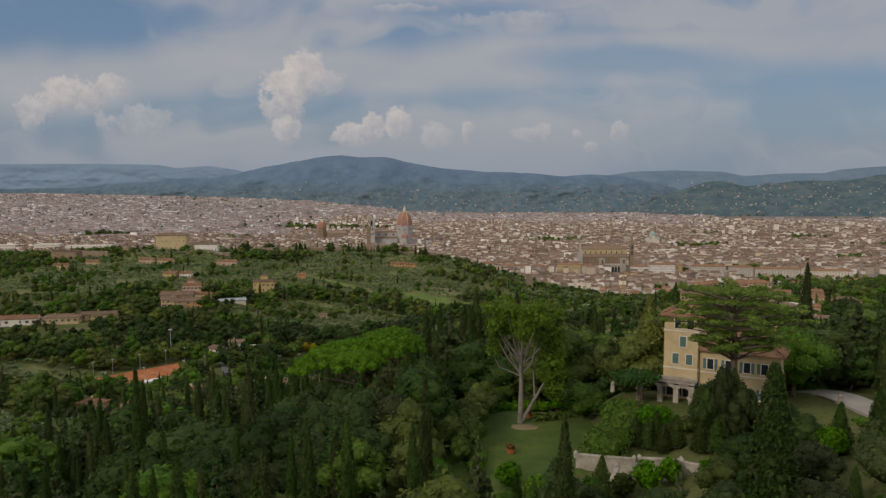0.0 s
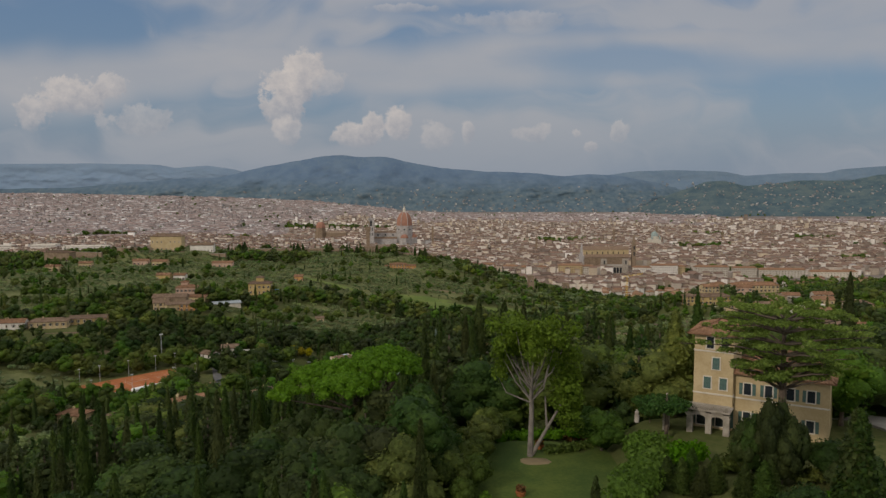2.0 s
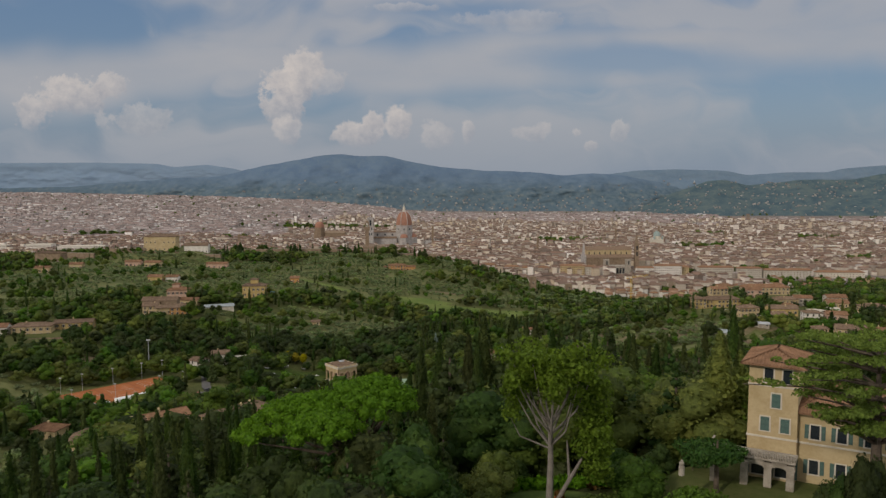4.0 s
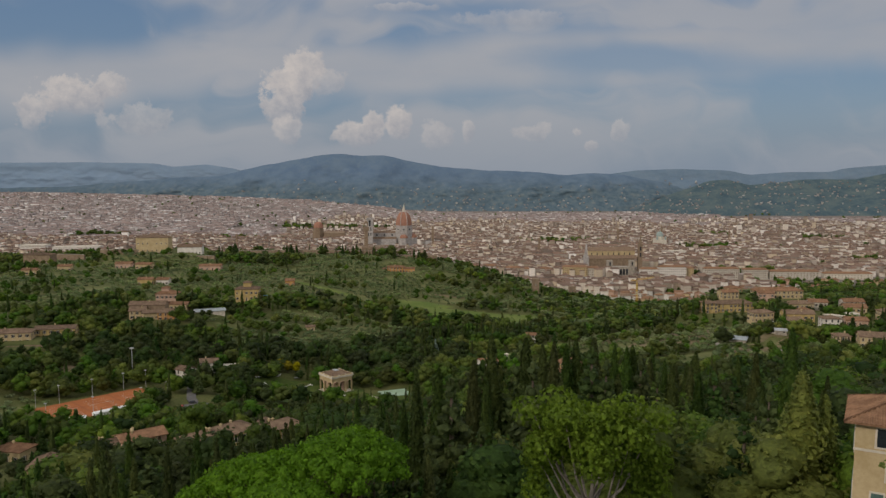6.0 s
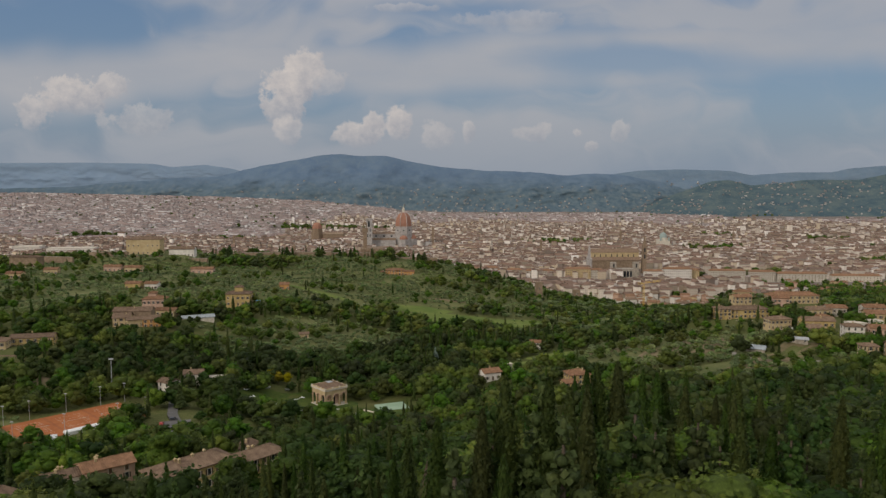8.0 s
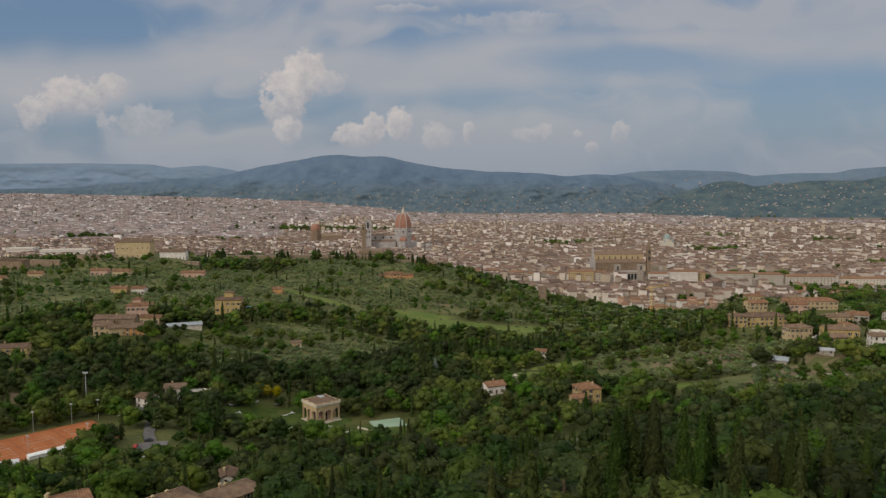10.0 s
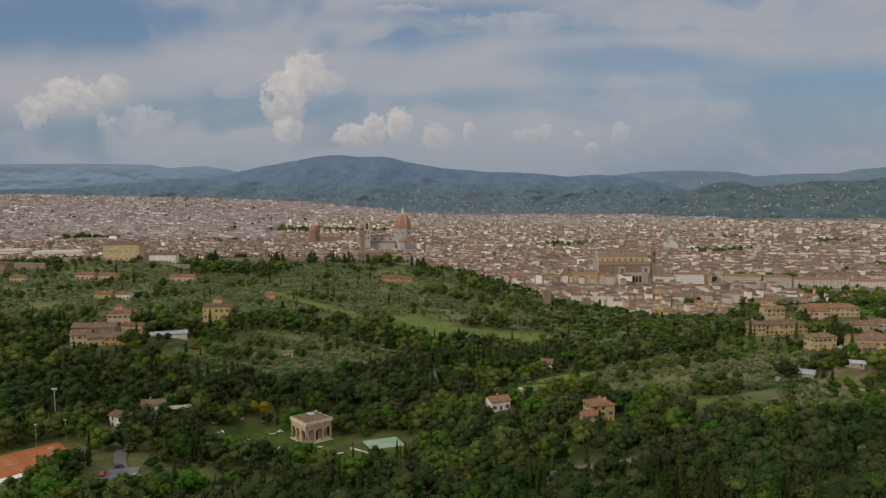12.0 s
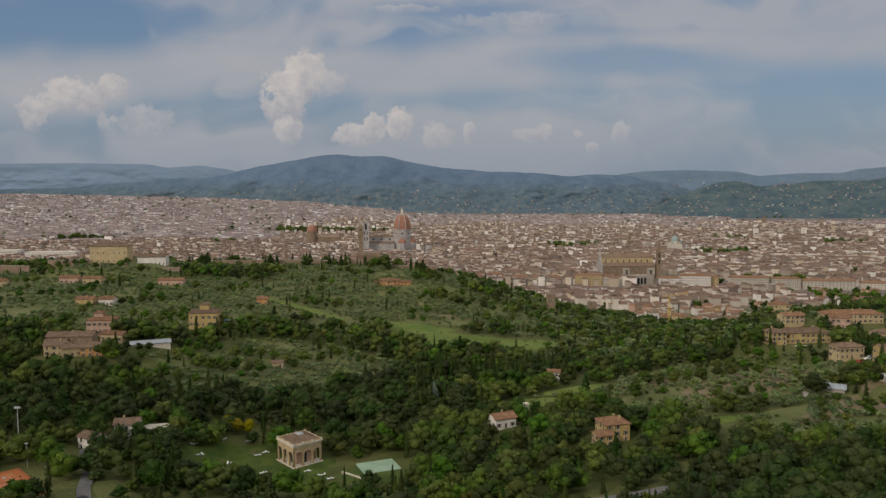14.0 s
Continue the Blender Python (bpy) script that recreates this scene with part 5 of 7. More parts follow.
def lane(name, points, width, material, label, lift=0.45):
    """A road or path along points of x, y."""
    v, f = [], []
    pts = []
    for (x0, y0), (x1, y1) in zip(points, points[1:]):
        k = max(2, int(math.hypot(x1 - x0, y1 - y0) / 3))
        pts += [(x0 + (x1 - x0) * i / k, y0 + (y1 - y0) * i / k) for i in range(k)]
    pts.append(points[-1])
    for i, (x, y) in enumerate(pts):
        x0, y0 = pts[max(0, i - 2)]
        x1, y1 = pts[min(len(pts) - 1, i + 2)]
        n = Vector((y0 - y1, x1 - x0)).normalized() * width / 2
        z = level(x, y) + lift
        v += [(x + n.x, y + n.y, z), (x - n.x, y - n.y, z), (x + n.x, y + n.y, z - 1), (x - n.x, y - n.y, z - 1)]
    for i in range(len(pts) - 1):
        a, b = i * 4, i * 4 + 4
        f += [(a, a + 1, b + 1, b), (a + 2, a, b, b + 2), (a + 1, a + 3, b + 3, b + 1)]
    ob = new(name, raw(name, v, f, [material]))
    return tagged(ob, label, "road", kind="structure")


drape("meadow", FIELDS[:6], MEADOW, "bright green open meadow between woods", "meadow", 0.5, 6)
drape("grass_clearing", [FIELDS[6], (100, 610, 30, 12, 10)], MEADOW, "green grass clearing by the farmhouse", "meadow", 0.5, 5)
drape("grove_grass", [(a, b, l * 0.94, w * 0.94, t) for a, b, l, w, t in GROVES], MEADOW_DRY, "pale dry grass under olive groves", "grass", 0.3, 8)
drape("dry_slope", [(178, 632, 55, 30, 30), (205, 560, 55, 16, 30), (130, 660, 30, 10, 10), (15, 905, 40, 7, 4), (-235, 520, 28, 16, 0)], SOIL, "dry brown terraced slope with sparse grass", "slope", 0.5, 5)
drape("pavilion_lawn", [(-86, 536, 40, 32, 15), (-30, 528, 18, 12, 0)], LAWN, "mown green lawn around a pavilion", "lawn", 0.35, 4)
drape("garden_lawn", [(14, 128, 14, 26, -8)], LAWN, "mown green garden lawn among trees", "lawn", 0.3, 2)
lane("drive", [(58, 158), (70, 154), (76, 146), (77, 134), (78, 122), (88, 104), (100, 92)], 7.0, GRAVEL, "pale gravel drive beside the villa")
lane("access_road", [(-118, 440), (-128, 452), (-131, 466), (-138, 480), (-146, 505), (-158, 524), (-163, 545)], 5.0, ASPHALT, "narrow grey lane beside the tennis courts")
lane("car_park", [(-126, 446), (-132, 470)], 13.0, ASPHALT, "small grey parking place")
lane("valley_road", [(38, 455), (52, 466), (70, 468), (92, 474), (120, 470)], 6.0, ASPHALT, "grey asphalt road through the wood")
lane("grove_track", [(225, 540), (205, 558), (192, 585), (198, 604)], 3.0, GRAVEL, "pale dirt track up to the glasshouse")


def build_villa():
    """The big villa in its garden: tower, long wing, porch with a balustrade."""
    z = 151.0
    e = thing("villa", pose(47.2, 144.4, z, 0, 0, -30), "cream stuccoed villa with a tower and tiled hip roofs", "villa")
    bm = bmesh.new()
    box(bm, -3.1, 3.1, -4.2, 4.2, -3, 15.6)
    tower = part("tower_wall", bm, STUCCO_CREAM, e)
    build_roof("tower_roof", 6.2, 8.4, 15.6, 1.6, "hip", 1.0, TERRACOTTA, e, 0.42)
    bm = bmesh.new()
    box(bm, -3.2, 3.2, -4.3, 4.3, 12.7, 12.95)
    part("string_course", bm, STONE_PALE, tower)
    bm = bmesh.new()
    box(bm, -3.2, 3.2, -4.3, 4.3, 5.6, 5.85)
    part("string_course", bm, STONE_PALE, tower)
    for x, y, zz, turn in ((-0.9, -4.2, 6.6, 0), (1.6, -4.2, 6.6, 0), (-0.6, -4.2, 13.3, 0), (1.7, -4.2, 13.3, 0), (0.4, -4.2, 9.9, 0), (-3.1, -1.8, 12.0, -90), (-3.1, 1.8, 12.0, -90), (-3.1, -1.8, 6.8, -90), (-3.1, 1.9, 6.8, -90)):
        o = link("window", WINDOW, e)
        link("frame", FRAME, o)
        o.matrix_basis = pose(x, y, zz, 0, 0, turn)
        if zz > 13:
            continue
        for k in (-1, 1):
            t = link("shutter", SHUTTERS["green"], o)
            t.location = (-0.55 if k < 0 else 0.0, -0.09, 0)
    for x in (-1.6, 1.4):
        o = link("french_door", window_mesh(1.6, 3.0), e)
        link("frame", frame_mesh(1.6, 3.0), o)
        o.matrix_basis = pose(x, -4.2, 0.4)
        for k in (-1, 1):
            bm = bmesh.new()
            box(bm, -.45, .45, -.08, 0, 0, 3.0)
            t = part("shutter", bm, SHUTTER, o)
            t.location = (k * 1.5, -0.04, 0)
    # the wing
    bm = bmesh.new()
    box(bm, 3.1, 17.2, -3.0, 8.5, -3, 9.4)
    wing = part("wing_wall", bm, STUCCO_CREAM, e)
    bm = bmesh.new()
    box(bm, 3.1, 17.3, -3.1, -2.9, 5.2, 5.45)
    part("string_course", bm, STONE_PALE, wing)
    roof = build_roof("wing_roof", 14.1, 11.5, 9.4, 3.3, "hip", 0.9, TERRACOTTA, e, 0.42)
    roof.location = (10.15, 2.75, 0)
    for x in (5.2, 8.4, 11.6, 14.6):
        for zz in (1.2, 6.0):
            o = link("window", WINDOW, e)
            link("frame", FRAME, o)
            o.matrix_basis = pose(x, -3.0, zz)
            for k in (-1, 1):
                t = link("shutter", SHUTTERS["green"], o)
                t.location = (-1.26 if k < 0 else 0.71, -0.03, 0)
    for x, y in ((8, 5.5), (12.8, 4.0), (14.8, 6.5)):
        bm = bmesh.new()
        box(bm, x - .45, x + .45, y - .35, y + .35, 10, 13.4)
        box(bm, x - .6, x + .6, y - .5, y + .5, 13.4, 13.6)
        part("chimney", bm, STUCCO_CREAM, e)
    # porch
    porch = thing("porch", pose(42.06, 140.9, z, 0, 0, -30) @ Matrix.Diagonal((1.05, 1.05, 0.82, 1.0)), "stone porch with an arch and a balustraded terrace on top", "porch")
    for x in (-3.9, -0.2, 2.6, 5.2):
        bm = bmesh.new()
        box(bm, x - .45, x + .45, -1.8, -0.9, -3, 4.0)
        box(bm, x - .55, x + .55, -1.9, -0.8, 3.2, 3.5)
        part("pillar", bm, STONE, porch)
    bm = bmesh.new()
    for x0, x1 in ((-3.9, -0.2), (-0.2, 2.6), (2.6, 5.2)):
        c, r = (x0 + x1) / 2, (x1 - x0) / 2 - .45
        prev = None
        for i in range(9):
            a = math.pi * i / 8
            now = (c - r * math.cos(a), 3.0 + r * 0.55 * math.sin(a))
            if prev:
                for y, flip in ((-1.8, False), (-0.9, True)):
                    v = [bm.verts.new(q) for q in ((prev[0], y, prev[1]), (now[0], y, now[1]), (now[0], y, 4.4), (prev[0], y, 4.4))]
                    bm.faces.new(v[::-1] if flip else v)
                v = [bm.verts.new(q) for q in ((prev[0], -1.8, prev[1]), (prev[0], -0.9, prev[1]), (now[0], -0.9, now[1]), (now[0], -1.8, now[1]))]
                bm.faces.new(v)
            prev = now
    part("arches", bm, STONE, porch)
    bm = bmesh.new()
    box(bm, -4.6, 5.8, -2.1, 1.2, 4.4, 4.75)
    box(bm, -4.4, -4.0, -0.9, 1.0, -3, 4.4)
    part("terrace_slab", bm, STONE, porch)
    rail = bmesh.new()
    box(rail, -4.5, 5.7, -2.0, -1.75, 5.75, 5.95)
    box(rail, -4.5, -4.25, -2.0, 1.1, 5.75, 5.95)
    rail = part("balustrade", rail, STONE, porch)
    bm = bmesh.new()
    tube(bm, [(0, 0, 0, .09), (0, 0, .1, .09), (0, 0, .35, .13), (0, 0, .7, .06), (0, 0, .9, .06), (0, 0, 1.0, .1)], 8)
    me = bpy.data.meshes.new("baluster")
    bm.to_mesh(me)
    bm.free()
    me.materials.append(STONE)
    for i in range(34):
        link("baluster", me, rail).location = (-4.3 + i * 0.3, -1.88, 4.75)
    for i in range(8):
        link("baluster", me, rail).location = (-4.38, -1.6 + i * 0.31, 4.75)


build_villa()


def shrub(name, label, x, y, l, w, h, turn, leaf, count=900, size=0.42, seed=1, z=None, category="hedge"):
    """A hedge or shrub as a row of overlapping leafy mounds."""
    rng = random.Random(seed)
    n = max(1, int(l / (w * 0.8)))
    lobes = []
    for i in range(n):
        s = (i + 0.5) * l / n - l / 2
        lobes.append((s, rng.uniform(-.12, .12) * w, h * 0.5, w * 0.62 * rng.uniform(0.9, 1.15), h * 0.55 * rng.uniform(0.9, 1.12)))
    v, f = crown_lobes(lobes, count, size, seed, -0.3)
    e = thing(name, pose(x, y, level(x, y) if z is None else z, 0, 0, turn), label, category)
    link("foliage", raw("foliage", v, f, [leaf]), e)
    bm = bmesh.new()
    for s in range(n):
        tube(bm, [((s + .5) * l / n - l / 2, 0, -.5, .12), ((s + .5) * l / n - l / 2, 0, h * .4, .06)], 5)
    part("stems", bm, BARK, e)
    return e


def build_garden():
    rng = random.Random(9)
    # ivy-grown bank falling from the porch towards the stone stair
    shrub("ivy_hedge", "broad bright green ivy hedge in the garden", 29.0, 122, 22, 5.5, 4.6, 62, LEAF_HEDGE, 2600, 0.40, 3, 148.6)
    shrub("ivy_hedge", "bright green ivy-grown bank beside the porch", 31.5, 131, 8, 6, 4.5, 20, LEAF_HEDGE, 1200, 0.40, 4, 148.8)
    shrub("ivy_hedge", "bright green climbing hedge before the porch", 36.0, 124.6, 5, 3.0, 3.6, 5, LEAF_HEDGE, 700, 0.38, 14, 150.6)
    shrub("rose_hedge", "low olive-green shrubs before the villa", 44.5, 122.5, 9, 2.6, 2.2, 0, LEAF_BROAD, 600, 0.38, 15, 150.8)
    for i, (x, y, h) in enumerate(((33, 118, 4.6), (35, 116.5, 4.0), (37, 117, 4.8), (31.5, 119.5, 4.2), (34.5, 119, 4.9), (40, 114, 4.4), (42, 113.4, 4.8), (43.5, 114.2, 4.2))):
        CYPRESS.grow(x, y, h + 0.6, "near", i, i * 1.3, 3.0, "clipped dark green yew in the garden", None)
    for x, y, l, w, h, t in ((46, 108, 7, 2.2, 2.0, 10), (16, 150, 12, 2.4, 2.2, 5), (28, 150, 10, 2.2, 2.0, -15), (22, 143, 9, 1.8, 1.6, 20), (6, 118, 8, 2.2, 2.2, 80), (52, 118, 9, 2.4, 2.0, 0), (41, 122, 5, 1.8, 1.4, 0), (72, 114, 16, 2.0, 1.6, -55), (70, 152, 16, 2.4, 2.0, -10), (84, 128, 18, 2.2, 1.8, -60)):
        shrub("hedge", "clipped dark green garden hedge", x, y, l, w, h, t, LEAF_HEDGE if rng.random() < .5 else LEAF_BROAD, 500, 0.45, int(x * 3 + y))
    for x, y, r in ((33, 106, 2.6), (29, 103, 3.0), (25, 101, 2.4), (38, 104.5, 2.4), (47, 104, 2.2), (52, 100, 2.6), (56, 106, 3.2), (10, 108, 2.6), (60, 112, 3.0), (35, 152, 3.4), (42, 150, 3.0), (36, 145, 2.8), (64, 102, 3.0), (20, 97, 3.0), (13, 100, 2.8)):
        shrub("garden_shrub", "rounded leafy green garden shrub", x, y, 1.0, r, r * 1.3, x, LEAF_HEDGE if rng.random() < .5 else LEAF_BROAD, 420, 0.42, int(x * 5 + y), None, "shrub")
    shrub("rust_hedge", "rust-brown clipped hedge at the lawn's edge", 26, 153, 7, 1.6, 1.8, 10, LEAF_RUST, 420, 0.4, 31)
    # stone parapets with scrolled ends round the stair landing
    for x, y, l, t in ((24.5, 110.5, 8.5, -14), (32.5, 109.5, 6, -8), (38, 106.8, 6, -30), (45, 107.5, 7.5, -12), (52, 104, 8, -20), (24.5, 104, 5, 70)):
        wall = thing("parapet", pose(x, y, 148.4, 0, 0, t), "weathered pale stone garden parapet with scrolled ends", "wall", "garden parapets")
        bm = bmesh.new()
        box(bm, -l / 2, l / 2, -.25, .25, -3, 2.4)
        part("wall", bm, STONE, wall)
        bm = bmesh.new()
        box(bm, -l / 2 - .1, l / 2 + .1, -.35, .35, 2.4, 2.62)
        part("coping", bm, STONE, wall)
        for s in (-1, 1):
            bm = bmesh.new()
            tube(bm, [(s * l / 2, 0, 2.0, .36), (s * l / 2, 0, 2.75, .36), (s * l / 2, 0, 2.95, .24), (s * l / 2, 0, 3.1, .08)], 10)
            part("scroll", bm, STONE, wall)
    bm = bmesh.new()
    box(bm, -9, 9, -5, 5, -2, 0.25)
    t = part("stone_terrace", bm, GRAVEL)
    t.matrix_world = pose(37.5, 110.8, 148.55, 0, 0, -8)
    tagged(t, "pale gravel landing of the garden stair", "terrace", kind="structure")
    stair = thing("garden_stair", pose(44, 103.6, 146.4, 0, 0, -8), "curved pale stone garden steps", "stairs")
    for i in range(12):
        bm = bmesh.new()
        box(bm, -3.2, 3.2, -2.4 + i * .36, -2.0 + i * .36 + .03, -1.5, .17 * (i + 1))
        part("step", bm, STONE_PALE, stair)
    # statues and urns stay plain turned shapes
    for x, y, z, h in ((28.4, 154.6, 145.4, 1.8), (36.2, 109.5, 148.8, 1.9), (42, 107.5, 148.8, 1.9), (31.0, 134.5, 154.6, 1.4), (46.5, 109.5, 148.8, 1.7), (76, 128, 152.0, 1.2), (79.5, 122, 152.0, 1.2), (72.5, 135, 152.2, 1.2)):
        bm = bmesh.new()
        tube(bm, [(0, 0, -.6, .38), (0, 0, .55, .38), (0, 0, .55, .2), (0, 0, h * .55, .3), (0, 0, h * .75, .33), (0, 0, h * .85, .12), (0, 0, h * .95, .17), (0, 0, h, .05)], 10)
        o = part("garden_urn", bm, STONE)
        o.matrix_world = pose(x, y, z)
        tagged(o, "pale stone urn on a plinth in the garden", "urn", "stone urns")
    for x, y in ((11.8, 124.5), (17, 144)):
        e = thing("flower_pot", pose(x, y, level(x, y) + .3), "terracotta flower pot with a small shrub on the lawn", "pot")
        bm = bmesh.new()
        tube(bm, [(0, 0, -.3, .5), (0, 0, .5, .75), (0, 0, .7, .8)], 12)
        part("pot", bm, CLAY, e)
        v, f = crown_lobes([(0, 0, 1.1, .8, .6)], 80, .3, 7)
        link("plant", raw("plant", v, f, [LEAF_RUST]), e)
    drape("flower_bed", [(15.5, 138.0, 3.6, 2.2, 0)], SOIL, "round pale stony flower bed at the tree's foot", "flower bed", 0.42, 1)


build_garden()


def build_umbrella_pine():
    x, y = -14.0, 150.0
    base = level(x, y)
    e = thing("umbrella_pine", pose(x, y, base), "broad umbrella pine with a bright green domed crown", "tree")
    rng = random.Random(2)
    bm = bmesh.new()
    fork = 150.5 - base
    tube(bm, [(1, 1, -1, .8), (1.2, 1, fork * .35, .62), (1.6, 1.2, fork * .75, .5), (1.6, 1.2, fork, .42)], 9)
    lobes = []
    # domes of needles: centre x, y, top, half width, half depth, fall to the rim, tilt, count
    for cx, cy, top, w, d, fall, tilt, count in ((3.4, 2.0, 161.2, 6.6, 7.0, 3.4, 0.10, 48), (-8.6, 1.0, 158.2, 8.0, 6.4, 2.6, 0.36, 46), (-2.0, -6.6, 158.6, 5.0, 4.2, 1.8, 0.08, 24)):
        for i in range(count):
            a, q = i * 2.4, math.sqrt((i + .5) / count)
            ex, ey = cx + w * q * math.cos(a), cy + d * q * math.sin(a)
            ez = top - base - fall * q ** 2.4 + tilt * (ex - cx) + rng.uniform(-.35, .3)
            lobes.append((ex, ey, ez, rng.uniform(1.1, 1.6), rng.uniform(.9, 1.4)))
            if i % 5 == 1:
                mid = (1.6 + (ex - 1.6) * .55, 1.2 + (ey - 1.2) * .55, fork + (ez - fork) * .45)
                bar(bm, (1.6, 1.2, fork - .6), mid, .30, .18, 6)
                bar(bm, mid, (ex, ey, ez - .4), .18, .06, 5)
    part("trunk", bm, BARK, e)
    v, f = crown_lobes(lobes, 19000, 0.28, 12, -0.5)
    link("crown", raw("crown", v, f, [LEAF_PINE], smooth=True), e)


def build_bare_tree():
    """The tall pale-stemmed tree at the edge of the lawn, thin below and leafy at the top."""
    base = level(15, 140.5)
    e = thing("bare_limbed_tree", pose(15, 140.5, base), "tall tree with pale bare forked limbs and a thin green crown", "tree")
    bm = bmesh.new()
    bar(bm, (0, 0, -1), (.15, 0, 6), .5, .38, 9)
    bar(bm, (.15, 0, 6), (.1, .2, 11), .38, .28, 8)
    bar(bm, (.3, 0, .5), (2.4, -.3, 4.5), .32, .24, 8)
    bar(bm, (2.4, -.3, 4.5), (4.4, -.2, 8.0), .24, .14, 7)
    bar(bm, (2.4, -.3, 4.5), (2.2, .6, 9.0), .2, .10, 6)
    rng = random.Random(4)
    tips = []
    for (sx, sy, sz), n, reach in (((.1, .2, 11), 6, 1.0), ((.15, .1, 8.5), 5, 1.0), ((0.2, 0, 10), 5, 1.1)):
        for i in range(n):
            a = i * 2.4 + sz
            l = reach * rng.uniform(3.2, 5.4)
            mid = (sx + l * .5 * math.cos(a), sy + l * .4 * math.sin(a), sz + rng.uniform(2.0, 3.6))
            tip = (sx + l * math.cos(a), sy + l * .8 * math.sin(a), min(21.0, sz + rng.uniform(6.5, 9.8)))
            bar(bm, (sx, sy, sz), mid, .17, .11, 5)
            bar(bm, mid, tip, .11, .03, 5)
            tips.append(tip)
    bar(bm, (.15, 0, 8.2), (-3.6, 0, 9.8), .15, .08, 5)
    bar(bm, (-3.6, 0, 9.8), (-4.8, 0, 12.2), .08, .03, 4)
    part("trunk", bm, BARK_PALE, e, "pale grey bare trunk and limbs")
    lobes = [(a, b, c - .2, rng.uniform(1.4, 2.1), rng.uniform(1.1, 1.6)) for a, b, c in tips]
    lobes += [(a * .55, b * .55, c + .8, 1.7, 1.1) for a, b, c in tips[::2]]
    lobes += [(a * 1.02, b * 1.1, c - 3.2, 1.2, 1.0) for a, b, c in tips[::3]]
    lobes += [(4.6, 0.5, 8.5 + k * 1.7, 1.9 - k * .1, 1.5) for k in range(6)] + [(6.2, .8, 10 + k * 1.7, 1.5, 1.4) for k in range(4)] + [(-4.6 + k * .3, .8, 13 + k * 1.6, 1.3, 1.1) for k in range(4)]
    lobes += [(5.6 + .5 * math.cos(k * 2.4), 1.2 * math.sin(k * 2.4), 5.0 + k * .8, 1.7, 1.3) for k in range(8)] + [(-3.8 + k * .5, .6 * math.sin(k), 16.5 + k % 3, 1.8, 1.4) for k in range(7)]
    v, f = crown_lobes(lobes, 13000, 0.30, 5, -0.9, 1, 0.45)
    e.scale = (1.12, 1.12, 1.13)
    link("crown", raw("crown", v, f, [LEAF_LIME]), e)


def build_cedar():
    """The great cedar before the villa: flat, wide tiers."""
    base = 151.0
    e = thing("cedar", pose(46.8, 119.5, base), "great spreading cedar with flat layered branches", "tree")
    rng = random.Random(6)
    bm = bmesh.new()
    tube(bm, [(0, 0, -2, .95), (0, 0, 2, .75), (.2, .1, 9, .6), (.1, .1, 16, .4), (0, .2, 22.5, .12)], 9)
    lobes = []
    for j in range(7):
        u = j / 6
        z = 13.6 + 9.4 * u
        reach = (6.0, 8.5, 11.0, 12.6, 13.2, 12.2, 9.0)[j]
        for i in range(7):
            a = i * 2 * math.pi / 7 + j * 0.7 + rng.uniform(-.2, .2)
            l = reach * rng.uniform(.7, 1.1)
            tip = (l * math.cos(a), l * math.sin(a) * .8, z + 0.7 + rng.uniform(-.5, .5))
            bar(bm, (0, 0, z - 1.2), (tip[0] * .5, tip[1] * .5, z + .1), .2, .12, 5)
            bar(bm, (tip[0] * .5, tip[1] * .5, z + .1), tip, .12, .04, 5)
            for s in (.3, .44, .57, .70, .83, .96):
                lobes.append((tip[0] * s + rng.uniform(-.7, .7), tip[1] * s + rng.uniform(-.7, .7), z + .3 + (tip[2] - z) * s + rng.uniform(-.15, .15), rng.uniform(0.8, 1.35) * (1.1 - .3 * s), .26))
    part("trunk", bm, BARK, e)
    v, f = crown_lobes(lobes, 26000, 0.26, 8, -0.7, 1, 0)
    link("crown", raw("crown", v, f, [LEAF_CEDAR]), e)
    # the smaller flat cedar by the porch
    e = thing("cedar", pose(36.6, 137.5, 149.4), "low flat-topped dark cedar beside the porch", "tree")
    bm = bmesh.new()
    tube(bm, [(0, 0, -1, .4), (0, 0, 5, .3), (0, 0, 8, .1)], 7)
    part("trunk", bm, BARK, e)
    lobes = [(rng.uniform(-3.6, 3.6), rng.uniform(-2.6, 2.6), 6.6 + rng.uniform(-.6, .8), rng.uniform(1.2, 1.9), .55) for _ in range(18)]
    v, f = crown_lobes(lobes, 2600, 0.34, 18, -0.4, 1, 0.5)
    link("crown", raw("crown", v, f, [LEAF_CONIFER]), e)


build_umbrella_pine()
build_bare_tree()
build_cedar()


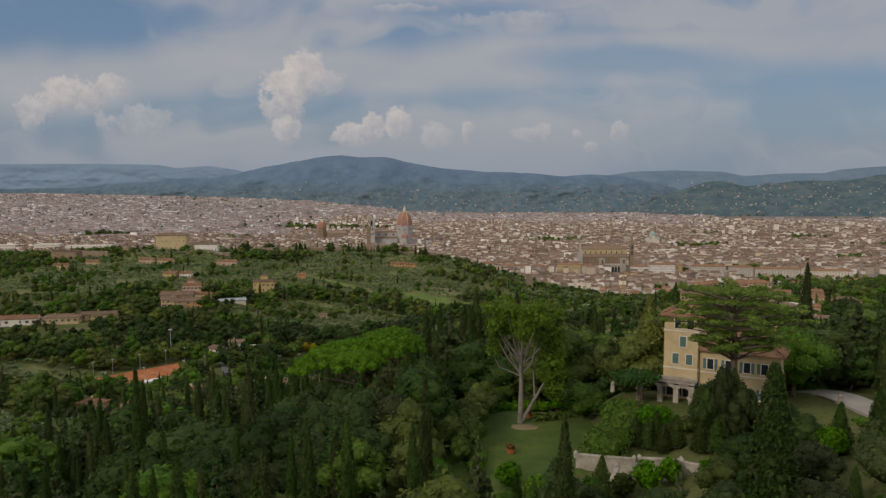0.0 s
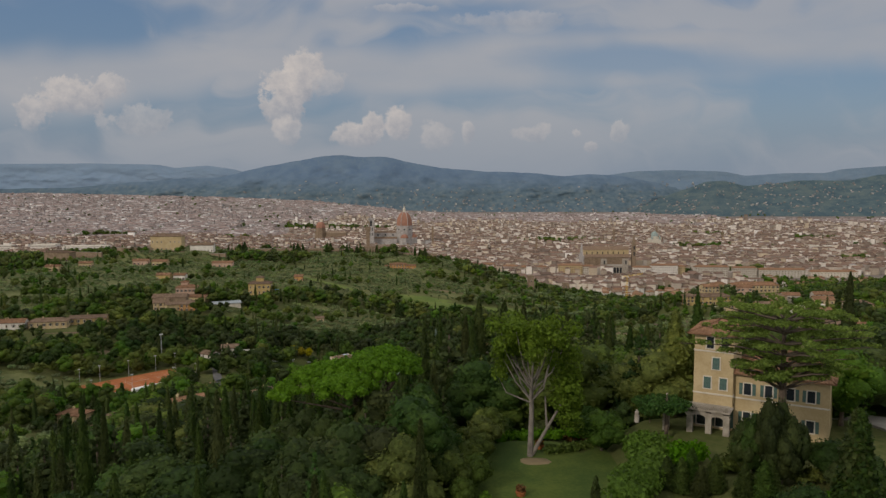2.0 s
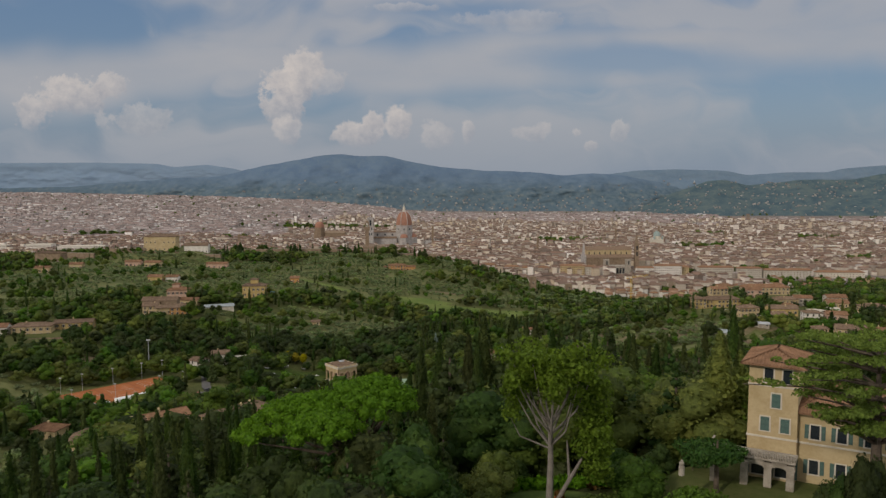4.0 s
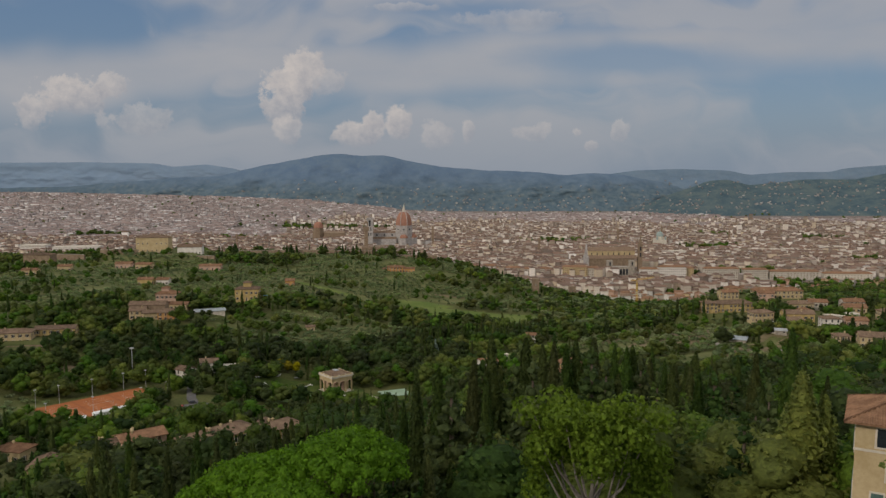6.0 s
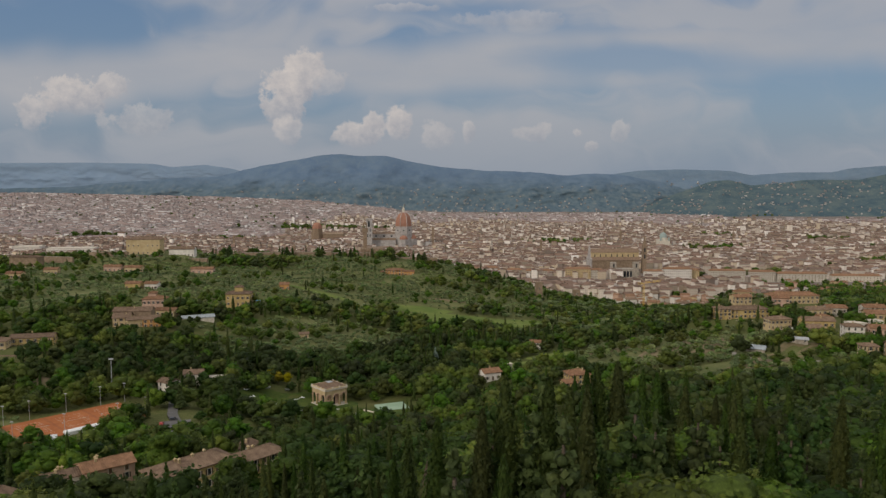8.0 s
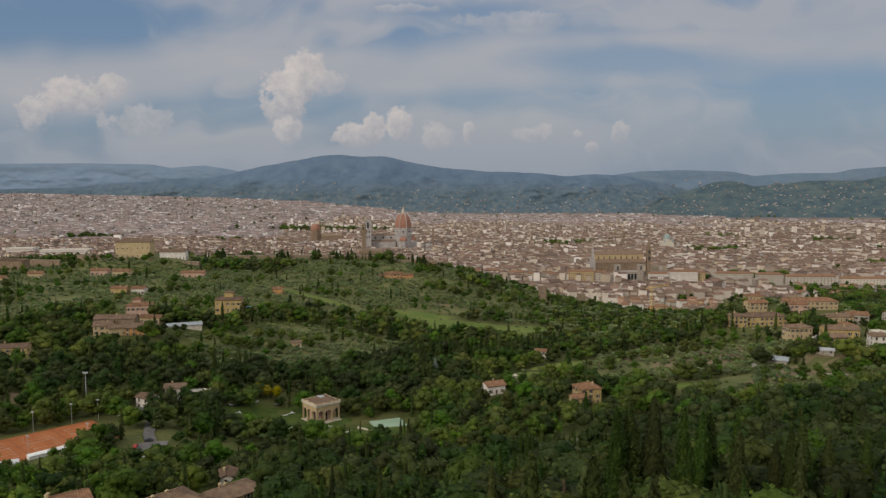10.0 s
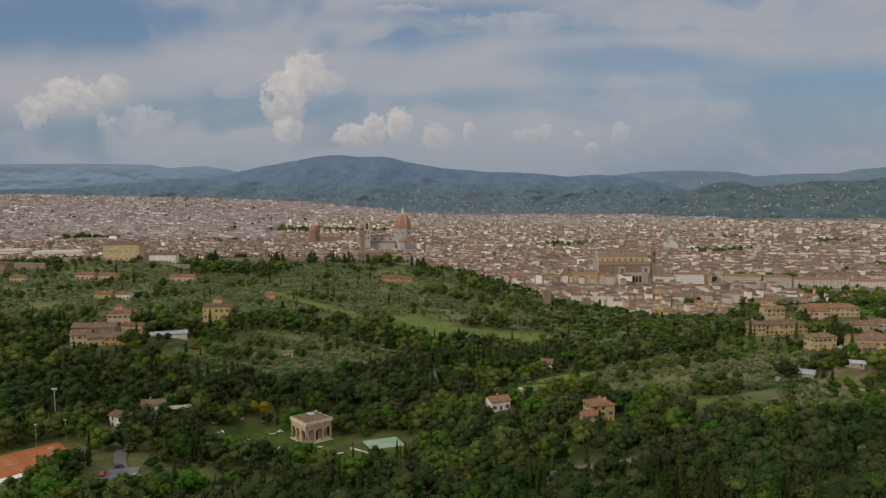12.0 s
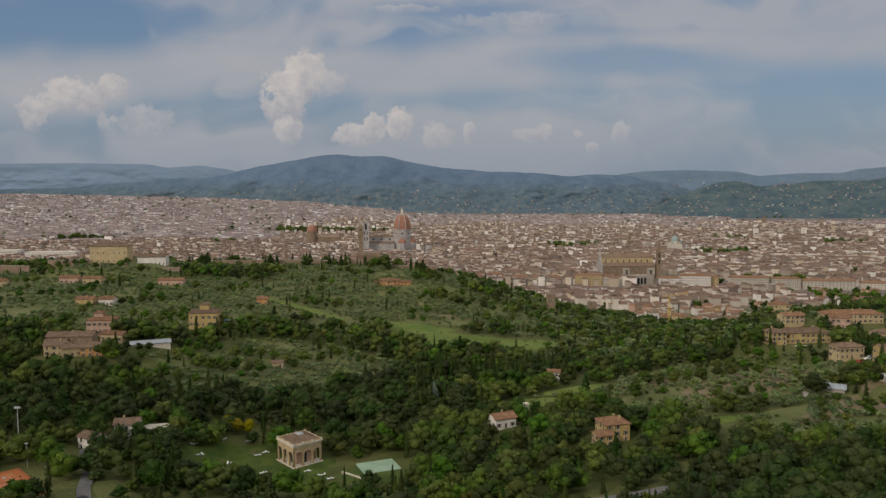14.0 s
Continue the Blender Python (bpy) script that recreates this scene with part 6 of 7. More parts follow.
# ---- the pavilion and its grounds ----
def build_pavilion():
    s, h = 15.2, 10.6
    z = 54.3
    e = thing("pavilion", pose(-67.7, 550.6, z, 0, 0, 41), "arcaded stone garden pavilion with a balustraded flat roof", "pavilion")
    k = s / 2
    bm = bmesh.new()
    box(bm, -k - .6, k + .6, -k - .6, k + .6, -3, .5)
    part("plinth", bm, STONE_PALE, e)
    bm = bmesh.new()
    box(bm, -k + 3.2, k - 3.2, -k + 3.2, k - 3.2, .5, h - .5)
    core = part("inner_wall", bm, STUCCO_PINK, e, "pink plastered inner wall")
    for t in range(4):
        bm = bmesh.new()
        n, pier = 3, 1.15
        bay = s / n
        for i in range(n + 1):
            c = -k + i * bay
            box(bm, max(-k, c - pier / 2), min(k, c + pier / 2), -k, -k + 1.0, .5, h)
        for i in range(n):
            c = -k + (i + .5) * bay
            r = (bay - pier) / 2
            prev = None
            for j in range(11):
                a = math.pi * j / 10
                now = (c - r * math.cos(a), 5.6 + r * math.sin(a))
                if prev:
                    for y, flip in ((-k, False), (-k + 1.0, True)):
                        v = [bm.verts.new(q) for q in ((prev[0], y, prev[1]), (now[0], y, now[1]), (now[0], y, h), (prev[0], y, h))]
                        bm.faces.new(v[::-1] if flip else v)
                    v = [bm.verts.new(q) for q in ((prev[0], -k, prev[1]), (prev[0], -k + 1, prev[1]), (now[0], -k + 1, now[1]), (now[0], -k, now[1]))]
                    bm.faces.new(v)
                prev = now
        o = part("arcade", bm, STUCCO_CREAM, e)
        o.matrix_basis = pose(0, 0, 0, 0, 0, 90 * t)
        for i in range(n):
            c = -k + (i + .5) * bay
            bm = bmesh.new()
            r = (bay - pier) / 2 + .22
            for j in range(10):
                a, b = math.pi * j / 10, math.pi * (j + 1) / 10
                bar(bm, (c - r * math.cos(a), -k - .06, 5.6 + r * math.sin(a)), (c - r * math.cos(b), -k - .06, 5.6 + r * math.sin(b)), .2, .2, 4)
            part("arch_moulding", bm, STUCCO_PINK, o, "brick-red arch moulding")
        w = link("doorway", window_mesh(2.4, 5.2), core)
        w.matrix_basis = pose(0, 0, .5, 0, 0, 90 * t) @ Matrix.Translation((0, -k + 3.2, 0))
    bm = bmesh.new()
    box(bm, -k - .5, k + .5, -k - .5, k + .5, h, h + .5)
    box(bm, -k - .2, k + .2, -k - .2, k + .2, h - .6, h)
    part("cornice", bm, STONE_PALE, e)
    bm = bmesh.new()
    for a, b, c, d in ((-k, k, -k, -k + .4), (-k, k, k - .4, k), (-k, -k + .4, -k + .4, k - .4), (k - .4, k, -k + .4, k - .4)):
        box(bm, a, b, c, d, h + .5, h + 1.1)
    part("parapet", bm, STUCCO_CREAM, e)
    for t in range(4):
        for i in range(4):
            bm = bmesh.new()
            c = -k + i * s / 3
            box(bm, c - .4, c + .4, -k - .1, -k + .5, h + .5, h + 1.3)
            o = part("parapet_post", bm, STONE_PALE, e)
            o.matrix_basis = pose(0, 0, 0, 0, 0, 90 * t)
    build_roof("roof", s - 1, s - 1, h + .6, 2.4, "hip", 0, TERRACOTTA_OLD, e, 0.8)
    bm = bmesh.new()
    tube(bm, [(0, 0, h + 1.6, 2.6), (0, 0, h + 3.0, 2.4), (0, 0, h + 3.5, .2)], 4, math.pi / 4)
    part("skylight", bm, GLASSHOUSE, e, "pale glazed roof lantern")


build_pavilion()


def build_pavilion_grounds():
    bm = bmesh.new()
    box(bm, -9, 9, -7, 7, -1.5, .1)
    c = part("pavilion_court", bm, COURT_GREEN)
    c.matrix_world = pose(-29, 541, 55.3, 0, 0, 22)
    tagged(c, "pale green hard court on the lawn", "court", kind="structure")
    bm = bmesh.new()
    box(bm, -9, 9, -.3, .3, -1, .9)
    w = part("garden_wall", bm, STONE_PALE)
    w.matrix_world = pose(-38, 528, level(-38, 528), 0, 0, -38)
    tagged(w, "low pale stone garden wall", "wall")
    # pale loungers on the lawn
    bm = bmesh.new()
    box(bm, -1.0, .5, -.4, .4, .3, .42)
    v = [bm.verts.new(q) for q in ((.5, -.4, .3), (.5, .4, .3), (1.1, .4, .85), (1.1, -.4, .85), (.5, -.4, .42), (.5, .4, .42), (1.05, .4, .95), (1.05, -.4, .95))]
    for f in ((0, 1, 2, 3), (7, 6, 5, 4), (0, 3, 7, 4), (1, 5, 6, 2), (3, 2, 6, 7)):
        bm.faces.new([v[i] for i in f])
    bed = bpy.data.meshes.new("bed")
    bm.to_mesh(bed)
    bm.free()
    bed.materials.append(WHITE_PAINT)
    bm = bmesh.new()
    box(bm, -.05, .05, -.05, .05, -.6, .3)
    leg = bpy.data.meshes.new("leg")
    bm.to_mesh(leg)
    bm.free()
    leg.materials.append(METAL)
    rng = random.Random(12)
    for x, y in ((-118, 548), (-108, 560), (-112, 538), (-100, 542), (-97, 566), (-90, 556), (-87, 560), (-104, 530), (-95, 526), (-82, 534), (-72, 530), (-64, 526), (-62, 536), (-55, 531), (-50, 526), (-76, 522)):
        for k in range(2):
            e = thing("sun_lounger", pose(x + k * 1.5, y + k * .6, level(x, y) + .45, 0, 0, rng.uniform(0, 360)), "white sun lounger on the lawn", "lounger", "loungers on the lawn")
            link("bed", bed, e).scale = (1.0, 1.0, 1.0)
            for a in (-.8, .6):
                for b in (-.35, .35):
                    link("leg", leg, e).location = (a, b, 0)
    bm = bmesh.new()
    box(bm, -1.6, 1.6, -1.6, 1.6, -1, 2.3)
    e = thing("garden_hut", pose(-37, 514, level(-37, 514), 0, 0, 15), "small white garden hut with a grey roof", "hut")
    part("wall", bm, STUCCO_WHITE, e)
    bm = bmesh.new()
    tube(bm, [(0, 0, 2.3, 2.7), (0, 0, 3.3, .1)], 4, math.pi / 4)
    part("roof", bm, TERRACOTTA_OLD, e)


build_pavilion_grounds()


def build_tennis():
    e = thing("tennis_courts", pose(-181.5, 469, 69.9, 0, 0, -44), "row of red clay tennis courts with white lines", "court")
    bm = bmesh.new()
    box(bm, -17.6, 17.6, -30, 28, -2, .12)
    part("apron", bm, CLAY_APRON, e, "darker red clay apron")
    for i in range(3):
        y = -20 + i * 19
        bm = bmesh.new()
        box(bm, -16.8, 16.8, y - 8.8, y + 8.8, .12, .16)
        c = part("playing_surface", bm, CLAY, e, "red clay playing surface")
        bm = bmesh.new()
        for a in (-5.5, -4.1, 4.1, 5.5):
            box(bm, -11.9, 11.9, y + a - .03, y + a + .03, .16, .18)
        for a in (-11.9, -6.4, 6.4, 11.9):
            box(bm, a - .03, a + .03, y - 5.5, y + 5.5, .16, .18)
        part("line_marking", bm, STONE_PALE, c, "white line")
        bm = bmesh.new()
        box(bm, -.03, .03, y - 6.2, y + 6.2, .95, 1.06)
        part("net_band", bm, STONE_PALE, c, "white net band")
        for a in (-6.2, 6.2):
            bm = bmesh.new()
            tube(bm, [(0, y + a, 0, .06), (0, y + a, 1.25, .06)], 6)
            part("net_post", bm, METAL, c)
    # white tarpaulin covers at the lower edge
    for x, y, l, w, t in ((-171.0, 454.5, 19, 3.0, 47), (-182, 440.5, 8, 5.5, 30)):
        bm = bmesh.new()
        box(bm, -l / 2, l / 2, -w / 2, w / 2, -.6, 1.6)
        v = [bm.verts.new(q) for q in ((-l / 2 - .2, -w / 2 - .2, 1.6), (l / 2 + .2, -w / 2 - .2, 1.6), (l / 2 + .2, w / 2 + .2, 1.6), (-l / 2 - .2, w / 2 + .2, 1.6), (-l / 2, 0, 2.5), (l / 2, 0, 2.5))]
        for f in ((0, 1, 5, 4), (2, 3, 4, 5), (1, 2, 5), (3, 0, 4)):
            bm.faces.new([v[i] for i in f])
        o = part("white_awning", bm, WHITE_PAINT)
        o.matrix_world = pose(x, y, 69.8, 0, 0, t)
        tagged(o, "long white canvas shelter beside the clay courts", "shelter")
    for x, y in ((-206, 470), (-194, 483), (-182, 496), (-172, 503), (-150, 477), (-160, 466), (-178, 449), (-214, 461), (-196, 437)):
        e = thing("floodlight_mast", pose(x, y, level(x, y)), "slim grey floodlight mast by the tennis courts", "lamp", "masts round the courts")
        bm = bmesh.new()
        tube(bm, [(0, 0, -1, .14), (0, 0, 10, .08)], 6)
        part("pole", bm, METAL, e)
        bm = bmesh.new()
        box(bm, -.7, .7, -.2, .2, 9.9, 10.3)
        part("lamp_head", bm, METAL, e)
    e = thing("floodlight_mast", pose(-191, 531, level(-191, 531)), "tall grey lattice-less light mast among trees", "lamp", "masts round the courts")
    bm = bmesh.new()
    tube(bm, [(0, 0, -1, .3), (0, 0, 16, .16)], 8)
    part("pole", bm, METAL, e)
    bm = bmesh.new()
    box(bm, -1.3, 1.3, -.3, .3, 15.6, 16.4)
    part("lamp_head", bm, METAL, e)


build_tennis()


def car_kit(name, paint):
    """A small hatchback, 4 m long, along x."""
    e = new(name)
    bm = bmesh.new()
    prof = ((-2.0, .35), (-2.0, .85), (-1.75, .95), (-1.2, 1.42), (.35, 1.45), (1.05, .98), (1.9, .82), (2.05, .6), (2.05, .35))
    rows = [[bm.verts.new((x, s * (.86 if z < 1.1 else .68), z)) for x, z in prof] for s in (-1, 1)]
    for i in range(len(prof)):
        j = (i + 1) % len(prof)
        bm.faces.new((rows[0][i], rows[0][j], rows[1][j], rows[1][i]))
    bm.faces.new(rows[0][::-1])
    bm.faces.new(rows[1])
    body = part("body", bm, paint, e)
    bm = bmesh.new()
    for s in (-1, 1):
        v = [bm.verts.new((x, s * y, z)) for x, y, z in ((-1.5, .86, 1.0), (.85, .86, 1.0), (.3, .73, 1.36), (-1.1, .73, 1.36))]
        bm.faces.new(v if s < 0 else v[::-1])
    part("side_window", bm, GLASS, body)
    bm = bmesh.new()
    v = [bm.verts.new(q) for q in ((1.03, -.72, 1.02), (1.03, .72, 1.02), (.42, .62, 1.44), (.42, -.62, 1.44))]
    bm.faces.new(v)
    part("windscreen", bm, GLASS, body)
    for x in (-1.3, 1.3):
        for y in (-.8, .8):
            bm = bmesh.new()
            bar(bm, (x, y - .1, .32), (x, y + .1, .32), .32, .32, 12)
            part("wheel", bm, ASPHALT, e)
    return e


def park_cars():
    paints = (WHITE_PAINT, METAL, plain("dark_car_paint", (.02, .022, .025), (.03, .032, .036), 1, 5, .3, 0, .5), plain("red_car_paint", (.30, .03, .02), (.34, .04, .03), 1, 5, .3, 0, .5))
    words = ("white", "silver", "black", "red")
    kits = []
    for p, w in zip(paints, words):
        k = tagged(car_kit("car", p), w + " small hatchback parked outdoors", "car", "parked cars")
        kits.append(k)
    spots = ((-127, 449, 10), (-128, 453, 12), (-129, 457, 8), (-137, 462, 100), (-136, 455, 95), (-124, 462, 20), (-134, 470, 15), (-141, 449, 100), (27, 700, 5), (33, 703, 8), (14, 664, 0), (-20, 668, 4), (262, 655, 20), (266, 659, 25), (270, 662, 22), (255, 650, 20), (-70, 1022, 10), (-84, 1020, 12))
    for i, (x, y, t) in enumerate(spots):
        m = pose(x, y, level(x, y) + .45, 0, 0, t)
        if i < len(kits):
            kits[i].matrix_world = m
        else:
            copy_thing(kits[i % len(kits)], m)


park_cars()


# ---- houses of the hillside ----
def build_houses():
    # long ochre house on the near slope
    house("long_house", "long ochre farmhouse with a weathered tiled roof", -76.6, 323, 25, 11, 7.4, 48, STUCCO_YELLOW, TERRACOTTA_OLD, "hip", 2, 7, 3, "brown", 2.4, 4, 0.7, 96.2)
    house("farmhouse_wing", "lower wing of the long house with a tiled roof", -60.5, 341, 17, 9, 5.2, 48, STUCCO_YELLOW, TERRACOTTA_OLD, "hip", 2, 5, 2, "brown", 2.0, 2, 0.7, 95.0)
    house("farmhouse", "small ochre house beside the pink house", -119, 321, 18, 10, 5.4, 22, STUCCO_YELLOW, TERRACOTTA_OLD, "hip", 2, 4, 2, "brown", 2.0, 1, 0.7, 89.5)
    house("pink_house", "pink house with red roof terraces and white chimneys", -113, 347, 16, 10, 5.6, 40, STUCCO_PINK, TERRACOTTA, "gable", 2, 3, 2, "brown", 1.9, 3, 0.7, 89.0)
    house("pink_house", "low pink annexe with a red tiled roof", -124, 340, 11, 8, 4.4, 40, STUCCO_WHITE, TERRACOTTA_OLD, "gable", 1, 3, 2, "brown", 1.6, 3, 0.7, 89.0)
    house("barn", "grey-roofed outbuilding on the slope", -134, 318, 9, 12, 5, 8, STUCCO_CREAM, TERRACOTTA_OLD, "gable", 1, 2, 2, "brown", 1.8, 0, 0.8)
    house("white_cottage", "small white cottage with a tiled roof in the trees", -80.5, 408, 6.5, 9, 6, 10, STUCCO_WHITE, TERRACOTTA_OLD, "gable", 2, 1, 1, None, 1.6, 1, 0.8)
    house("farmhouse", "cream farmhouse with a red roof in the olives", -168, 360, 12, 9, 5, -12, STUCCO_CREAM, TERRACOTTA, "hip", 1, 3, 2, "brown", 1.9, 1, 0.8)
    # right of the valley
    house("farmhouse", "ochre farmhouse with a red hip roof among olives", 84.5, 560, 13, 11, 9.2, 14, STUCCO_YELLOW, TERRACOTTA, "hip", 3, 3, 3, "brown", 2.6, 2, 0.7, 61.5)
    house("farmhouse_wing", "low ochre wing with a red lean-to roof", 78, 552, 8, 7, 5.6, 14, STUCCO_YELLOW, TERRACOTTA, "gable", 2, 2, 2, "brown", 1.8, 0, 0.7, 61.5)
    house("cottage", "white cottage with a red gabled roof", 32, 584, 12, 9, 5.0, 24, STUCCO_WHITE, TERRACOTTA, "gable", 1, 3, 2, "brown", 2.2, 1, 0.8)
    house("white_cottage", "narrow white house with a red roof", 76, 699, 8, 7, 6.2, -10, STUCCO_WHITE, TERRACOTTA, "gable", 2, 2, 1, None, 1.6, 0, 0.9)
    house("gate_tower", "slim pale stone gate pillar tower", 48, 616, 2.4, 2.4, 7.0, 10, STONE_PALE, STONE_PALE, "hip", 1, 0, 0, None, .8, 0, 0, None, "tower")
    # the ochre villas on the eastern spur
    house("ochre_villa", "long ochre villa with shuttered windows and tiled roof", 250, 714, 34, 13, 7.0, 8, STUCCO_YELLOW, TERRACOTTA_OLD, "hip", 2, 9, 3, "brown", 2.6, 2, 0.9, 77.5)
    house("ochre_villa", "tall ochre end block of the long villa", 228, 708, 11, 12, 8.8, 8, STUCCO_YELLOW, TERRACOTTA_OLD, "hip", 3, 3, 3, "brown", 2.0, 1, 0.9, 77.0)
    house("terrace_arcade", "low pale stone arcade below the ochre villa", 246, 699, 20, 4, 3.0, -16, STONE_PALE, STONE_PALE, "flat", 1, 6, 1, None, .5, 0, 0, 74.0)
    house("ochre_villa", "broad ochre villa behind cypress trees", 314, 772, 44, 13, 7.0, 2, STUCCO_CREAM, TERRACOTTA, "hip", 2, 11, 3, "brown", 2.8, 2, 0.9, 80)
    house("cream_house", "cream house with a tiled roof on the spur", 270, 776, 16, 11, 6, 10, STUCCO_CREAM, TERRACOTTA, "gable", 2, 4, 2, "brown", 2.2, 1, 0.9, 79)
    house("cream_house", "cream house with a tiled roof on the spur", 254, 750, 14, 10, 6, -6, STUCCO_PINK, TERRACOTTA, "hip", 3, 4, 3, "brown", 2.2, 1, 0.9, 72)
    house("white_block", "white flat-roofed modern house on the spur", 300, 640, 12, 9, 7, 6, STUCCO_WHITE, STONE_PALE, "flat", 2, 4, 2, None, 1, 0, 0, 80)
    house("white_block", "white flat-roofed modern house on the spur", 317, 648, 11, 9, 7, 6, STUCCO_WHITE, STONE_PALE, "flat", 2, 3, 2, None, 1, 0, 0, 80)
    house("cream_house", "cream town house with tiled roof on the spur", 330, 668, 16, 12, 8, -12, STUCCO_CREAM, TERRACOTTA, "gable", 2, 4, 2, "brown", 2.4, 1, 0.9, 81)
    house("brown_house", "ochre house with a broad brown roof", 345, 640, 20, 13, 8, -8, STUCCO_CREAM, TERRACOTTA_OLD, "hip", 2, 5, 3, "brown", 2.6, 1, 0.9, 82)
    house("brown_house", "pink house with a broad tiled roof", 264, 524, 17, 12, 10.5, -18, STUCCO_CREAM, TERRACOTTA_OLD, "gable", 3, 5, 3, "brown", 2.4, 1, 0.8, 85)
    house("white_house", "white house with a flat tiled roof", 249, 533, 9, 8, 9.0, -10, STUCCO_CREAM, TERRACOTTA_OLD, "hip", 3, 3, 2, "brown", 1.4, 1, 0.8, 85)
    house("pink_house", "long pink house with a tiled roof", 284, 530, 18, 10, 8, -14, STUCCO_PINK, TERRACOTTA, "gable", 2, 5, 2, "brown", 2.0, 1, 0.8, 85)
    house("white_house", "white three-storey house with a low tiled roof", 276, 600, 12, 10, 9.5, -8, STUCCO_WHITE, TERRACOTTA_OLD, "hip", 3, 3, 2, None, 1.6, 1, 0.9, 83)
    house("pink_house", "pink house with a broad tiled roof beside the white house", 292, 596, 14, 10, 8.0, -12, STUCCO_PINK, TERRACOTTA, "gable", 2, 4, 2, "brown", 2.0, 1, 0.9, 84)
    house("brown_house", "long cream house with a weathered roof among gardens", 303, 704, 20, 11, 8.0, 4, STUCCO_CREAM, TERRACOTTA_OLD, "hip", 2, 5, 2, "brown", 2.2, 1, 0.9, 78)
    house("brown_house", "cream house with a broad red roof among gardens", 322, 712, 15, 11, 8.0, -10, STUCCO_GREY, TERRACOTTA, "gable", 2, 4, 2, "brown", 2.2, 1, 0.9, 78)
    house("cream_house", "pale grey-cream house with a tiled roof", 340, 690, 16, 11, 9.0, -6, STUCCO_GREY, TERRACOTTA, "gable", 3, 4, 2, "brown", 2.2, 1, 0.9, 81)
    house("cream_house", "small cream house with a red roof by the spur road", 290, 670, 13, 10, 7.0, 14, STUCCO_GREY, TERRACOTTA, "hip", 2, 3, 2, "brown", 1.8, 1, 0.9, 79)
    house("pink_house", "small pink house with a tiled roof by the spur road", 296, 756, 14, 10, 8.0, -4, STUCCO_PINK, TERRACOTTA, "gable", 2, 4, 2, "brown", 2.0, 1, 0.9, 79)
    house("white_shed", "low shed with a pale sheet-metal roof", 231, 580, 10, 6, 2.4, -22, STONE, METAL, "gable", 1, 3, 1, None, 1.2, 0, 0, 85.5)
    house("glasshouse", "low glasshouse with a pale glazed roof", 207, 588, 11, 8, 1.6, -30, STONE, GLASSHOUSE, "gable", 1, 0, 0, None, 1.8, 0, 1.0, 78.5)
    house("ridge_house", "ochre house with a red roof among trees", 367, 1016, 20, 12, 8, -6, STUCCO_CREAM, TERRACOTTA, "hip", 2, 5, 2, "brown", 2.4, 1, 1.0)
    house("cream_house", "pale cream house with a tiled roof below the ochre villa", 254, 664, 17, 10, 7.5, 10, STUCCO_CREAM, TERRACOTTA_OLD, "hip", 2, 5, 3, "brown", 2.0, 1, 0.9, 78)
    house("brown_house", "ochre house with a broad brown roof below the villas", 274, 645, 22, 12, 9, -6, STUCCO_YELLOW, TERRACOTTA_OLD, "gable", 2, 5, 3, "brown", 2.4, 2, 0.9, 79)
    house("brown_house", "low cream house with a brown roof beside a cypress", 262, 628, 14, 9, 6, 12, STUCCO_CREAM, TERRACOTTA_OLD, "gable", 2, 4, 2, "brown", 2.0, 1, 0.9, 80)
    # centre and left
    e = house("orange_house", "orange villa with tiled roofs on a terraced hill", -56, 1015, 22, 11, 6.5, 6, STUCCO_ORANGE, TERRACOTTA, "hip", 2, 6, 2, "brown", 2.0, 1, 1.0, 74)
    house("orange_house", "lower orange wing with tiled roof", -39, 1012, 12, 9, 5, 6, STUCCO_ORANGE, TERRACOTTA, "gable", 1, 3, 2, "brown", 1.6, 0, 1.0, 74)
    house("orange_house", "pale annexe with tiled roof beside the orange villa", -75, 1016, 10, 8, 4, 6, STUCCO_CREAM, TERRACOTTA, "gable", 1, 3, 2, "brown", 1.4, 0, 1.0, 74)
    e = house("yellow_villa", "yellow villa with a small rooftop belvedere", -177, 760, 21, 15, 10.0, 5, STUCCO_YELLOW, TERRACOTTA_OLD, "hip", 2, 5, 3, "brown", 2.6, 0, 0.9, 80.5)
    bm = bmesh.new()
    box(bm, -3.4, 3.4, -3, 3, 10, 15.5)
    part("belvedere", bm, STUCCO_YELLOW, e)
    o = build_roof("belvedere_roof", 6.8, 6, 15.5, 1.4, "hip", .6, TERRACOTTA_OLD, e, .9)
    house("farm_barn", "brown-roofed farm building with stone walls", -234, 672, 28, 10, 7.5, 4, STONE_DARK, TERRACOTTA_OLD, "gable", 1, 5, 2, None, 2.6, 1, 0.9, 83)
    house("farmhouse", "cream gabled farmhouse in a hamlet", -236, 656, 12, 11, 6.5, 10, STUCCO_CREAM, TERRACOTTA_OLD, "gable", 2, 3, 2, "brown", 3.0, 1, 0.9, 82)
    house("farmhouse", "low cream farm wing with tiled roof", -225, 652, 12, 8, 5.5, 30, STUCCO_CREAM, TERRACOTTA_OLD, "gable", 1, 3, 1, "brown", 1.8, 0, 0.9, 82)
    house("orange_house", "orange farmhouse with a brown hip roof", -212, 656, 16, 11, 6.4, 10, STUCCO_ORANGE, TERRACOTTA_OLD, "hip", 2, 4, 3, "brown", 2.4, 1, 0.9, 81)
    house("hamlet_house", "pink house with terracotta roof in a hamlet", -234, 715, 18, 11, 9.0, 6, STUCCO_PINK, TERRACOTTA, "hip", 2, 5, 3, "brown", 2.4, 2, 0.9, 84)
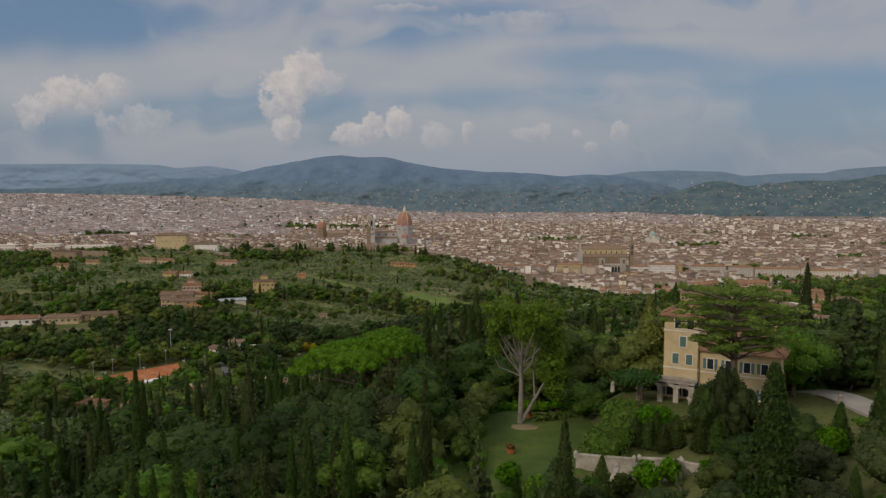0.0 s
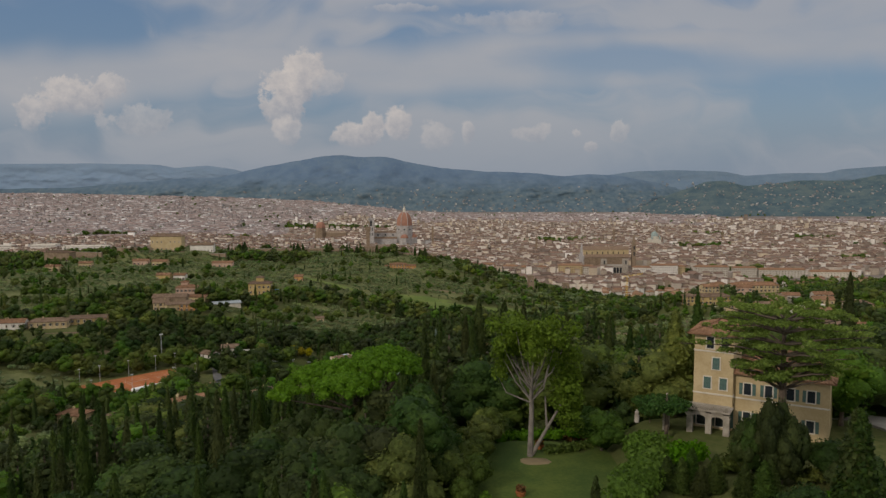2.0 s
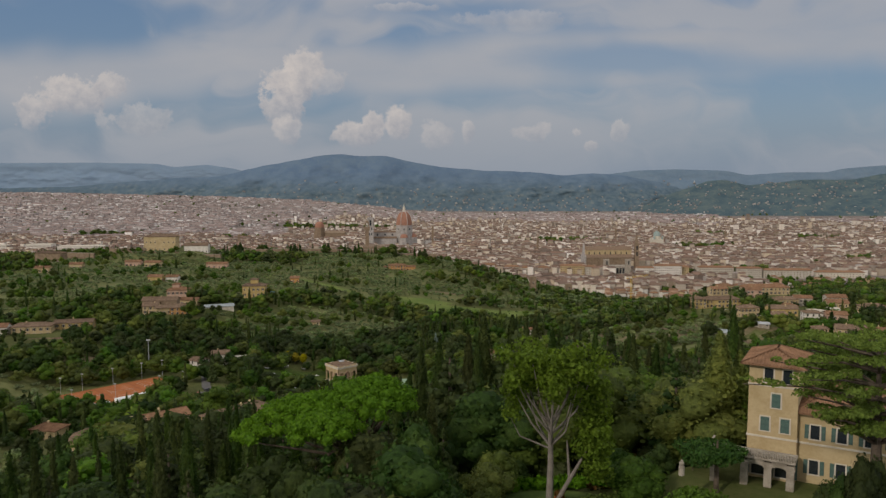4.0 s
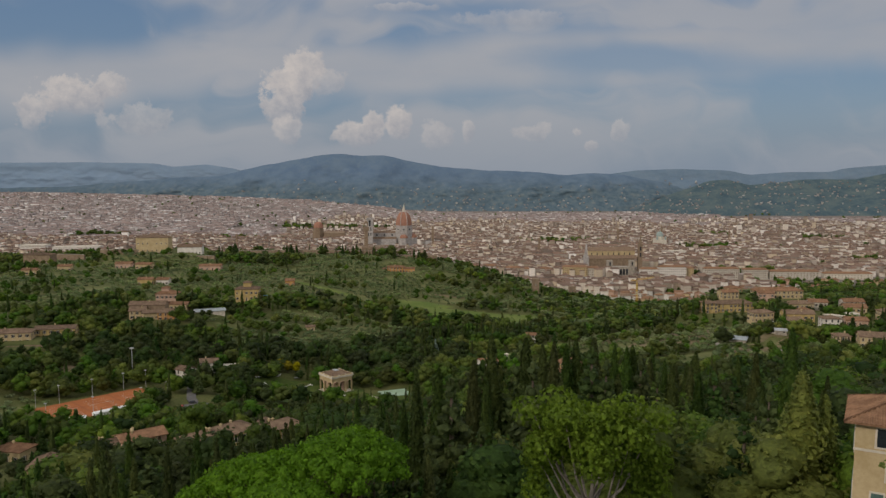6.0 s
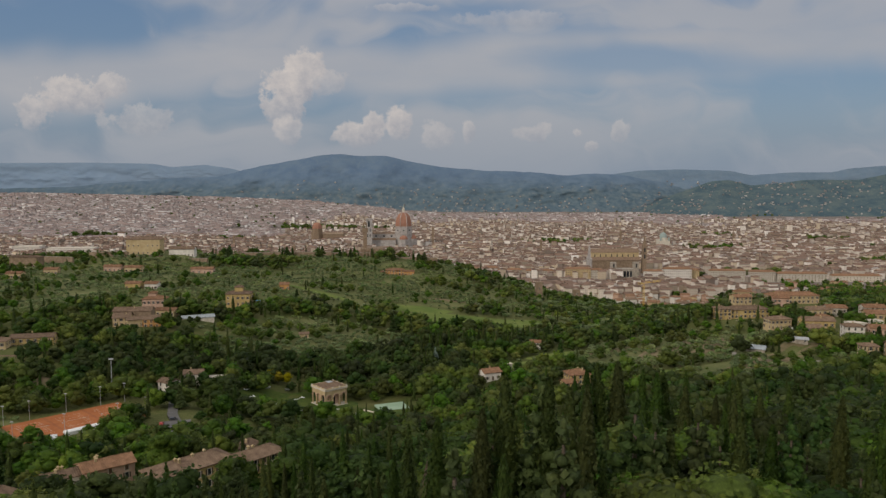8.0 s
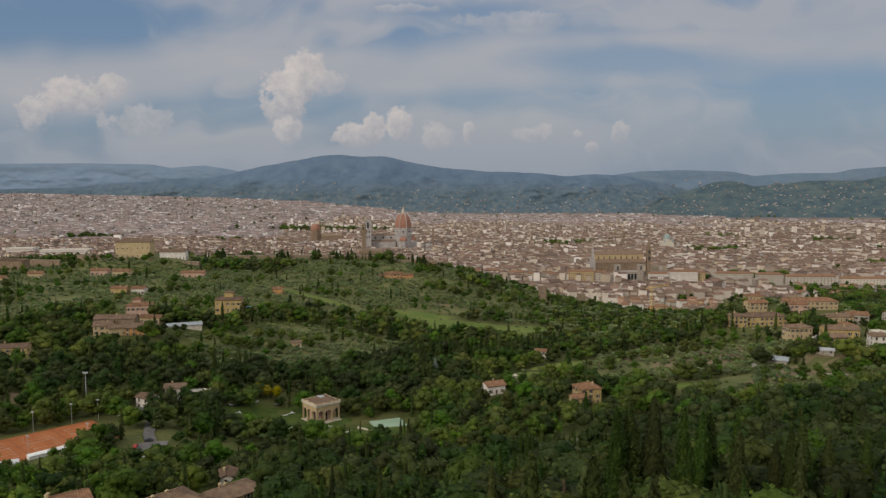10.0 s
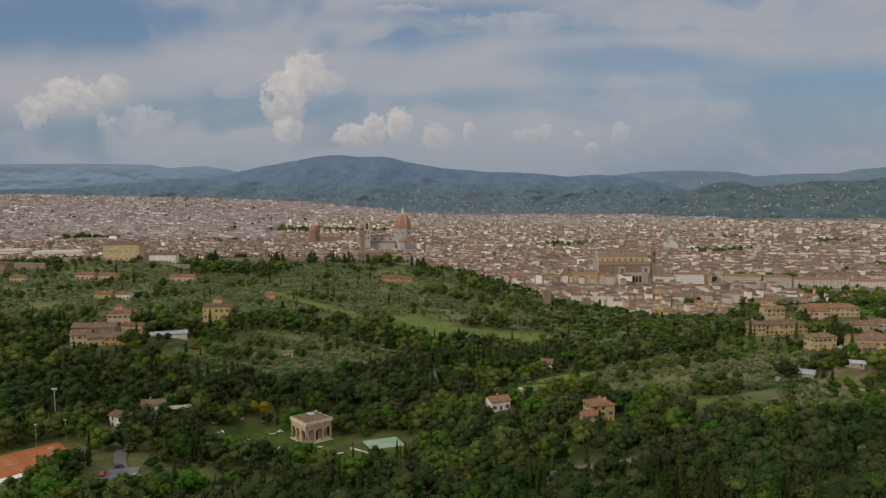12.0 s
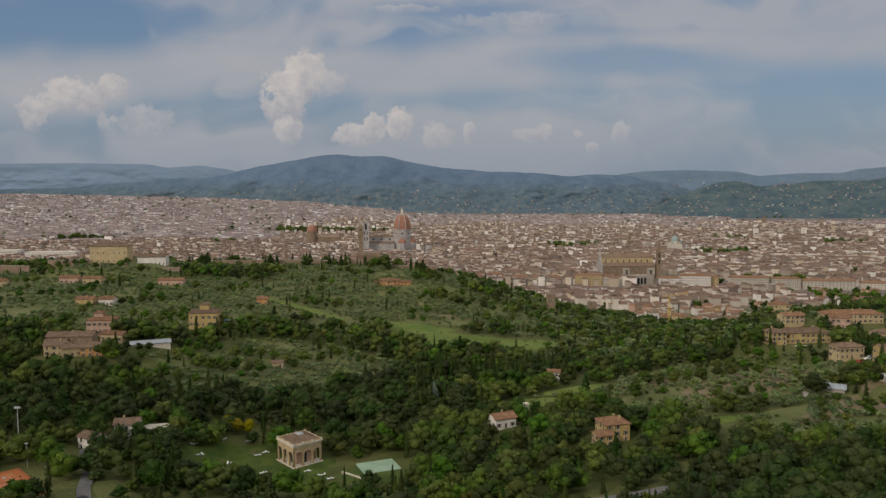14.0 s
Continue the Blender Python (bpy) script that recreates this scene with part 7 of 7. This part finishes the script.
    house("hamlet_tower", "small square dovecote tower with a tiled roof", -236, 716, 6, 6, 13.5, 6, STUCCO_PINK, TERRACOTTA, "hip", 3, 1, 1, "brown", 1.4, 0, 0.9, 84, "tower")
    house("hamlet_house", "low house with a bright tiled roof", -216, 692, 15, 9, 4.6, -6, STUCCO_CREAM, TERRACOTTA, "gable", 1, 4, 1, "brown", 1.8, 0, 0.9, 83)
    house("glasshouse", "long pale glasshouse beside the hamlet", -190, 686, 24, 8, 1.8, 22, STONE_PALE, GLASSHOUSE, "gable", 1, 0, 0, None, 1.6, 0, 1.2, 81)
    house("hut", "small brown hut in the olive grove", -108, 690, 7, 5, 3.6, 10, STUCCO_CREAM, TERRACOTTA_OLD, "gable", 1, 2, 1, None, 1.2, 0, 1.0)
    house("white_house", "white house with a brown roof in the trees", -150, 552, 11, 9, 7, 12, STUCCO_WHITE, TERRACOTTA_OLD, "gable", 2, 3, 2, None, 2.0, 1, 0.9)
    house("white_house", "white modern house with flat terraces", -138, 556, 13, 8, 4.5, 12, STUCCO_WHITE, STONE_PALE, "flat", 1, 4, 2, None, 1, 0, 0)
    house("white_house", "white house with a brown roof in the trees", -158, 532, 10, 8, 6.0, -30, STUCCO_WHITE, TERRACOTTA_OLD, "gable", 2, 2, 2, None, 2.0, 0, 0.9)
    house("row_house", "long cream farm row with tiled roof", -318, 568, 28, 11, 8.0, 12, STUCCO_WHITE, TERRACOTTA, "gable", 2, 6, 2, "brown", 2.2, 2, 0.9, 80)
    house("row_house", "long cream farm row with tiled roof", -290, 576, 26, 11, 7.5, 12, STUCCO_CREAM, TERRACOTTA_OLD, "hip", 2, 6, 2, "brown", 2.2, 1, 0.9, 80)
    house("row_house", "ochre farm row with tiled roof", -268, 592, 26, 10, 7.0, 12, STUCCO_YELLOW, TERRACOTTA_OLD, "gable", 2, 6, 2, "brown", 2.0, 1, 0.9, 80)
    house("shed", "low red-roofed sheds below the farm row", -270, 556, 22, 7, 3.2, 14, STUCCO_PINK, TERRACOTTA_OLD, "gable", 1, 3, 1, None, 1.2, 0, 0.9, 78)
    for i, (x, y, w, m, t) in enumerate(((-358, 925, 18, STUCCO_PINK, 4), (-334, 922, 18, STUCCO_CREAM, -4), (-262, 930, 24, STUCCO_PINK, 2), (-415, 905, 14, STUCCO_CREAM, 8), (-290, 812, 14, STUCCO_YELLOW, 0), (-274, 815, 12, STUCCO_WHITE, 0), (-160, 870, 9, STUCCO_ORANGE, 5), (-440, 880, 16, STUCCO_CREAM, 0))):
        house("ridge_cottage", "small country house with a red roof among olives", x, y, w, 9, 5.2, t, m, TERRACOTTA, "gable", 1, 4, 2, "brown", 2.0, 1, 1.0, None, "house", "country houses among the olives")
    for x, y, h in ((118, 1010, 17), (170, 1045, 13)):
        house("old_gate_tower", "old brown stone gate tower", x, y, 8, 8, h, 5, STONE_DARK, STONE_DARK, "flat", 2, 1, 1, None, 1, 0, 0, None, "tower")


build_houses()


def build_fortress():
    """The hill-top fort: palace, guard house and ramparts."""
    z = 93
    e = house("fortress_palace", "tall cream fortress palace with a brown roof", -364, 1032, 40, 18, 18, 3, STUCCO_CREAM, TERRACOTTA_OLD, "hip", 2, 7, 3, None, 3.4, 2, 1.2, 98.5, "palace")
    house("guard_house", "white guard house with a brown roof", -316, 1026, 30, 12, 9, 3, STUCCO_WHITE, TERRACOTTA_OLD, "gable", 1, 7, 2, None, 3.2, 1, 1.2, 96)
    for x, y, l, t, h in ((-360, 998, 60, 4, 3), (-300, 1004, 44, -8, 3), (-240, 1085, 60, 12, 7), (-180, 1100, 70, 2, 7), (-110, 1104, 74, -2, 7), (-40, 1100, 70, -6, 6), (-470, 1010, 60, -10, 10), (-400, 1010, 44, 6, 6)):
        e = thing("rampart", pose(x, y, level(x, y) - 1, 0, 0, t), "long low brown stone rampart on the ridge", "wall", "fortress ramparts")
        bm = bmesh.new()
        v = [bm.verts.new(q) for q in ((-l / 2, -2.4, -4), (l / 2, -2.4, -4), (l / 2, 1.5, -4), (-l / 2, 1.5, -4), (-l / 2, -1, h), (l / 2, -1, h), (l / 2, 1.5, h), (-l / 2, 1.5, h))]
        for f in ((4, 5, 6, 7), (0, 1, 5, 4), (1, 2, 6, 5), (2, 3, 7, 6), (3, 0, 4, 7)):
            bm.faces.new([v[i] for i in f])
        part("wall", bm, STONE_DARK, e)
        bm = bmesh.new()
        box(bm, -l / 2, l / 2, -1.2, -.4, h, h + .5)
        part("coping", bm, STONE, e)
    house("gate_lodge", "brown stone lodge with a low roof by the rampart", -485, 985, 34, 14, 12, -6, STONE_DARK, TERRACOTTA_OLD, "hip", 1, 4, 1, None, 2.2, 0, 1.2)


build_fortress()


def build_riverside_village():
    """The quarter on the near bank: small houses, roof against roof."""
    rng = random.Random(17)
    walls = (STUCCO_CREAM, STUCCO_WHITE, STUCCO_GREY, STUCCO_PINK, STUCCO_WHITE)
    for i in range(210):
        y = rng.uniform(1055, 1450)
        u = rng.uniform(0.225 - 0.12 * (y > 1290), 0.42 + 0.16 * (y > 1280))
        x = u * (y - 60) + rng.uniform(-4, 4)
        if y < 1120 and x < 225:
            continue
        w, d, h = rng.uniform(8, 15), rng.uniform(8, 12), rng.uniform(6, 11)
        kind = rng.choice(("gable", "gable", "hip"))
        e = thing("village_house", pose(x, y, level(x, y), 0, 0, rng.gauss(8, 22)), "small stucco village house with a terracotta roof", "house", "houses of the riverside quarter")
        bm = bmesh.new()
        rise = min(w, d) * .22
        gable_wall(bm, w, d, h, rise, kind)
        wall = part("wall", bm, walls[i % 5], e)
        build_roof("roof", w, d, h, rise, kind, .6, TERRACOTTA if rng.random() < .7 else TERRACOTTA_OLD, e, 0)
        if rng.random() < .7:
            for j in range(2):
                for k in range(3):
                    if rng.random() < .55:
                        o = link("window", WINDOW, e)
                        o.location = ((k - 1) * w / 3.4, -d / 2, 1.4 + j * 3.4)
    e = thing("tower_crane", pose(236, 975, level(236, 975)), "yellow tower crane above the riverside houses", "crane")
    bm = bmesh.new()
    for a in (-.8, .8):
        for b in (-.8, .8):
            bar(bm, (a, b, -2), (a, b, 30), .12, .12, 4)
    for k in range(15):
        s = 1 if k % 2 else -1
        bar(bm, (-.8 * s, -.8, k * 2), (.8 * s, -.8, k * 2 + 2), .08, .08, 4)
        bar(bm, (-.8, -.8 * s, k * 2), (-.8, .8 * s, k * 2 + 2), .08, .08, 4)
    part("mast", bm, CRANE_PAINT, e)
    bm = bmesh.new()
    for s in (-.6, .6):
        bar(bm, (-7, s, 30), (20, s, 34), .14, .14, 4)
    bar(bm, (-7, 0, 31.5), (20, 0, 35.2), .14, .14, 4)
    part("jib", bm, CRANE_PAINT, e)


build_riverside_village()


def build_pools():
    e = thing("swimming_pool", pose(-144, 274, level(-144, 274) + .6, 0, 0, 20), "small blue swimming pool with a terracotta edge", "pool")
    bm = bmesh.new()
    box(bm, -5, 5, -3.2, 3.2, -2, 0)
    part("edge", bm, CLAY, e, "terracotta paved edge")
    bm = bmesh.new()
    box(bm, -4, 4, -2.2, 2.2, -1, .06)
    part("water", bm, WATER, e, "clear blue water")
    e = thing("awning", pose(-76, 308, 96.6, 0, 0, 48), "pale blue-green canvas awning beside the ochre house", "awning")
    bm = bmesh.new()
    box(bm, -3.2, 3.2, -2, 2, 2.4, 2.5)
    part("canvas", bm, PARASOL_BLUE, e)
    for a in (-3, 3):
        for b in (-1.8, 1.8):
            bm = bmesh.new()
            tube(bm, [(a, b, -1, .05), (a, b, 2.4, .05)], 6)
            part("post", bm, METAL, e)
    bm = bmesh.new()
    box(bm, -2, 2, -1, 1, 2.6, 2.7)
    e = thing("awning", pose(-160, 757, 82, 0, 0, 5), "small blue canopy beside the yellow villa", "awning")
    part("canvas", bm, PARASOL_BLUE, e)
    for a in (-1.8, 1.8):
        bm = bmesh.new()
        tube(bm, [(a, 0, -1, .06), (a, 0, 2.6, .06)], 6)
        part("post", bm, METAL, e)


build_pools()


# ---- woods, groves and single trees ----
def plant_hillside():
    rng = random.Random(21)
    tally = {}
    y = 52.0
    while y < 1330:
        cell = 6.9 if y < 180 else 9.0 if y < 420 else 8.8 if y < 700 else 9.4
        half = 0.585 * (y + 10) + 14
        x = -half
        while x < half:
            px, py = x + rng.uniform(-.42, .42) * cell, y + rng.uniform(-.42, .42) * cell
            x += cell
            if py > 1215 - 60 * (px > 60) + 130 * (px > 470) or within(FREE, px, py) or within(CLEAR, px, py):
                continue
            turn, pick = rng.uniform(0, 6.28), rng.randrange(60)
            if within(GROVES, px, py):
                px, py = x - cell + rng.uniform(-.12, .12) * cell, y + rng.uniform(-.12, .12) * cell
            patch = noise.noise((px / 55, py / 55, 2.0))
            if within(FIELDS, px, py):
                if rng.random() < 0.15:
                    OLIVE.strew(px, py, rng.uniform(2, 4.4), pick, turn)
                continue
            if within(GROVES, px, py):
                open_ = noise.noise((px / 38, py / 38, 9.0))
                hedge = abs(noise.noise((px / 120, py / 70, 4.0)))
                if hedge < 0.030:
                    (CYPRESS if rng.random() < 0.3 else BROAD).strew(px, py, rng.uniform(6, 11), pick, turn, 1.3)
                    continue
                if open_ > (0.40 if px > 90 and py < 720 else 0.45):
                    if rng.random() < 0.25:
                        BROAD.strew(px, py, rng.uniform(1.5, 3.5), pick, turn, 1.5)
                    continue
                if open_ < -0.30:
                    BROAD.strew(px, py, rng.uniform(4.5, 8.0), pick, turn, 1.4)
                    continue
                if rng.random() < 0.90:
                    tally["olive"] = tally.get("olive", 0) + 1
                    if py < 720 and px > 90 and tally["olive"] < 160:
                        OLIVE.grow(px, py, rng.uniform(3.4, 5.2), "mid", pick, turn, rng.uniform(0.9, 1.3))
                    else:
                        OLIVE.strew(px, py, rng.uniform(3.4, 5.4), pick, turn, rng.uniform(0.9, 1.35))
                if rng.random() < 0.9 and cell > 8:
                    OLIVE.strew(px + cell / 2, py + rng.uniform(-3, 3), rng.uniform(3.0, 4.8), pick + 1, turn)
                if rng.random() < (0.45 if px > 90 and py < 720 else 0.06):
                    BROAD.strew(px + 3, py - 3, rng.uniform(2.5, 5.5), pick, turn, 1.4)
                if rng.random() < 0.015:
                    CYPRESS.grow(px + 4, py + 4, rng.uniform(9, 14), "far", pick, turn)
                continue
            reach = max(abs(px) / 0.58, (180 - level(px, py)) / 0.42, py - 195)
            detail = "near" if reach < 125 else "mid" if reach < 210 else "far" if reach < 480 else "dot"
            sort = BROAD
            kind = rng.random()
            tall = 1.22 if 150 < py < 340 else 1.0
            dark = 0.26 + 0.5 * patch if py < 430 else 0.04 + 0.35 * max(0, patch)
            if py < 260 and px < 12:
                dark += 0.15
            if py < 300 and px < -5:
                dark += 0.12
            dusky = within(DUSKY, px, py)
            if px > 32 and 170 < py < 400:
                dark *= 0.3
            if within(BELT, px, py):
                sort, h, wide = (CYPRESS, rng.uniform(10, 19), rng.uniform(1.1, 1.6)) if kind < 0.6 else (HOLM, rng.uniform(7, 12), rng.uniform(1.2, 1.7))
            elif kind < dark:
                sort, h, wide = CYPRESS, rng.uniform(10, 18) * tall, rng.uniform(0.8, 1.2)
            elif kind < dark + (0.24 if py < 330 else 0.12 if py < 430 else 0.04):
                sort, h, wide = CONIFER, rng.uniform(9, 15) * tall, rng.uniform(0.9, 1.2)
            else:
                h, wide = rng.uniform(7.0, 15.0) * (0.92 if py > 430 else tall), rng.uniform(1.1, 1.6)
                if rng.random() < (0.95 if dusky and py > 350 else 0.72 if dusky else 0.22):
                    sort = HOLM
            if within(LOW, px, py):
                sort, h, wide = rng.choice((HOLM, HOLM, BROAD, CYPRESS)), rng.uniform(4.5, 7.5), rng.uniform(1.15, 1.5)
                wide *= 1.6 if sort is CYPRESS else 1.0
            if px > 60 and 740 < py < 1160:
                h *= 0.66
                wide *= 1.15
                if sort in (BROAD, HOLM) and rng.random() < 0.4:
                    sort, h, wide = OLIVE, rng.uniform(4.5, 7.5), 1.3
            tally[sort.name] = tally.get(sort.name, 0) + 1
            if tally[sort.name] <= (140 if sort is CYPRESS else 170 if sort is BROAD else 130 if sort is HOLM else 0 if sort is OLIVE else 130):
                sort.grow(px, py, h, detail, pick, turn, wide)
            else:
                sort.strew(px, py, h, pick, turn, wide, detail)
        y += cell


def plant_outskirts():
    """Woods go on beside and behind the way."""
    rng = random.Random(77)
    for _ in range(260):
        x, y = rng.uniform(-330, 330), rng.uniform(-120, 480)
        if abs(x) > 0.585 * (y + 10) + 16 and level(x, y) > 0 and not within(FREE + CLEAR, x, y) and math.hypot(x, y) > 25:
            sort = rng.choice((BROAD, HOLM, HOLM, CYPRESS, CONIFER))
            sort.strew(x, y, rng.uniform(7, 13), rng.randrange(9), x, rng.uniform(1.0, 1.5))


def plant_singles():
    """Trees that stand out by themselves."""
    rng = random.Random(5)
    grand = raw("crown", *cypress_shape(23, 4200, 0.27, 16, 14), [LEAF_CYPRESS])
    # tall cypresses: x, y, top, width
    for x, y, top, wide in ((-1.9, 91, 168.5, 0.85), (37.7, 84, 171.5, 2.2), (80, 165, 174, 1.3), (6.6, 167, 164.5, 1.1), (-48, 118, 163, 1.0), (-33, 128, 161, 1.1), (-60, 150, 152, 1.0), (-23, 95, 158, 1.2), (-56, 95, 152, 1.0), (-15, 108, 156, 1.2), (66, 88, 163, 2.0), (-40, 96, 156, 1.0)):
        z = level(x, y)
        e = CYPRESS.grow(x, y, top - z + 0.2, "near", rng.randrange(9), rng.uniform(0, 6), wide * 16 / max(14, top - z))
        if y < 95:
            e.children[1].data = grand
    for x, y, h in ((-15, 124, 14.5), (-21, 126, 13.5), (-8, 126, 14.5), (-18, 118, 11), (-11, 117, 11), (-25, 131, 14), (-4, 130, 15), (-13, 128, 15.5)):
        HOLM.grow(x, y, h, "near", int(h * 7), h, 1.2)
    for i, (x, y, top) in enumerate(((-12, 138, 156.5), (-18, 137, 155.5), (-7, 139, 157), (-23, 140, 154.5), (-27, 145, 154), (-3, 143, 158), (-15, 141, 157), (-9, 143, 158))):
        (CONIFER, HOLM)[i % 2].grow(x, y, top - level(x, y), "near", i, i * 1.7, rng.uniform(0.75, 1.0))
    for x, y, h, w in ((26.5, 186.5, 17, 1.3), (33, 190, 14, 1.4), (22, 200, 15, 1.3)):
        BROAD.grow(x, y, h, "near", int(x), x, w, "tall bright green broadleaf tree above the wood", LEAF_HEDGE)
    # the tall dark wood behind the garden
    for i in range(34):
        x, y = rng.uniform(-4, 62), rng.uniform(160, 205)
        sort = CYPRESS if i % 3 else CONIFER
        sort.grow(x, y, rng.uniform(157, 165.5) - level(x, y), "near", i, i, rng.uniform(0.8, 1.15))
    # bushes at the lawn's edge and dark trees below the villa
    for x, y, h in ((3.5, 121, 5), (5.2, 127, 6), (4.0, 132, 6.5), (6.2, 136, 6), (7.0, 142, 7), (8.5, 148, 7), (2.0, 126, 7)):
        BROAD.grow(x, y, h, "near", int(y), y, 1.2)
    for x, y, h in ((60, 100, 9), (64, 106, 10), (69, 102, 10), (74, 109, 11), (58, 108, 8), (79, 104, 10), (66, 112, 9)):
        CYPRESS.grow(x, y, h, "near", int(x), x, 2.0)
    # sunlit cypresses below the garden wood
    for i in range(15):
        x, y = 36 + i * 3.1 + rng.uniform(-1.5, 1.5), 274 + rng.uniform(-9, 9)
        CYPRESS.grow(x, y, rng.uniform(140.5, 146.5) - level(x, y), "near", i, i, rng.uniform(1.0, 1.35))
    # the row in the valley
    for i in range(26):
        x, y = -8 + i * 3.6 + rng.uniform(-1, 1), 712 + 9 * math.sin(i * 0.7) + rng.uniform(-3, 3)
        CYPRESS.grow(x, y, rng.uniform(12, 17), "far", i, rng.uniform(0, 6), 1.15)
    # along the ridge and by the farms
    for i in range(22):
        x = -330 + i * 15.5 + rng.uniform(-9, 9)
        (CYPRESS if rng.random() < .6 else BROAD).grow(x, 1128 + rng.uniform(-8, 8), rng.uniform(7, 14), "far", i, 0, 1.5)
    # dark trees on the ridge before the fortress walls
    for cx, count, spread in ((-285, 5, 9), (-248, 4, 7), (-205, 7, 12), (-158, 4, 6), (-120, 8, 14), (-84, 5, 9), (-62, 4, 6), (-30, 6, 10)):
        for i in range(count):
            x = cx + rng.gauss(0, spread * .6)
            sort = rng.choice((CYPRESS, CYPRESS, CONIFER, BROAD))
            sort.grow(x, 1092 + rng.uniform(-14, 12) - 0.06 * (x + 150), rng.uniform(7, 17), "far", i, i, rng.uniform(1.2, 1.9))
    for x, y, h in ((-176, 735, 16), (-163, 742, 15), (-222, 704, 17), (-214, 700, 16), (-209, 703, 17), (-205, 705, 16), (-202, 702, 17), (-252, 690, 16), (-256, 684, 15), (-268, 690, 17), (-274, 688, 15), (-280, 690, 14), (-250, 650, 12), (-258, 655, 12), (-340, 660, 15), (-310, 668, 15), (-205, 668, 13), (-228, 660, 8), (-246, 664, 9), (-330, 930, 18), (-300, 900, 14), (196, 720, 17), (199, 716, 16), (206, 722, 17), (250, 690, 15), (262, 640, 15), (-6, 640, 14), (2, 645, 15)):
        CYPRESS.grow(x, y, h, "far", rng.randrange(9), rng.uniform(0, 6), 1.2)
    CYPRESS.grow(43.5, 156, 168.5 - level(43.5, 156), "near", 2, 0.6, 1.9, "tall green columnar poplar beside the villa", LEAF_BROAD)
    CYPRESS.grow(47.0, 158, 165.0 - level(47.0, 158), "near", 1, 1.9, 1.7, "tall green columnar poplar beside the villa", LEAF_BROAD)
    for x, y, h, pick, wide in ((42.0, 119.2, 8.6, 0, 0.7), (42.6, 118.6, 9.6, 3, 0.62), (44.6, 117.2, 12.6, 1, 0.5), (46.6, 118.0, 11.2, 4, 0.55), (48.8, 118.8, 9.0, 2, 0.66), (45.6, 116.0, 7.6, 0, 0.75)):
        HOLM.grow(x, y, h, "near", pick, x, wide, "dark ivy-grown evergreen oak before the villa")
    # trees that half hide the white houses and stand about the car park
    for x, y, h in ((-155, 528, 9), (-148, 538, 10), (-141, 544, 11), (-134, 546, 9), (-128, 540, 11), (-163, 540, 9), (-122, 530, 12), (-118, 520, 10)):
        HOLM.grow(x, y, h, "far", int(-x), x, 1.2)
    for x, y, h in ((-113, 508, 15), (-117, 500, 17), (-110, 492, 14), (-145, 530, 14), (-120, 485, 13)):
        CYPRESS.grow(x, y, h, "far", int(-x), x, 1.5)
    CONIFER.grow(-4, 641, 15, "mid", 1, 0.3, 1.0, "pale blue-grey cedar among dark trees", LEAF_BLUE)
    for dx in (-5, 0, 5):
        BROAD.grow(-103 + dx, 571 + abs(dx) * 0.4, 8.5, "mid", 3 + dx, dx, 1.15, "broadleaf tree with bright yellow leaves", LEAF_YELLOW)
    BROAD.grow(26, 178, 8, "near", 2, 1.0, 1.0, "rust-brown leaved tree in the wood", LEAF_RUST)
    BROAD.grow(33, 160, 6, "near", 1, 2.0, 1.1, "rust-brown leaved tree in the wood", LEAF_RUST)
    for x, y in ((-5, 232), (24, 270), (40, 262), (-2, 228)):
        CONIFER.grow(x, y, 16, "mid", 1, x, 0.6, "bare grey-brown dying conifer", LEAF_DRY)


plant_hillside()
plant_outskirts()
plant_singles()
BROAD.finish("mixed_woods", "dense green broadleaf woods in the valley")
HOLM.finish("evergreen_woods", "dark evergreen oak woods on the slopes")
CYPRESS.finish("cypress_woods", "dark green cypress woods on the slopes")
CONIFER.finish("conifer_woods", "dark ragged conifers among the woods")
OLIVE.finish("olive_groves", "terraced groves of silvery olive trees", "olive grove")


def town_trees():
    """Green squares and gardens between the town's houses."""
    rng = random.Random(3)
    heap = Species("park_tree", "", 12.0, BROAD.trunk, LEAF_BROAD, [], [], BROAD.data["dot"])
    for a, b, r in PARKS:
        for _ in range(int(r * 0.32)):
            t, q = rng.uniform(0, 6.28), r * math.sqrt(rng.random())
            heap.strew(a + q * 1.3 * math.cos(t), b + q * 0.5 * math.sin(t), rng.uniform(11, 18), rng.randrange(9), t, 2.0)
    for _ in range(420):
        y = rng.uniform(1330, 4400)
        heap.strew(rng.uniform(-0.6, 0.6) * y, y, rng.uniform(10, 17), rng.randrange(9), y, 1.3)
    for _ in range(150):
        heap.strew(rng.uniform(180, 800), rng.uniform(1300, 1470), rng.uniform(7, 13), rng.randrange(9), _, 1.3)
    for _ in range(90):
        heap.strew(rng.uniform(590, 860), rng.uniform(1285, 1420), rng.uniform(12, 18), rng.randrange(9), _, 1.4)
    heap.finish("town_gardens", "trees of squares and gardens between the town's roofs")


town_trees()
